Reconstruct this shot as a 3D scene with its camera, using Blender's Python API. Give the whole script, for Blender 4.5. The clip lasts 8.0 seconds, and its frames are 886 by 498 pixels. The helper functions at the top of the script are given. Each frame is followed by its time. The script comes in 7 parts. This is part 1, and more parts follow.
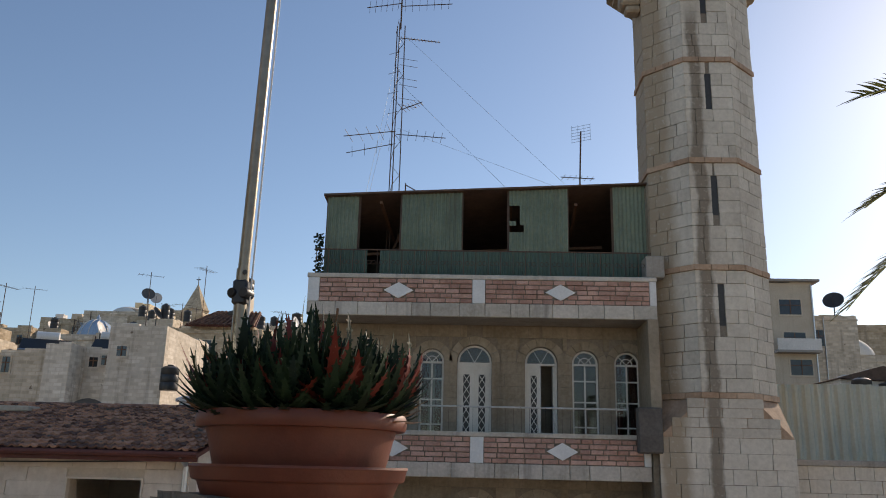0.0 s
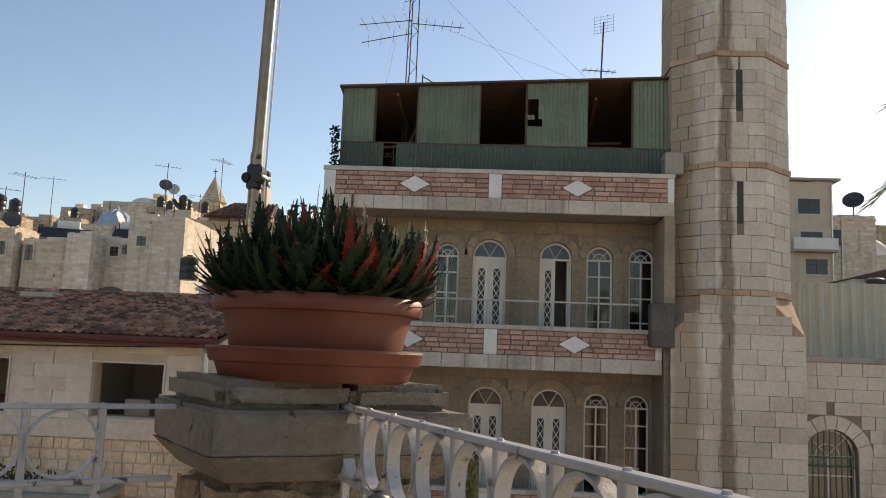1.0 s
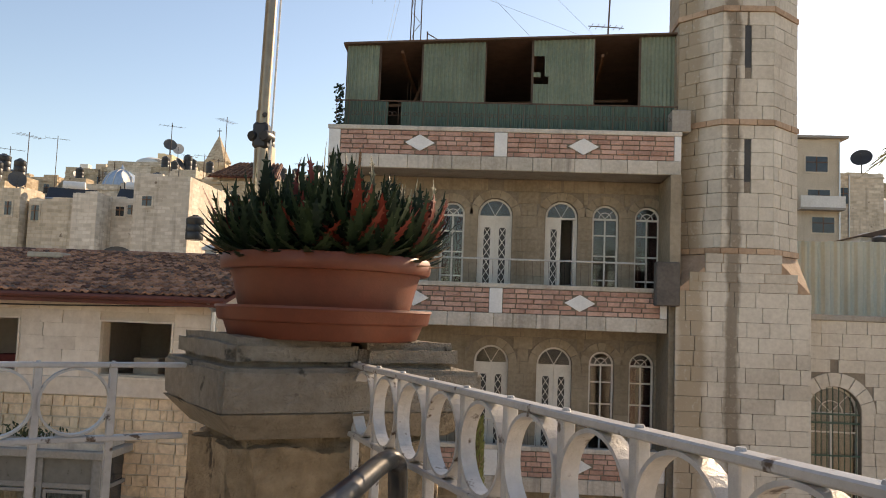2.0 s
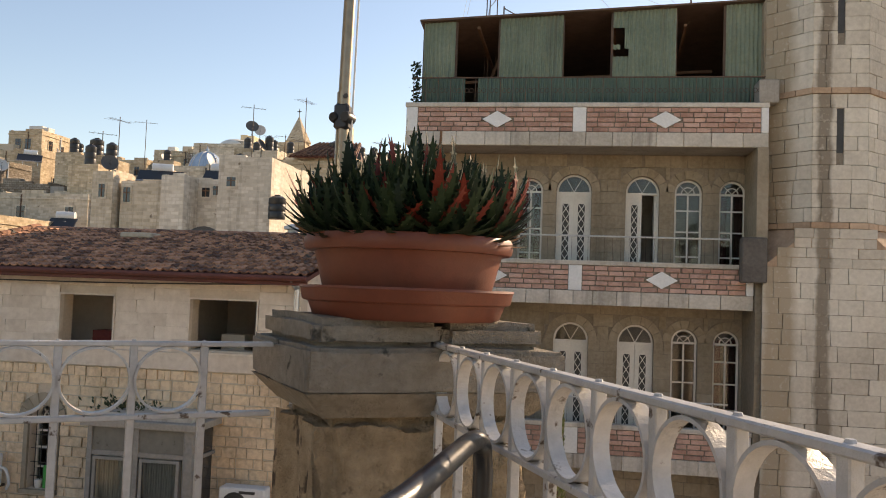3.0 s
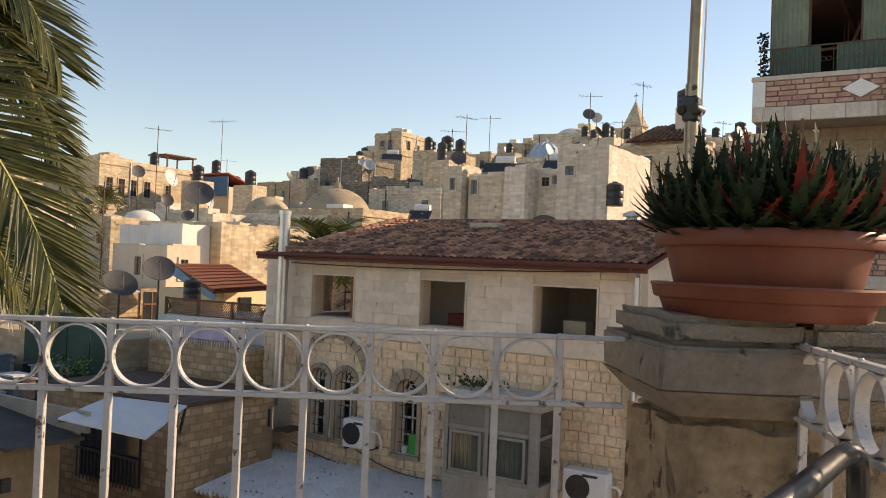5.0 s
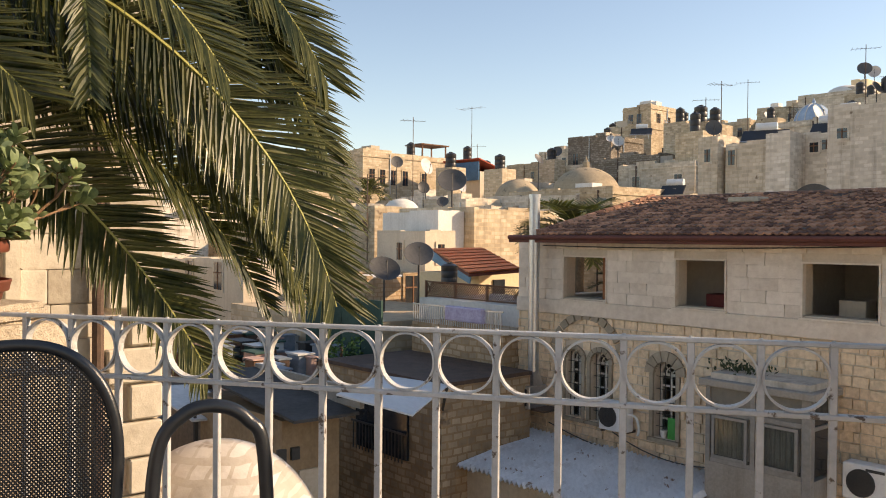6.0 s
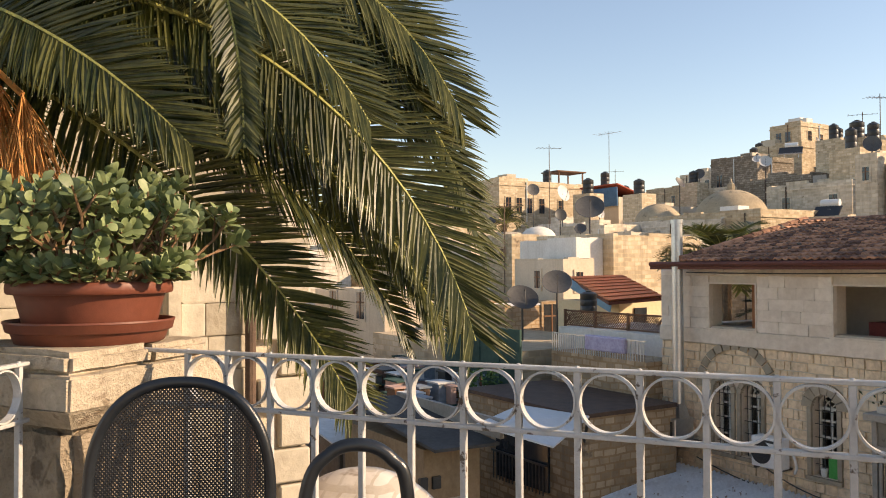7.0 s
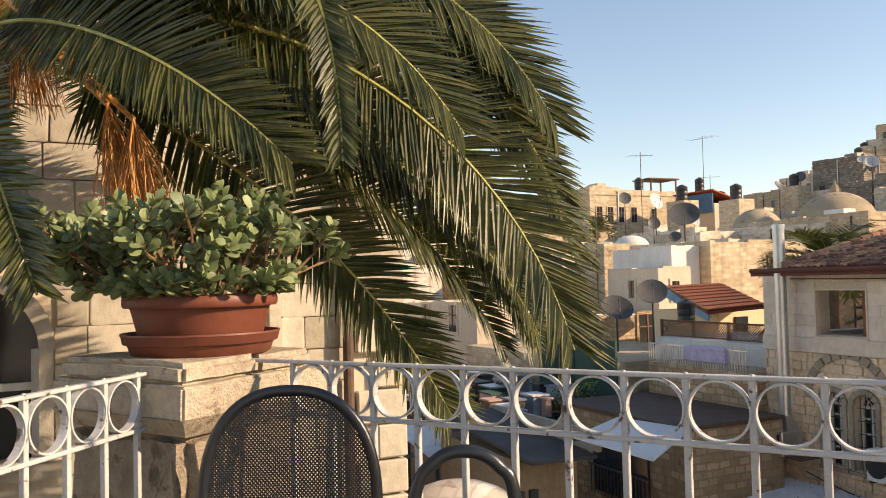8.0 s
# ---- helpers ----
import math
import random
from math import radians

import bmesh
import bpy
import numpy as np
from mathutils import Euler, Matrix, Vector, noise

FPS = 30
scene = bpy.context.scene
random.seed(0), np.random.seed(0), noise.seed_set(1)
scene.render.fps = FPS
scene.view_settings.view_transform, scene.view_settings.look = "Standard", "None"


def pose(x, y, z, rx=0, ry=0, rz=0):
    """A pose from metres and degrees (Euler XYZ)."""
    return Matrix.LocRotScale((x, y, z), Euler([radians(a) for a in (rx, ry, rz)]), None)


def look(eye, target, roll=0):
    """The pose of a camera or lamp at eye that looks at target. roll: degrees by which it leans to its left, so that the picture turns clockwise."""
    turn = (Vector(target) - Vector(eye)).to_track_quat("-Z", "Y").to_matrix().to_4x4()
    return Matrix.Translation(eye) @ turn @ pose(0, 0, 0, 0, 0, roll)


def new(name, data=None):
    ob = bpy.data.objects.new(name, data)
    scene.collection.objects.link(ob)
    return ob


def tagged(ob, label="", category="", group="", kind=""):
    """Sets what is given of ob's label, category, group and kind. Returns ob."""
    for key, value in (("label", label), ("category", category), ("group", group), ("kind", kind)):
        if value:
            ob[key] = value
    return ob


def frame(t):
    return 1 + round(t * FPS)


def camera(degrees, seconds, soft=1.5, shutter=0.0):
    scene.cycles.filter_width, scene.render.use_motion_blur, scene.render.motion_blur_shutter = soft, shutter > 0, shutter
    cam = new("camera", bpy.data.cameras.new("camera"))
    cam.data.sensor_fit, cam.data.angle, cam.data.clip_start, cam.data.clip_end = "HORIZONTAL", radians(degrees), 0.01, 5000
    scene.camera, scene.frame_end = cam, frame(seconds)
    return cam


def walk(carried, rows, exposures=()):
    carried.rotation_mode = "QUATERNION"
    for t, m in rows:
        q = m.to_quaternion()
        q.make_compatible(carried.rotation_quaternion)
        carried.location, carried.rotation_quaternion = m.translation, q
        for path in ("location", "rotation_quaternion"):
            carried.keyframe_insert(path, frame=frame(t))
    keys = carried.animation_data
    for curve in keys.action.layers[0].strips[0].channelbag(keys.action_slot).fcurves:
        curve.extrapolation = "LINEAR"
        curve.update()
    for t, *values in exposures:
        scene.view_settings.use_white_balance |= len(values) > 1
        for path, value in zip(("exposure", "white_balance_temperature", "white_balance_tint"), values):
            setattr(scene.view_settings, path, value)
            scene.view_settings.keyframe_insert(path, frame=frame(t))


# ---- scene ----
# Camera: seconds, x, y, z, yaw, pitch, roll
PATH = [
    (0, 0.051, 0.017, 1.149, 2.47, 14.89, 1.41),
    (0.5, 0.042, 0.066, 1.141, 3.03, 10.40, 2.37),
    (1, 0.047, 0.056, 1.138, 3.36, 7.59, 2.31),
    (2.5, 0.035, 0.070, 1.137, 4.16, 3.83, 2.22),
    (3, 0.030, 0.075, 1.143, 8.94, 2.98, 2.12),
    (3.5, 0.023, 0.066, 1.151, 14.65, 2.95, 1.89),
    (4, 0.019, 0.058, 1.157, 20.71, 2.64, 1.43),
    (5.5, 0.018, 0.019, 1.174, 39.72, 0.04, 1.91),
    (6, 0.023, 0.022, 1.223, 49.15, -0.71, 0.49),
    (6.5, 0.024, 0.022, 1.245, 54.75, -0.23, 0.34),
    (7, 0.027, 0.017, 1.247, 58.64, 1.21, -0.31),
    (7.5, 0.026, 0.009, 1.240, 60.99, 2.00, -0.79),
    (8, 0.015, -0.001, 1.235, 64.87, 2.18, -1.40),
]
cam = camera(56.32, 8.0, 1.0)
walk(cam, [(t, pose(x, y, z, 0, 0, yaw) @ pose(0, 0, 0, 90 + pitch) @ pose(0, 0, 0, 0, 0, roll)) for t, x, y, z, yaw, pitch, roll in PATH],
     exposures=[(0.0, -0.22, 6600, 13), (0.5, 0.0, 7000, 13), (1.0, 0.16, 7400, 13), (2.5, 0.55, 8000, 16), (4.0, 0.38, 8000, 16), (5.5, 0.46, 7900, 16), (6.5, 0.58, 7900, 16), (8.0, 0.58, 7800, 16)])

# Light: low evening sun from beyond the houses, clear sky
SUN_AZ, SUN_EL = 51.0, 25.0
world = bpy.data.worlds.new("sky")
scene.world = world
world.use_nodes = True
wn = world.node_tree.nodes
sky = wn.new("ShaderNodeTexSky")
sky.sky_type, sky.sun_disc = "NISHITA", False
sky.sun_elevation, sky.sun_rotation = radians(SUN_EL), radians(90 - SUN_AZ)
sky.air_density, sky.dust_density, sky.ozone_density = 1.0, 0.4, 2.0
wn["Background"].inputs["Strength"].default_value = 0.15
world.node_tree.links.new(sky.outputs[0], wn["Background"].inputs[0])
sun = new("sun", bpy.data.lights.new("sun", "SUN"))
sun.data.energy, sun.data.angle, sun.data.color = 5.0, radians(0.6), (1.0, 0.83, 0.63)
sd = Vector((math.cos(radians(SUN_AZ)) * math.cos(radians(SUN_EL)), math.sin(radians(SUN_AZ)) * math.cos(radians(SUN_EL)), math.sin(radians(SUN_EL))))
sun.matrix_world = look(sd * 60, (0, 0, 0))

RNG = random.Random(7)


# ---- mesh helpers ----
class Geo:
    """Collects vertices and faces for one mesh."""

    def __init__(self):
        self.v, self.f = [], []

    def add(self, verts, faces):
        k = len(self.v)
        self.v.extend([tuple(p) for p in verts])
        self.f.extend([tuple(i + k for i in q) for q in faces])
        return self

    def box(self, x0, x1, y0, y1, z0, z1, b=0.0, m=None):
        if b <= 0:
            vs = [(x, y, z) for x in (x0, x1) for y in (y0, y1) for z in (z0, z1)]
            fs = [(0, 1, 3, 2), (4, 6, 7, 5), (0, 4, 5, 1), (2, 3, 7, 6), (0, 2, 6, 4), (1, 5, 7, 3)]
        else:
            bm = bmesh.new()
            bmesh.ops.create_cube(bm, size=1)
            for v in bm.verts:
                v.co = Vector(((x0 + x1) / 2 + v.co.x * (x1 - x0), (y0 + y1) / 2 + v.co.y * (y1 - y0), (z0 + z1) / 2 + v.co.z * (z1 - z0)))
            bmesh.ops.bevel(bm, geom=bm.edges[:], offset=b, segments=1, affect="EDGES")
            bm.verts.index_update()
            vs, fs = [v.co.copy() for v in bm.verts], [[v.index for v in f.verts] for f in bm.faces]
            bm.free()
        if m is not None:
            vs = [m @ Vector(p) for p in vs]
        return self.add(vs, fs)

    def tube(self, pts, r, n=8, caps=True):
        pts = [Vector(p) for p in pts]
        rs = r if isinstance(r, (list, tuple)) else [r] * len(pts)
        vs, fs, side = [], [], None
        for i, p in enumerate(pts):
            d = (pts[min(i + 1, len(pts) - 1)] - pts[max(i - 1, 0)]).normalized()
            if side is None:
                side = d.orthogonal().normalized()
            else:
                side = (side - d * side.dot(d)).normalized()
            up = d.cross(side)
            vs += [p + (side * math.cos(2 * math.pi * k / n) + up * math.sin(2 * math.pi * k / n)) * rs[i] for k in range(n)]
        for i in range(len(pts) - 1):
            fs += [(i * n + k, i * n + (k + 1) % n, (i + 1) * n + (k + 1) % n, (i + 1) * n + k) for k in range(n)]
        if caps:
            fs += [tuple(range(n))[::-1], tuple(range((len(pts) - 1) * n, len(pts) * n))]
        return self.add(vs, fs)

    def lathe(self, prof, c=(0, 0, 0), n=24, sx=1.0, sy=1.0, rot=0.0, close=True):
        vs, fs, m = [], [], len(prof)
        for k in range(n):
            a = 2 * math.pi * k / n
            for r, z in prof:
                x, y = r * math.cos(a) * sx, r * math.sin(a) * sy
                vs.append((c[0] + x * math.cos(rot) - y * math.sin(rot), c[1] + x * math.sin(rot) + y * math.cos(rot), c[2] + z))
        for k in range(n):
            for i in range(m - 1):
                fs.append((k * m + i, ((k + 1) % n) * m + i, ((k + 1) % n) * m + i + 1, k * m + i + 1))
        if close:
            fs.append(tuple(k * m for k in range(n))[::-1])
            fs.append(tuple(k * m + m - 1 for k in range(n)))
        return self.add(vs, fs)

    def prism(self, poly, a, b):
        """A closed polygon of 3D points, swept from offset a to offset b."""
        n = len(poly)
        a, b = Vector(a), Vector(b)
        vs = [Vector(p) + a for p in poly] + [Vector(p) + b for p in poly]
        fs = [tuple(range(n))[::-1], tuple(range(n, 2 * n))] + [(i, (i + 1) % n, (i + 1) % n + n, i + n) for i in range(n)]
        return self.add(vs, fs)

    def ring(self, c, ux, uz, r0, r1, a0, a1, seg, depth):
        """An arc band in the plane of ux and uz, as thick as the vector depth."""
        c, ux, uz, depth = Vector(c), Vector(ux), Vector(uz), Vector(depth)
        vs, fs = [], []
        for i in range(seg + 1):
            a = a0 + (a1 - a0) * i / seg
            d = ux * math.cos(a) + uz * math.sin(a)
            vs += [c + d * r0, c + d * r1, c + d * r1 + depth, c + d * r0 + depth]
        for i in range(seg):
            fs += [(i * 4 + k, i * 4 + (k + 1) % 4, i * 4 + 4 + (k + 1) % 4, i * 4 + 4 + k) for k in range(4)]
        fs += [(3, 2, 1, 0), (seg * 4, seg * 4 + 1, seg * 4 + 2, seg * 4 + 3)]
        return self.add(vs, fs)

    def mesh(self, name, material, smooth=False):
        me = bpy.data.meshes.new(name)
        me.from_pydata(self.v, [], self.f)
        bm = bmesh.new()
        bm.from_mesh(me)
        bmesh.ops.recalc_face_normals(bm, faces=bm.faces[:])
        bm.to_mesh(me)
        bm.free()
        me.materials.append(material)
        if smooth:
            me.polygons.foreach_set("use_smooth", [True] * len(me.polygons))
            me.set_sharp_from_angle(angle=radians(40))
        return me


def thing(name, x, y, z, label, category, group="", kind=""):
    """An Empty at a thing's base."""
    ob = new(name)
    ob.empty_display_size = 0.2
    ob.location = (x, y, z)
    return tagged(ob, label, category, group, kind)


def hang(ob, parent):
    ob.parent = parent
    ob.matrix_parent_inverse = Matrix.Translation(-parent.location)
    return ob


def part(name, geo, material, parent, label="", smooth=False, kind=""):
    """One mesh under a thing or a part; the geometry is in world metres."""
    ob = new(name, geo.mesh(name, material, smooth))
    hang(ob, parent)
    return tagged(ob, label, kind=kind)


def solid(name, geo, material, label, category, kind="", group="", smooth=False):
    """A top-level thing of one mesh."""
    return tagged(new(name, geo.mesh(name, material, smooth)), label, category, group, kind)


UNITS = {}


def piece(name, material, parent, m):
    """A slightly rounded block of unit size, shared between alike pieces."""
    if (name, material.name) not in UNITS:
        UNITS[name, material.name] = [Geo().box(-0.5, 0.5, -0.5, 0.5, -0.5, 0.5, 0.022 + 0.012 * i).mesh(name, material) for i in range(3)]
        for i, me in enumerate(UNITS[name, material.name]):
            r = random.Random(i)
            for v in me.vertices:
                v.co += Vector((r.uniform(-1, 1), r.uniform(-1, 1), r.uniform(-1, 1))) * 0.016
    ob = new(name, UNITS[name, material.name][RNG.randrange(3)])
    hang(ob, parent)
    ob.matrix_basis = m
    return ob


def masonry(parent, name, material, p0, ux, length, z0, z1, course, lens, holes=(), depth=0.06, proud=0.0, gap=0.014, cap=300, jitter=0.006, edge=0.0, wild=0.0):
    """Lays courses of separate blocks on a wall's face, round its openings. holes: start, end, foot, spring, ring width (arched above the spring) or None."""
    ux = Vector((ux[0], ux[1], 0)).normalized()
    nrm = Vector((ux.y, -ux.x, 0))
    rows = max(1, round((z1 - z0) / course))
    ch = (z1 - z0) / rows
    rest, made = Geo(), 0
    for r in range(rows):
        za, zb = z0 + r * ch, z0 + (r + 1) * ch
        spans = [(0.0, length)]
        for a, b, foot, spring, ring in holes:
            rad, mid = (b - a) / 2, (a + b) / 2
            if zb <= foot + 0.02:
                continue
            if za < spring:
                ha, hb = a - edge, b + edge
            elif ring is None:
                continue
            else:
                q = (rad + ring) ** 2 - (za - spring) ** 2
                if q <= 0:
                    continue
                ha, hb = mid - math.sqrt(q), mid + math.sqrt(q)
            cut = []
            for s, e in spans:
                if hb <= s or ha >= e:
                    cut.append((s, e))
                else:
                    cut += [q for q in ((s, ha), (hb, e)) if q[1] - q[0] > 0.05]
            spans = cut
        for s, e in spans:
            x = s
            first = RNG.uniform(0.4, 1.0)
            while x < e - 0.02:
                w = RNG.uniform(*lens) * first
                first = 1.0
                if e - x - w < lens[0] * 0.5:
                    w = e - x
                c = Vector((p0[0], p0[1], 0)) + ux * (x + w / 2) + nrm * (proud + RNG.uniform(-jitter, jitter) + depth * -0.5)
                m = Matrix.LocRotScale((c.x, c.y, (za + zb) / 2), Euler((0, RNG.uniform(-wild, wild), math.atan2(ux.y, ux.x))), (max(w - gap * RNG.uniform(0.6, 1 + 14 * wild), 0.03), depth, ch - gap * RNG.uniform(0.4, 1 + 22 * wild)))
                made += 1
                if made <= cap:
                    piece(name, material, parent, m)
                else:
                    rest.box(-0.5, 0.5, -0.5, 0.5, -0.5, 0.5, 0, m)
                x += w
    if rest.v:
        part(name + "work", rest, material, parent, kind="stuff")


def holed_wall(geo, x0, x1, z0, z1, y0, y1, holes):
    """A wall along x from y0 to y1, with openings that go through it (arched above their spring)."""
    xs = sorted({x0, x1, *[h[0] for h in holes], *[h[1] for h in holes]})
    tops = [(h[0], h[1], h[2], h[3] + ((h[1] - h[0]) / 2 if h[4] is not None else 0)) for h in holes]
    zs = sorted({z0, z1, *[h[2] for h in tops], *[h[3] for h in tops]})
    for i in range(len(xs) - 1):
        run = None
        for j in range(len(zs)):
            inside = j < len(zs) - 1 and not any(a <= xs[i] < b and c <= zs[j] < d for a, b, c, d in tops)
            if inside and run is None:
                run = zs[j]
            if not inside and run is not None:
                geo.box(xs[i], xs[i + 1], y0, y1, run, zs[j])
                run = None
    for a, b, foot, spring, ring in holes:
        if ring is None:
            continue
        r, mid = (b - a) / 2, (a + b) / 2
        for sgn in (-1, 1):
            arc = [(mid + sgn * r * math.cos(q * math.pi / 16), y0, spring + r * math.sin(q * math.pi / 16)) for q in range(9)]
            geo.prism([(mid + sgn * r, y0, spring + r)] + arc, (0, 0, 0), (0, y1 - y0, 0))


# ---- materials ----
def material(name, rough=0.8, metal=0.0):
    m = bpy.data.materials.new(name)
    m.use_nodes = True
    b = m.node_tree.nodes["Principled BSDF"]
    b.inputs["Roughness"].default_value, b.inputs["Metallic"].default_value = rough, metal
    return m, m.node_tree.nodes, m.node_tree.links, b


def surface(name, dark, light, big=1.2, fine=14.0, rough=0.85, metal=0.0, bump=0.3, rand=0.25, island=False, streak=0.0, streak_col=(0.1, 0.08, 0.06), band=None, spec=0.3, speck=None, obj_rand=True):
    """Worn surface: stains and grain between two colours, per-piece variation, upright streaks, relief."""
    m, n, l, b = material(name, rough, metal)
    geo = n.new("ShaderNodeNewGeometry")
    pos = geo.outputs["Position"]

    def noise_tex(scale, detail=6.0, vec=None, r=0.6):
        t = n.new("ShaderNodeTexNoise")
        t.inputs["Scale"].default_value, t.inputs["Detail"].default_value, t.inputs["Roughness"].default_value = scale, detail, r
        l.new(vec if vec is not None else pos, t.inputs["Vector"])
        return t.outputs["Fac"]

    def ramp(src, a, z):
        t = n.new("ShaderNodeMapRange")
        t.inputs["From Min"].default_value, t.inputs["From Max"].default_value = a, z
        l.new(src, t.inputs["Value"])
        return t.outputs["Result"]

    def mathn(op, a, c):
        t = n.new("ShaderNodeMath")
        t.operation = op
        for i, q in enumerate((a, c)):
            if isinstance(q, (int, float)):
                t.inputs[i].default_value = q
            else:
                l.new(q, t.inputs[i])
        return t.outputs[0]

    def mixc(fac, a, c, mode="MIX"):
        t = n.new("ShaderNodeMix")
        t.data_type, t.blend_type = "RGBA", mode
        for i, q in ((0, fac), (6, a), (7, c)):
            if isinstance(q, (int, float)):
                t.inputs[i].default_value = q
            elif isinstance(q, tuple):
                t.inputs[i].default_value = (*q, 1)
            else:
                l.new(q, t.inputs[i])
        return t.outputs[2]

    grain = noise_tex(fine)
    stain = noise_tex(big, 5)
    f = mathn("ADD", mathn("MULTIPLY", ramp(stain, 0.3, 0.7), 0.55), mathn("MULTIPLY", ramp(grain, 0.3, 0.7), 0.45))
    if rand and (obj_rand or island):
        if island:
            rnd = geo.outputs["Random Per Island"]
        else:
            oi = n.new("ShaderNodeObjectInfo")
            rnd = oi.outputs["Random"]
        f = mathn("ADD", f, mathn("MULTIPLY", mathn("SUBTRACT", rnd, 0.5), rand * 2))
    col = mixc(f, dark, light)
    if streak:
        mp = n.new("ShaderNodeMapping")
        mp.inputs["Scale"].default_value = (2.2, 2.2, 0.16)
        l.new(pos, mp.inputs["Vector"])
        s = ramp(noise_tex(1.3, 7, mp.outputs[0], 0.65), 0.52, 0.72)
        col = mixc(mathn("MULTIPLY", s, streak), col, streak_col)
    if band:
        sep = n.new("ShaderNodeSeparateXYZ")
        l.new(pos, sep.inputs[0])
        wob = mathn("MULTIPLY", mathn("SUBTRACT", noise_tex(1.1, 5), 0.5), 0.4)
        for x, w, zt, col2 in band:
            d = mathn("ABSOLUTE", mathn("SUBTRACT", mathn("ADD", sep.outputs[0], wob), x), 0)
            fac = mathn("MULTIPLY", ramp(d, w, w * 0.55), ramp(sep.outputs[2], zt + 0.1, zt - 0.5))
            fac = mathn("MULTIPLY", fac, ramp(grain, 0.2, 0.45))
            col = mixc(mathn("MULTIPLY", fac, 0.8), col, col2)
    if speck:
        col = mixc(ramp(noise_tex(speck[0], 4), speck[1], speck[1] + 0.06), col, speck[2])
    l.new(col, b.inputs["Base Color"])
    b.inputs["Specular IOR Level"].default_value = spec
    rr = mathn("ADD", rough - 0.08, mathn("MULTIPLY", grain, 0.16))
    l.new(rr, b.inputs["Roughness"])
    if bump:
        bp = n.new("ShaderNodeBump")
        bp.inputs["Strength"].default_value, bp.inputs["Distance"].default_value = bump, 0.02
        l.new(mathn("ADD", grain, mathn("MULTIPLY", noise_tex(fine * 4), 0.4)), bp.inputs["Height"])
        l.new(bp.outputs[0], b.inputs["Normal"])
    return m


def glass_mat(name, tint=(0.5, 0.53, 0.52)):
    m, n, l, b = material(name, 0.03)
    b.inputs["Base Color"].default_value = (*tint, 1)
    b.inputs["Transmission Weight"].default_value = 1.0
    b.inputs["IOR"].default_value = 1.45
    return m


LIME = surface("limestone_pale", (0.30, 0.26, 0.20), (0.62, 0.56, 0.46), 0.7, 9, rand=0.3, streak=0.35, streak_col=(0.2, 0.17, 0.13))
LIME_FACADE = surface("limestone_sawn", (0.58, 0.48, 0.38), (0.86, 0.76, 0.64), 0.9, 9, rand=0.2, bump=0.6, streak=0.15, streak_col=(0.45, 0.34, 0.25))
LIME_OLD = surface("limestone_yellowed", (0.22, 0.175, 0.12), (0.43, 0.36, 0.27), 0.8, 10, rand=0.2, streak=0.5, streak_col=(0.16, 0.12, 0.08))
RUBBLE = surface("limestone_rubble", (0.36, 0.23, 0.13), (0.86, 0.67, 0.46), 1.5, 12, rand=0.45, bump=1.0, streak=0.3)
MORTAR = surface("old_mortar", (0.16, 0.13, 0.1), (0.32, 0.27, 0.21), 1.5, 20, rand=0)
MORTAR_PALE = surface("pale_mortar", (0.5, 0.41, 0.31), (0.68, 0.58, 0.46), 1.5, 20, rand=0)
PINK = surface("pink_brick", (0.36, 0.2, 0.15), (0.62, 0.4, 0.32), 2.5, 16, rand=0.35, bump=0.8, streak=0.25, streak_col=(0.16, 0.12, 0.1))
SLAB = surface("balcony_slab_stone", (0.36, 0.32, 0.26), (0.66, 0.6, 0.52), 1.1, 14, rand=0.2, streak=0.6, streak_col=(0.16, 0.13, 0.11))
MINARET = surface("minaret_stone", (0.42, 0.37, 0.3), (0.7, 0.64, 0.54), 0.7, 10, rand=0.22, bump=0.35, streak=0.3, streak_col=(0.26, 0.2, 0.14),
                  # first band: water stain; second, wide band: left face's darker side tone painted in
                  band=[(5.5, 0.19, 12.9, (0.17, 0.13, 0.09)), (4.55, 0.42, 16.0, (0.33, 0.25, 0.16))])
BAND = surface("band_stone", (0.34, 0.22, 0.14), (0.56, 0.4, 0.28), 2, 14, rand=0.3, bump=0.7, streak=0.4)
CONCRETE = surface("grey_concrete", (0.24, 0.22, 0.19), (0.42, 0.38, 0.33), 1.2, 22, rand=0.1, bump=0.4, streak=0.4)
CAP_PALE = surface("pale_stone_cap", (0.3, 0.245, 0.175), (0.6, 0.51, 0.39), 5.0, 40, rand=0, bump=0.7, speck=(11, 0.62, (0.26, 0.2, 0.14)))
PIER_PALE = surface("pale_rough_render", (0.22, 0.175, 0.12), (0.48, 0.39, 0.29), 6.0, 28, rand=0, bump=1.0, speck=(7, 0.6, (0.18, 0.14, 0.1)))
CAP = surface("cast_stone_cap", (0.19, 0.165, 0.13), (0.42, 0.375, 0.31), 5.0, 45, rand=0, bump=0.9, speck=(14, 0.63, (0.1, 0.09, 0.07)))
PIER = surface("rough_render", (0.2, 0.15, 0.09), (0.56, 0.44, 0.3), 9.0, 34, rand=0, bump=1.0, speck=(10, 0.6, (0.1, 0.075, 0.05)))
PLASTER_W = surface("white_plaster", (0.55, 0.52, 0.47), (0.8, 0.77, 0.72), 0.8, 12, rand=0.1, bump=0.15, streak=0.35, streak_col=(0.4, 0.36, 0.3))
PLASTER_B = surface("beige_plaster", (0.46, 0.38, 0.28), (0.66, 0.57, 0.45), 0.8, 12, rand=0.15, bump=0.15, streak=0.35, streak_col=(0.3, 0.23, 0.16))
PLASTER_Y = surface("yellow_plaster", (0.62, 0.48, 0.29), (0.76, 0.63, 0.42), 0.8, 12, rand=0.1, bump=0.1)
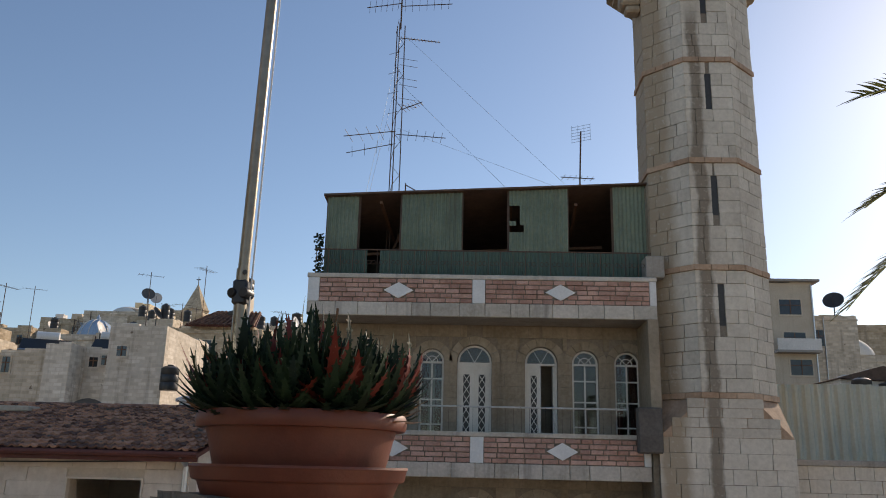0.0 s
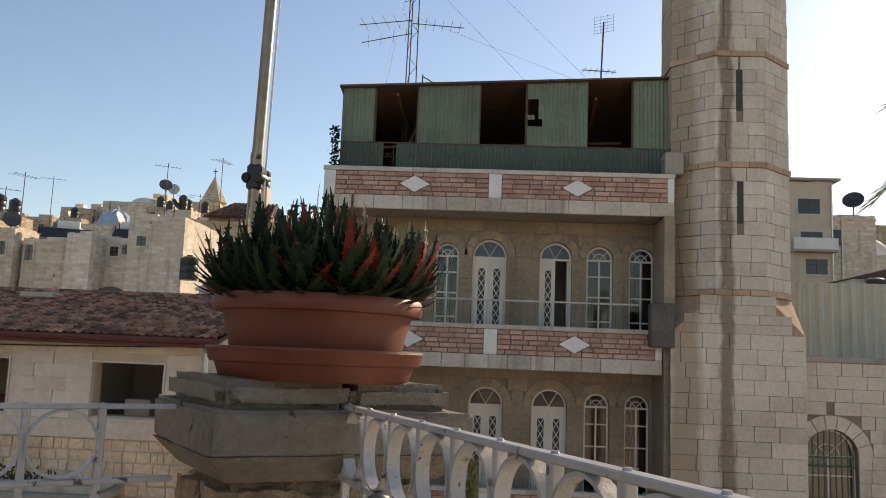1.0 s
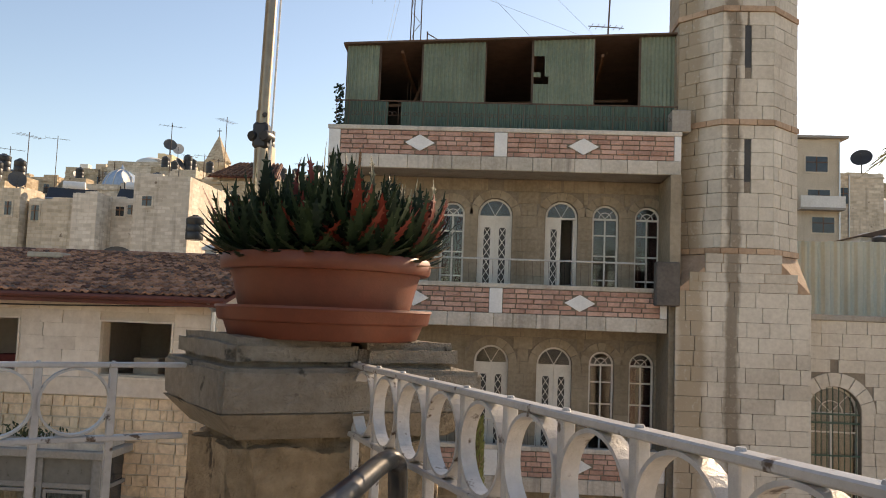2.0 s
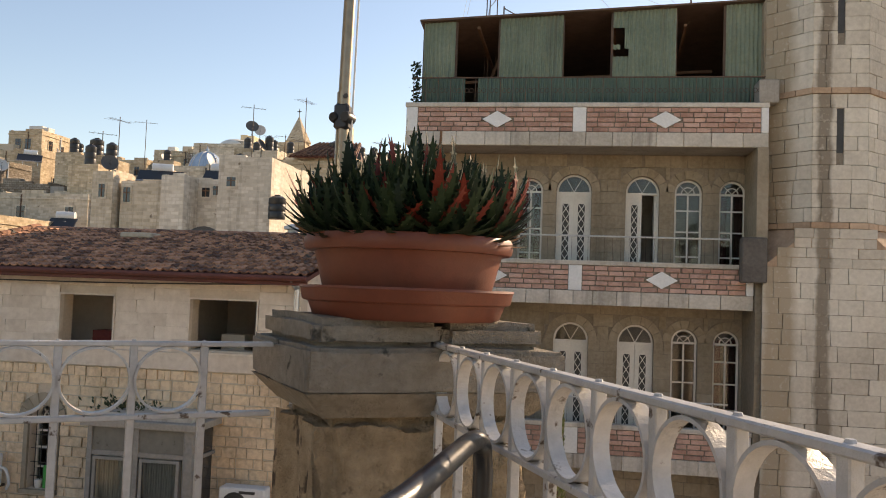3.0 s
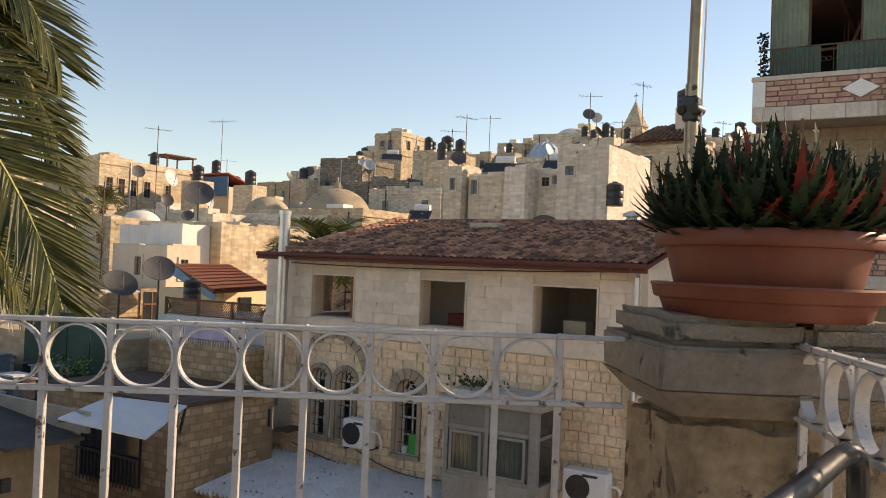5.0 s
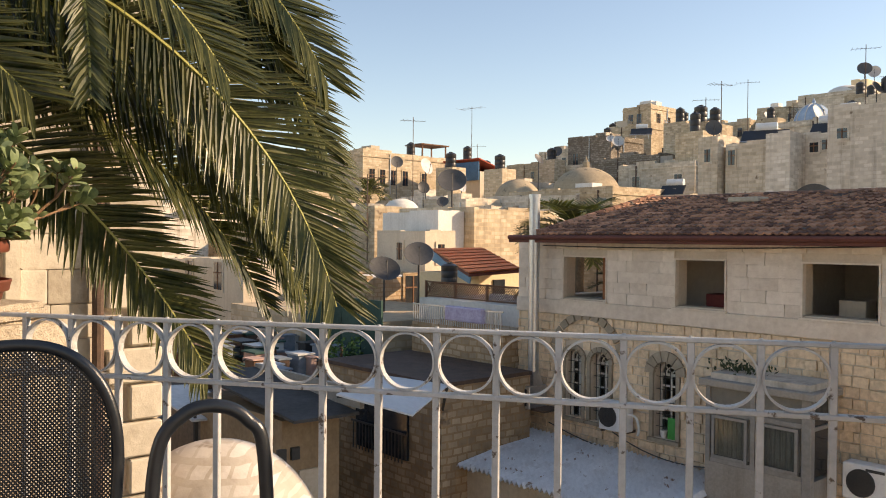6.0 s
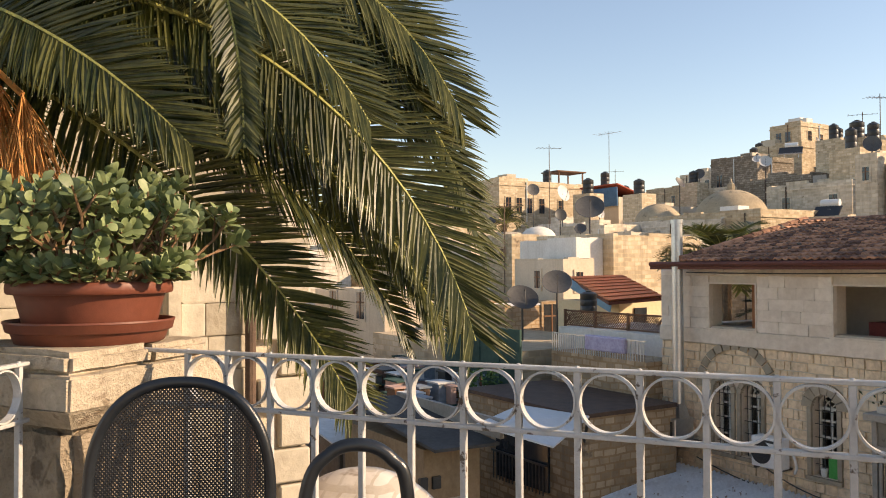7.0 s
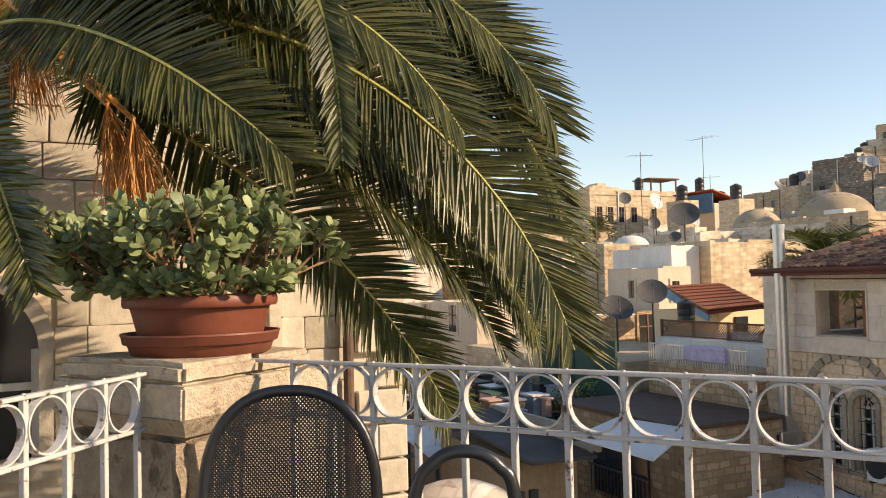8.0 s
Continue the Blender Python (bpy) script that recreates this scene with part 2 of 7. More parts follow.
GREEN_TIN = surface("green_corrugated_tin", (0.11, 0.15, 0.10), (0.24, 0.28, 0.2), 1.2, 14, rough=0.5, rand=0.15, bump=0.05, streak=0.55, streak_col=(0.1, 0.09, 0.06), spec=0.5)
GREEN_DARK = surface("dark_green_tin", (0.05, 0.085, 0.06), (0.1, 0.15, 0.11), 1.2, 14, rough=0.5, rand=0.1, bump=0.05, streak=0.4, spec=0.5)
FENCE_TIN = surface("grey_green_tin", (0.38, 0.4, 0.33), (0.54, 0.55, 0.47), 0.8, 12, rough=0.5, rand=0.15, bump=0.05, streak=0.3, spec=0.5)
TIN_WHITE = surface("white_tin", (0.55, 0.56, 0.57), (0.84, 0.85, 0.86), 1.6, 12, rough=0.45, rand=0.1, bump=0.05, streak=0.3, streak_col=(0.25, 0.16, 0.1), spec=0.5, speck=(5.5, 0.64, (0.24, 0.15, 0.1)))
WHITE_PAINT = surface("white_paint", (0.62, 0.61, 0.58), (0.82, 0.81, 0.78), 2, 20, rough=0.5, rand=0.1, bump=0.05)
RAIL_PAINT = surface("worn_silver_paint", (0.36, 0.355, 0.345), (0.6, 0.59, 0.57), 6, 60, rough=0.36, rand=0, bump=0.2, spec=0.5, speck=(30, 0.61, (0.1, 0.07, 0.05)))
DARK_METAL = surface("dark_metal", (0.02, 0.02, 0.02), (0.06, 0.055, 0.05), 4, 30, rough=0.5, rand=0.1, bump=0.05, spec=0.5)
RUST = surface("rusted_steel", (0.06, 0.04, 0.03), (0.16, 0.1, 0.07), 4, 30, rough=0.7, rand=0.1)
GALV = surface("galvanised_steel", (0.4, 0.41, 0.42), (0.62, 0.63, 0.64), 3, 20, rough=0.35, metal=0.85, rand=0.1, bump=0.05)
TERRA = surface("terracotta_plastic", (0.115, 0.034, 0.02), (0.195, 0.058, 0.033), 3, 40, rough=0.5, rand=0, bump=0.06, spec=0.4)
SOIL = surface("potting_soil", (0.02, 0.015, 0.01), (0.08, 0.06, 0.04), 20, 80, rand=0, bump=1.0)
TILE = surface("clay_roof_tile", (0.12, 0.06, 0.042), (0.58, 0.3, 0.18), 3.5, 14, rand=0.55, bump=0.3, speck=(4.5, 0.6, (0.11, 0.095, 0.08)))
TILE_NEW = surface("orange_roof_tile", (0.56, 0.2, 0.09), (0.78, 0.34, 0.16), 0.8, 16, rand=0.25, bump=0.3)
FASCIA = surface("dark_red_fascia", (0.09, 0.03, 0.022), (0.17, 0.06, 0.045), 2, 18, rough=0.6, rand=0)
BLACK_PLASTIC = surface("black_plastic", (0.012, 0.012, 0.013), (0.03, 0.03, 0.03), 3, 30, rough=0.4, rand=0.2, bump=0.03, spec=0.5)
DISH = surface("dish_paint", (0.05, 0.05, 0.05), (0.12, 0.115, 0.11), 1.5, 14, rough=0.5, rand=0.5, bump=0.03)
DISH_PALE = surface("pale_dish_paint", (0.45, 0.44, 0.42), (0.65, 0.63, 0.6), 1.5, 14, rough=0.5, rand=0.2, bump=0.03)
WOOD = surface("brown_wood", (0.10, 0.05, 0.03), (0.22, 0.12, 0.07), 3, 24, rand=0.2)
INSIDE = surface("dim_inner_wall", (0.55, 0.5, 0.43), (0.72, 0.67, 0.58), 1, 10, rand=0.1, bump=0.1)
GLASS = glass_mat("window_glass")
GROUND = surface("stone_ground", (0.34, 0.3, 0.24), (0.52, 0.47, 0.39), 0.12, 1.4, rand=0, bump=0.3)
PAVING = surface("terrace_paving", (0.2, 0.18, 0.15), (0.34, 0.31, 0.26), 2, 25, rand=0, bump=0.2)

# ---- ground and terrace ----
g = Geo()
for i in range(4):
    g.box(-900 + 450 * i, -450 + 450 * i, -600, 1200, -7.5, -6.6)
solid("ground", g, GROUND, "worn stone ground of the old town streets", "ground", "structure")
# the hill that the far houses stand on
g = Geo()
NX, NY = 30, 30
hv, hf = [], []
for i in range(NX):
    for j in range(NY):
        x, y = -190 + 280 * i / (NX - 1), 30 + 190 * j / (NY - 1)
        h = max(0.0, min(1.0, (y - 34) / 110)) * 23 * max(0.25, min(1, 1 - (abs(x + 35) - 30) / 120)) - 6.3
        hv.append((x, y, h + 0.5 * noise.noise((x * 0.05, y * 0.05, 0))))
for i in range(NX - 1):
    for j in range(NY - 1):
        k = i * NY + j
        hf.append((k, k + NY, k + NY + 1, k + 1))
g.add(hv, hf)
solid("hillside", g, GROUND, "stony hillside under the old town houses", "hill", "structure")

RU = Vector((-0.8227, -0.5684, 0))
RA = Vector((-0.7041, 1.6714, 0))
g = Geo()
poly = [(-0.75, 2.05, 0), (-0.45, 2.3, 0), (-0.1, 2.25, 0), (0.15, 1.75, 0), (1.6, -1.4, 0), (2.2, -3.6, 0), (-1.2, -3.6, 0), (-1.2, -0.75, 0), (-2.5, 0.0, 0), (-2.75, 0.35, 0), (-2.55, 0.75, 0)]
g.prism(poly, (0, 0, -0.3), (0, 0, 0))
solid("terrace_floor", g, PAVING, "pale stone paved terrace floor", "floor", "structure")
g = Geo()
g.prism([(p[0] * 0.97, p[1] * 0.97, 0) for p in poly], (0, 0, -6.7), (0, 0, -0.3))
solid("terrace_wall", g, LIME, "limestone wall that carries the terrace", "wall", "structure")
# Unseen wall added to close the rear; dark stone keeps bounce off the terrace
g = Geo().box(-1.4, 2.4, -3.9, -3.6, -6.6, 2.6)
solid("wall_behind_terrace", g, LIME_OLD, "unseen limestone wall added behind the terrace, dark to limit bounce light", "wall", "structure")


def pier(x, y, ang, ang2, W, D, dz, label, CAP=CAP, PIER=PIER):
    """A square gate pier: rough rendered shaft, moulded cap in two steps. x, y: its corner towards the terrace."""
    e = thing("pier", x, y, 0, label, "pier", "terrace piers")
    m = Matrix(((math.cos(ang), math.cos(ang2), 0, x), (math.sin(ang), math.sin(ang2), 0, y), (0, 0, 1, dz), (0, 0, 0, 1)))

    def step(name, x0, x1, y0, y1, z0, z1, b, mat, seed, rough):
        bm = bmesh.new()
        bmesh.ops.create_cube(bm, size=1)
        for v in bm.verts:
            v.co = Vector(((x0 + x1) / 2 + v.co.x * (x1 - x0), (y0 + y1) / 2 + v.co.y * (y1 - y0), (z0 + z1) / 2 + v.co.z * (z1 - z0)))
        bmesh.ops.bevel(bm, geom=bm.edges[:], offset=b, segments=2, affect="EDGES")
        bmesh.ops.triangulate(bm, faces=bm.faces[:])
        bmesh.ops.subdivide_edges(bm, edges=[q for q in bm.edges if q.calc_length() > 0.08], cuts=5)
        if name == "shaft":
            bmesh.ops.subdivide_edges(bm, edges=[q for q in bm.edges if q.calc_length() > 0.035 and max(v.co.z for v in q.verts) > 0.55], cuts=3, use_grid_fill=True)
        for v in bm.verts:
            v.co += noise.noise_vector(v.co * 9 + Vector((seed, 0, 0))) * rough * 0.6 + noise.noise_vector(v.co * 34) * rough * 0.45
        g = Geo()
        bm.verts.index_update()
        g.add([m @ v.co for v in bm.verts], [[v.index for v in f.verts] for f in bm.faces])
        bm.free()
        return part(name, g, mat, e, smooth=True)

    step("shaft", 0.05, W - 0.05, 0.05, D - 0.006, -dz, 0.9, 0.03, PIER, 1, 0.03)
    # flared neck under the cap
    g = Geo()
    lo, hi = 0.05, 0.0
    vs = [(lo, lo, 0.89), (W - lo, lo, 0.89), (W - lo, D - lo, 0.89), (lo, D - lo, 0.89), (hi, hi, 0.943), (W, hi, 0.943), (W, D, 0.943), (hi, D, 0.943)]
    g.add([m @ Vector(p) for p in vs], [(0, 1, 5, 4), (1, 2, 6, 5), (2, 3, 7, 6), (3, 0, 4, 7), (3, 2, 1, 0), (4, 5, 6, 7)])
    part("neck", g, CAP, e)
    step("cap", 0.0, W, 0.0, D, 0.938, 1.03, 0.008, CAP, 2, 0.008)
    step("top_slab", 0.02, W * 0.52 - 0.002, 0.025, D - 0.02, 1.025, 1.088, 0.016, CAP, 3, 0.008)
    step("top_slab", W * 0.52 + 0.002, W - 0.035, 0.03, D - 0.03, 1.025, 1.084, 0.016, CAP, 4, 0.008)
    return e, m


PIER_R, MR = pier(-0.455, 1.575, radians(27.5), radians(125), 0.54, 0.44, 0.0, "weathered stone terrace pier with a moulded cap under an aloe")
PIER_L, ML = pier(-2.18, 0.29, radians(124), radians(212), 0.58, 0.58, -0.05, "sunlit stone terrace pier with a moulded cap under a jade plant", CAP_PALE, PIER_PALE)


def railing(p0, d, n, start, end, label, z=1.025, drop=0.142):
    """Flat-bar railing: two top bars with a row of rings between posts."""
    d = Vector((d[0], d[1], 0)).normalized()
    p0 = Vector((p0[0], p0[1], 0))
    s = Vector((d.y, -d.x, 0))
    e = thing("railing", p0.x, p0.y, 0, label, "railing", "terrace railings")
    m = Matrix((Vector((d.x, s.x, 0, p0.x)), Vector((d.y, s.y, 0, p0.y)), Vector((0, 0, 1, 0)), Vector((0, 0, 0, 1))))
    part("top_bar", Geo().box(start, end, -0.011, 0.011, z - 0.010, z, 0.002, m), RAIL_PAINT, e)
    part("middle_bar", Geo().box(start, end, -0.011, 0.011, z - drop - 0.011, z - drop, 0.002, m), RAIL_PAINT, e)
    part("bottom_bar", Geo().box(start, end, -0.014, 0.014, 0.1, 0.112, 0.003, m), RAIL_PAINT, e)
    sp = 0.135
    for k in range(n):
        part("post", Geo().box(k * sp - 0.0075, k * sp + 0.0075, -0.0075, 0.0075, 0.09, z - 0.006, 0.0015, m), RAIL_PAINT, e)
        g = Geo().tube([m @ Vector((k * sp, 0, z - 0.002)), m @ Vector((k * sp, 0, z + 0.003))], [0.006, 0.004], 8)
        part("rivet", g, RAIL_PAINT, e, smooth=True)
        if k < n - 1:
            r = (drop - 0.011) / 2
            g = Geo()
            c = m @ Vector(((k + 0.5) * sp, -0.011, z - 0.0105 - r))
            g.ring(c, d, (0, 0, 1), r - 0.0045, r, 0, 2 * math.pi, 36, s * 0.022)
            part("ring", g, RAIL_PAINT, e)
    return e


railing(RA, RU, 15, -0.14, 15 * 0.135 + 0.05, "silver-painted iron railing with rings, overlooking the old town")
R2 = Vector((0.43, -0.9, 0)).normalized()
railing((-0.225, 1.72), R2, 16, -0.06, 16 * 0.135, "silver-painted iron railing with rings beside the terrace", 1.041, 0.136)
R3 = Vector((0.78, -0.63, 0)).normalized()
railing((-2.30, 0.19), R3, 9, -0.03, 9 * 0.135, "silver-painted iron railing with rings running back from the pier", 1.012)

# Unseen pale block, added to bounce sunlight up onto the shaded facades opposite
solid("street_house_wall", Geo().box(2.6, 32.0, -8.0, -0.9, -6.6, -1.0), LIME_FACADE, "unseen pale block added below the terrace to bounce sun onto shaded facades", "wall", "structure")

# ---- house opposite ----
OPP = thing("stone_house", 0.0, 21.0, -6.6, "three-storey limestone house with arched windows and brick-fronted balconies", "house")
WIN_MID = [(-1.37, -0.76, 1.62, 3.80, 0.22), (-0.42, 0.45, 1.13, 3.79, 0.22), (1.29, 2.10, 1.13, 3.79, 0.22), (2.47, 3.13, 1.62, 3.80, 0.22), (3.53, 4.16, 1.62, 3.80, 0.22)]
WIN_LOW = [(-0.40, 0.46, -2.62, 0.08, 0.22), (1.17, 2.04, -2.62, 0.08, 0.22), (2.46, 3.08, -2.1, 0.14, 0.22), (3.45, 4.06, -2.1, 0.14, 0.22)]
g = Geo()
holed_wall(g, -4.0, 4.35, -6.6, 4.75, 21.03, 21.4, WIN_MID + WIN_LOW + [(1.9, 3.0, -6.4, -3.7, None)])
g.box(-4.0, -3.6, 21.4, 30, -6.6, 4.75).box(4.0, 4.35, 21.4, 30, -6.6, 4.75).box(-4.0, 4.35, 30, 30.3, -6.6, 4.75)
part("wall", g, MORTAR, OPP)
g = Geo()
g.box(-3.6, 4.0, 21.4, 30, 0.95, 1.12).box(-3.6, 4.0, 21.4, 30, -2.85, -2.65).box(-4.05, 4.37, 21.0, 30.3, 4.75, 4.95)
part("floor_slab", g, CONCRETE, OPP)
g = Geo().box(-3.6, 4.0, 24.5, 24.6, -6.5, 4.7)
part("inner_wall", g, INSIDE, OPP)
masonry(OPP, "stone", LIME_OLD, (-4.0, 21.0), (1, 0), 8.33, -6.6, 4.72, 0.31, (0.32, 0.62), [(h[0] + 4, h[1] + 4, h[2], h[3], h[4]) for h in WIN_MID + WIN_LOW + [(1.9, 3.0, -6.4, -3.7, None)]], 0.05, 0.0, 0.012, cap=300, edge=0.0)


def voussoirs(parent, mat, mid, spring, r, w, y, n=9, depth=0.07, full=True):
    for i in range(n):
        g = Geo()
        a0, a1 = math.pi * i / n + 0.012, math.pi * (i + 1) / n - 0.012
        g.ring((mid, y - 0.012, spring), (1, 0, 0), (0, 0, 1), r, r + w, a0, a1, 3, (0, depth, 0))
        part("arch_stone", g, mat, parent)


FRAME_W = surface("window_paint", (0.55, 0.52, 0.46), (0.74, 0.71, 0.64), 2, 20, rough=0.5, rand=0.1, bump=0.05)
CURTAIN = surface("red_curtain", (0.09, 0.03, 0.025), (0.2, 0.07, 0.06), 2.0, 8, rand=0.3)
CURTAIN_W = surface("pale_curtain", (0.4, 0.37, 0.32), (0.62, 0.58, 0.5), 2.0, 8, rand=0.2)


def arched_window(parent, a, b, foot, spring, y, door=False, leaf_open=False, curtain=None):
    r, mid = (b - a) / 2, (a + b) / 2
    w = part("door" if door else "window", Geo().ring((mid, y, spring), (1, 0, 0), (0, 0, 1), r - 0.05, r - 0.002, 0, math.pi, 14, (0, 0.07, 0))
             .box(a + 0.002, a + 0.05, y, y + 0.07, foot, spring).box(b - 0.05, b - 0.002, y, y + 0.07, foot, spring)
             .box(a + 0.05, b - 0.05, y + 0.005, y + 0.065, spring - 0.05, spring), FRAME_W, parent)
    g = Geo()
    for q in ((45, 135) if not door else (60, 120)):
        d = Vector((math.cos(radians(q)), 0, math.sin(radians(q))))
        g.tube([Vector((mid, y + 0.035, spring)), Vector((mid, y + 0.035, spring)) + d * (r - 0.03)], 0.014, 4)
    if not door:
        g.ring((mid, y + 0.02, spring), (1, 0, 0), (0, 0, 1), r * 0.42, r * 0.42 + 0.025, 0, math.pi, 10, (0, 0.03, 0))
        g.box(mid - 0.02, mid + 0.02, y + 0.01, y + 0.06, foot, spring - 0.05)
        hgt = spring - foot
        for q in (0.28, 0.56, 0.8):
            g.box(a + 0.05, b - 0.05, y + 0.012, y + 0.058, foot + hgt * q - 0.018, foot + hgt * q + 0.018)
    part("muntin_frame", g, FRAME_W, w)
    pane = Geo().prism([(mid + (r - 0.04) * math.cos(math.pi * i / 12), y + 0.04, spring + (r - 0.04) * math.sin(math.pi * i / 12)) for i in range(13)], (0, 0, 0), (0, 0.006, 0))
    if not door:
        pane.box(a + 0.05, b - 0.05, y + 0.04, y + 0.046, foot, spring - 0.05)
    po = part("pane", pane, GLASS, w)
    po.visible_shadow = False
    if door:
        for s, (p, q) in enumerate(((a + 0.05, mid - 0.004), (mid + 0.004, b - 0.05))):
            if s == 1 and leaf_open:
                lg = Geo().box(q - 0.05, q, y + 0.07, y + 0.07 + (q - p), foot, spring - 0.05)
                part("door_leaf", lg, FRAME_W, w)
                continue
            lw = q - p
            lg = Geo().box(p, p + lw * 0.28, y + 0.01, y + 0.055, foot, spring - 0.05).box(q - lw * 0.28, q, y + 0.01, y + 0.055, foot, spring - 0.05)
            z2, z3 = foot + 0.35, spring - 0.3
            lg.box(p + lw * 0.28, q - lw * 0.28, y + 0.012, y + 0.053, foot, z2).box(p + lw * 0.28, q - lw * 0.28, y + 0.012, y + 0.053, z3, spring - 0.05)
            leaf = part("door_leaf", lg, FRAME_W, w)
            gg = Geo()
            x0, x1 = p + lw * 0.28, q - lw * 0.28
            step = (z3 - z2) / 8
            for i in range(8):
                for s0, s1 in ((x0, x1), (x1, x0)):
                    gg.tube([(s0, y + 0.03, z2 + i * step), (s1, y + 0.03, z2 + (i + 1) * step)], 0.012, 4)
            part("grille", gg, FRAME_W, leaf)
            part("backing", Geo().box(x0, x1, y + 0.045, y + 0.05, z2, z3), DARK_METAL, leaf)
    if curtain is not None:
        gc = Geo()
        n = 24
        for (ca, cb) in ((a + 0.04, a + (b - a) * 0.36), (b - (b - a) * 0.36, b - 0.04)):
            vs, fs = [], []
            for i in range(n + 1):
                x = ca + (cb - ca) * i / n
                yy = y + 0.16 + 0.025 * math.sin(i * 1.9)
                vs += [(x, yy, foot), (x, yy, spring + r * 0.3), (x, yy + 0.004, foot), (x, yy + 0.004, spring + r * 0.3)]
            for i in range(n):
                k = i * 4
                fs += [(k, k + 4, k + 5, k + 1), (k + 2, k + 3, k + 7, k + 6)]
            gc.add(vs, fs)
        part("curtain", gc, curtain, w)
    return w


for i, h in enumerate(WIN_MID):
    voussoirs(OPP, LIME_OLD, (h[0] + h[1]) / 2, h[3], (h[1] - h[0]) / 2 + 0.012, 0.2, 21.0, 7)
    arched_window(OPP, *h[:4], 21.13, door=i in (1, 2), leaf_open=i == 2, curtain=CURTAIN if i in (0, 4) else None)
for i, h in enumerate(WIN_LOW):
    voussoirs(OPP, LIME_OLD, (h[0] + h[1]) / 2, h[3], (h[1] - h[0]) / 2 + 0.012, 0.2, 21.0, 7)
    arched_window(OPP, *h[:4], 21.13, door=i in (0, 1), curtain=CURTAIN if i == 3 else None)


def balcony(zb, x0, x1, rail):
    """Cantilevered slab, slab-stone band, pink brick panels with white diamonds and posts, white coping."""
    b = part("balcony", Geo().box(x0, x1, 19.76, 21.02, zb + 0.02, zb + 0.14), CONCRETE, OPP)
    y0, y1 = 19.74, 19.92
    part("parapet_core", Geo().box(x0 + 0.01, x1 - 0.01, y0 + 0.03, y1, zb + 0.14, zb + 0.93), MORTAR, b)
    for sx in (x0 + 0.1, x1 - 0.1):
        part("side_parapet", Geo().box(sx - 0.1, sx + 0.1, y1, 21.0, zb + 0.14, zb + 0.93), MORTAR_PALE, b)
    x = x0
    while x < x1 - 0.05:
        w = min(RNG.choice((0.45, 0.55, 0.62, 0.7)), x1 - x)
        if x1 - x - w < 0.25:
            w = x1 - x
        part("slab_stone", Geo().box(x + 0.004, x + w - 0.004, y0 - 0.04, y0 + 0.05, zb, zb + 0.33, 0.012), SLAB, b)
        x += w
    part("coping", Geo().box(x0 - 0.03, x1 + 0.02, y0 - 0.03, y1 + 0.03, zb + 0.93, zb + 1.04, 0.012), SLAB, b)
    posts = [(x0, x0 + 0.28), (-0.06, 0.25), (x1 - 0.16, x1)]
    for p, q in posts:
        part("post_stone", Geo().box(p, q, y0 - 0.025, y0 + 0.06, zb + 0.335, zb + 0.925, 0.01), WHITE_PAINT, b)
    for (p, q), dm in (((posts[0][1], posts[1][0]), -1.86), ((posts[1][1], posts[2][0]), 2.07)):
        part("diamond", Geo().prism([(dm - 0.36, y0 - 0.03, zb + 0.63), (dm, y0 - 0.03, zb + 0.43), (dm + 0.36, y0 - 0.03, zb + 0.63), (dm, y0 - 0.03, zb + 0.83)], (0, 0, 0), (0, 0.06, 0)), WHITE_PAINT, b)
        zc = 5
        for r in range(zc):
            za, zb2 = zb + 0.335 + r * 0.59 / zc, zb + 0.335 + (r + 1) * 0.59 / zc
            zm = (za + zb2) / 2
            half = max(0.0, 0.36 * (1 - abs(zm - zb - 0.63) / 0.2)) + (0.03 if abs(zm - zb - 0.63) < 0.2 else 0)
            for s, e in (((p, q),) if half == 0 else ((p, dm - half), (dm + half, q))):
                x = s
                k = RNG.uniform(0.5, 1)
                while x < e - 0.02:
                    w = RNG.uniform(0.24, 0.42) * k
                    k = 1
                    if e - x - w < 0.16:
                        w = e - x
                    yy = y0 + RNG.uniform(-0.012, 0.008)
                    piece("brick", PINK, b, Matrix.LocRotScale(((x + x + w) / 2, yy + 0.03, zm), None, (w - 0.028, 0.08, 0.59 / zc - 0.026)))
                    x += w
    if rail:
        rz = zb + 1.62
        part("rail", Geo().tube([(x0 + 0.1, 19.82, rz), (x1 - 0.5, 19.82, rz)], 0.022, 6), RAIL_PAINT, b)
        n = 40
        for i in range(n + 1):
            xx = x0 + 0.1 + (x1 - x0 - 0.6) * i / n
            part("baluster", Geo().tube([(xx, 19.82, zb + 1.03), (xx, 19.82, rz)], 0.005, 4), RUST, b)
    return b


balcony(4.71, -4.09, 4.37, False)
balcony(0.97, -4.09, 4.10, True)
balcony(-2.80, -4.09, 4.10, True)

# tin shack on the roof
SHACK = thing("roof_shack", 0.4, 20.6, 4.95, "roof shack of green corrugated tin with open window gaps", "shack")


def corrugated(g, x0, x1, z0, z1, y, pitch=0.1, amp=0.014, zt1=None):
    """A vertical-ribbed sheet along x; zt1: top at the far end."""
    n = max(2, int((x1 - x0) / pitch * 4))
    vs, fs = [], []
    for i in range(n + 1):
        x = x0 + (x1 - x0) * i / n
        yy = y + amp * (1 if (i // 2) % 2 else -1)
        zt = z1 if zt1 is None else z1 + (zt1 - z1) * i / n
        vs += [(x, yy, z0), (x, yy, zt), (x, yy + 0.012, z0), (x, yy + 0.012, zt)]
    for i in range(n):
        k = i * 4
        fs += [(k, k + 4, k + 5, k + 1), (k + 2, k + 3, k + 7, k + 6), (k + 1, k + 5, k + 7, k + 3), (k, k + 2, k + 6, k + 4)]
    fs += [(0, 1, 3, 2), (n * 4, n * 4 + 2, n * 4 + 3, n * 4 + 1)]
    g.add(vs, fs)
    return g


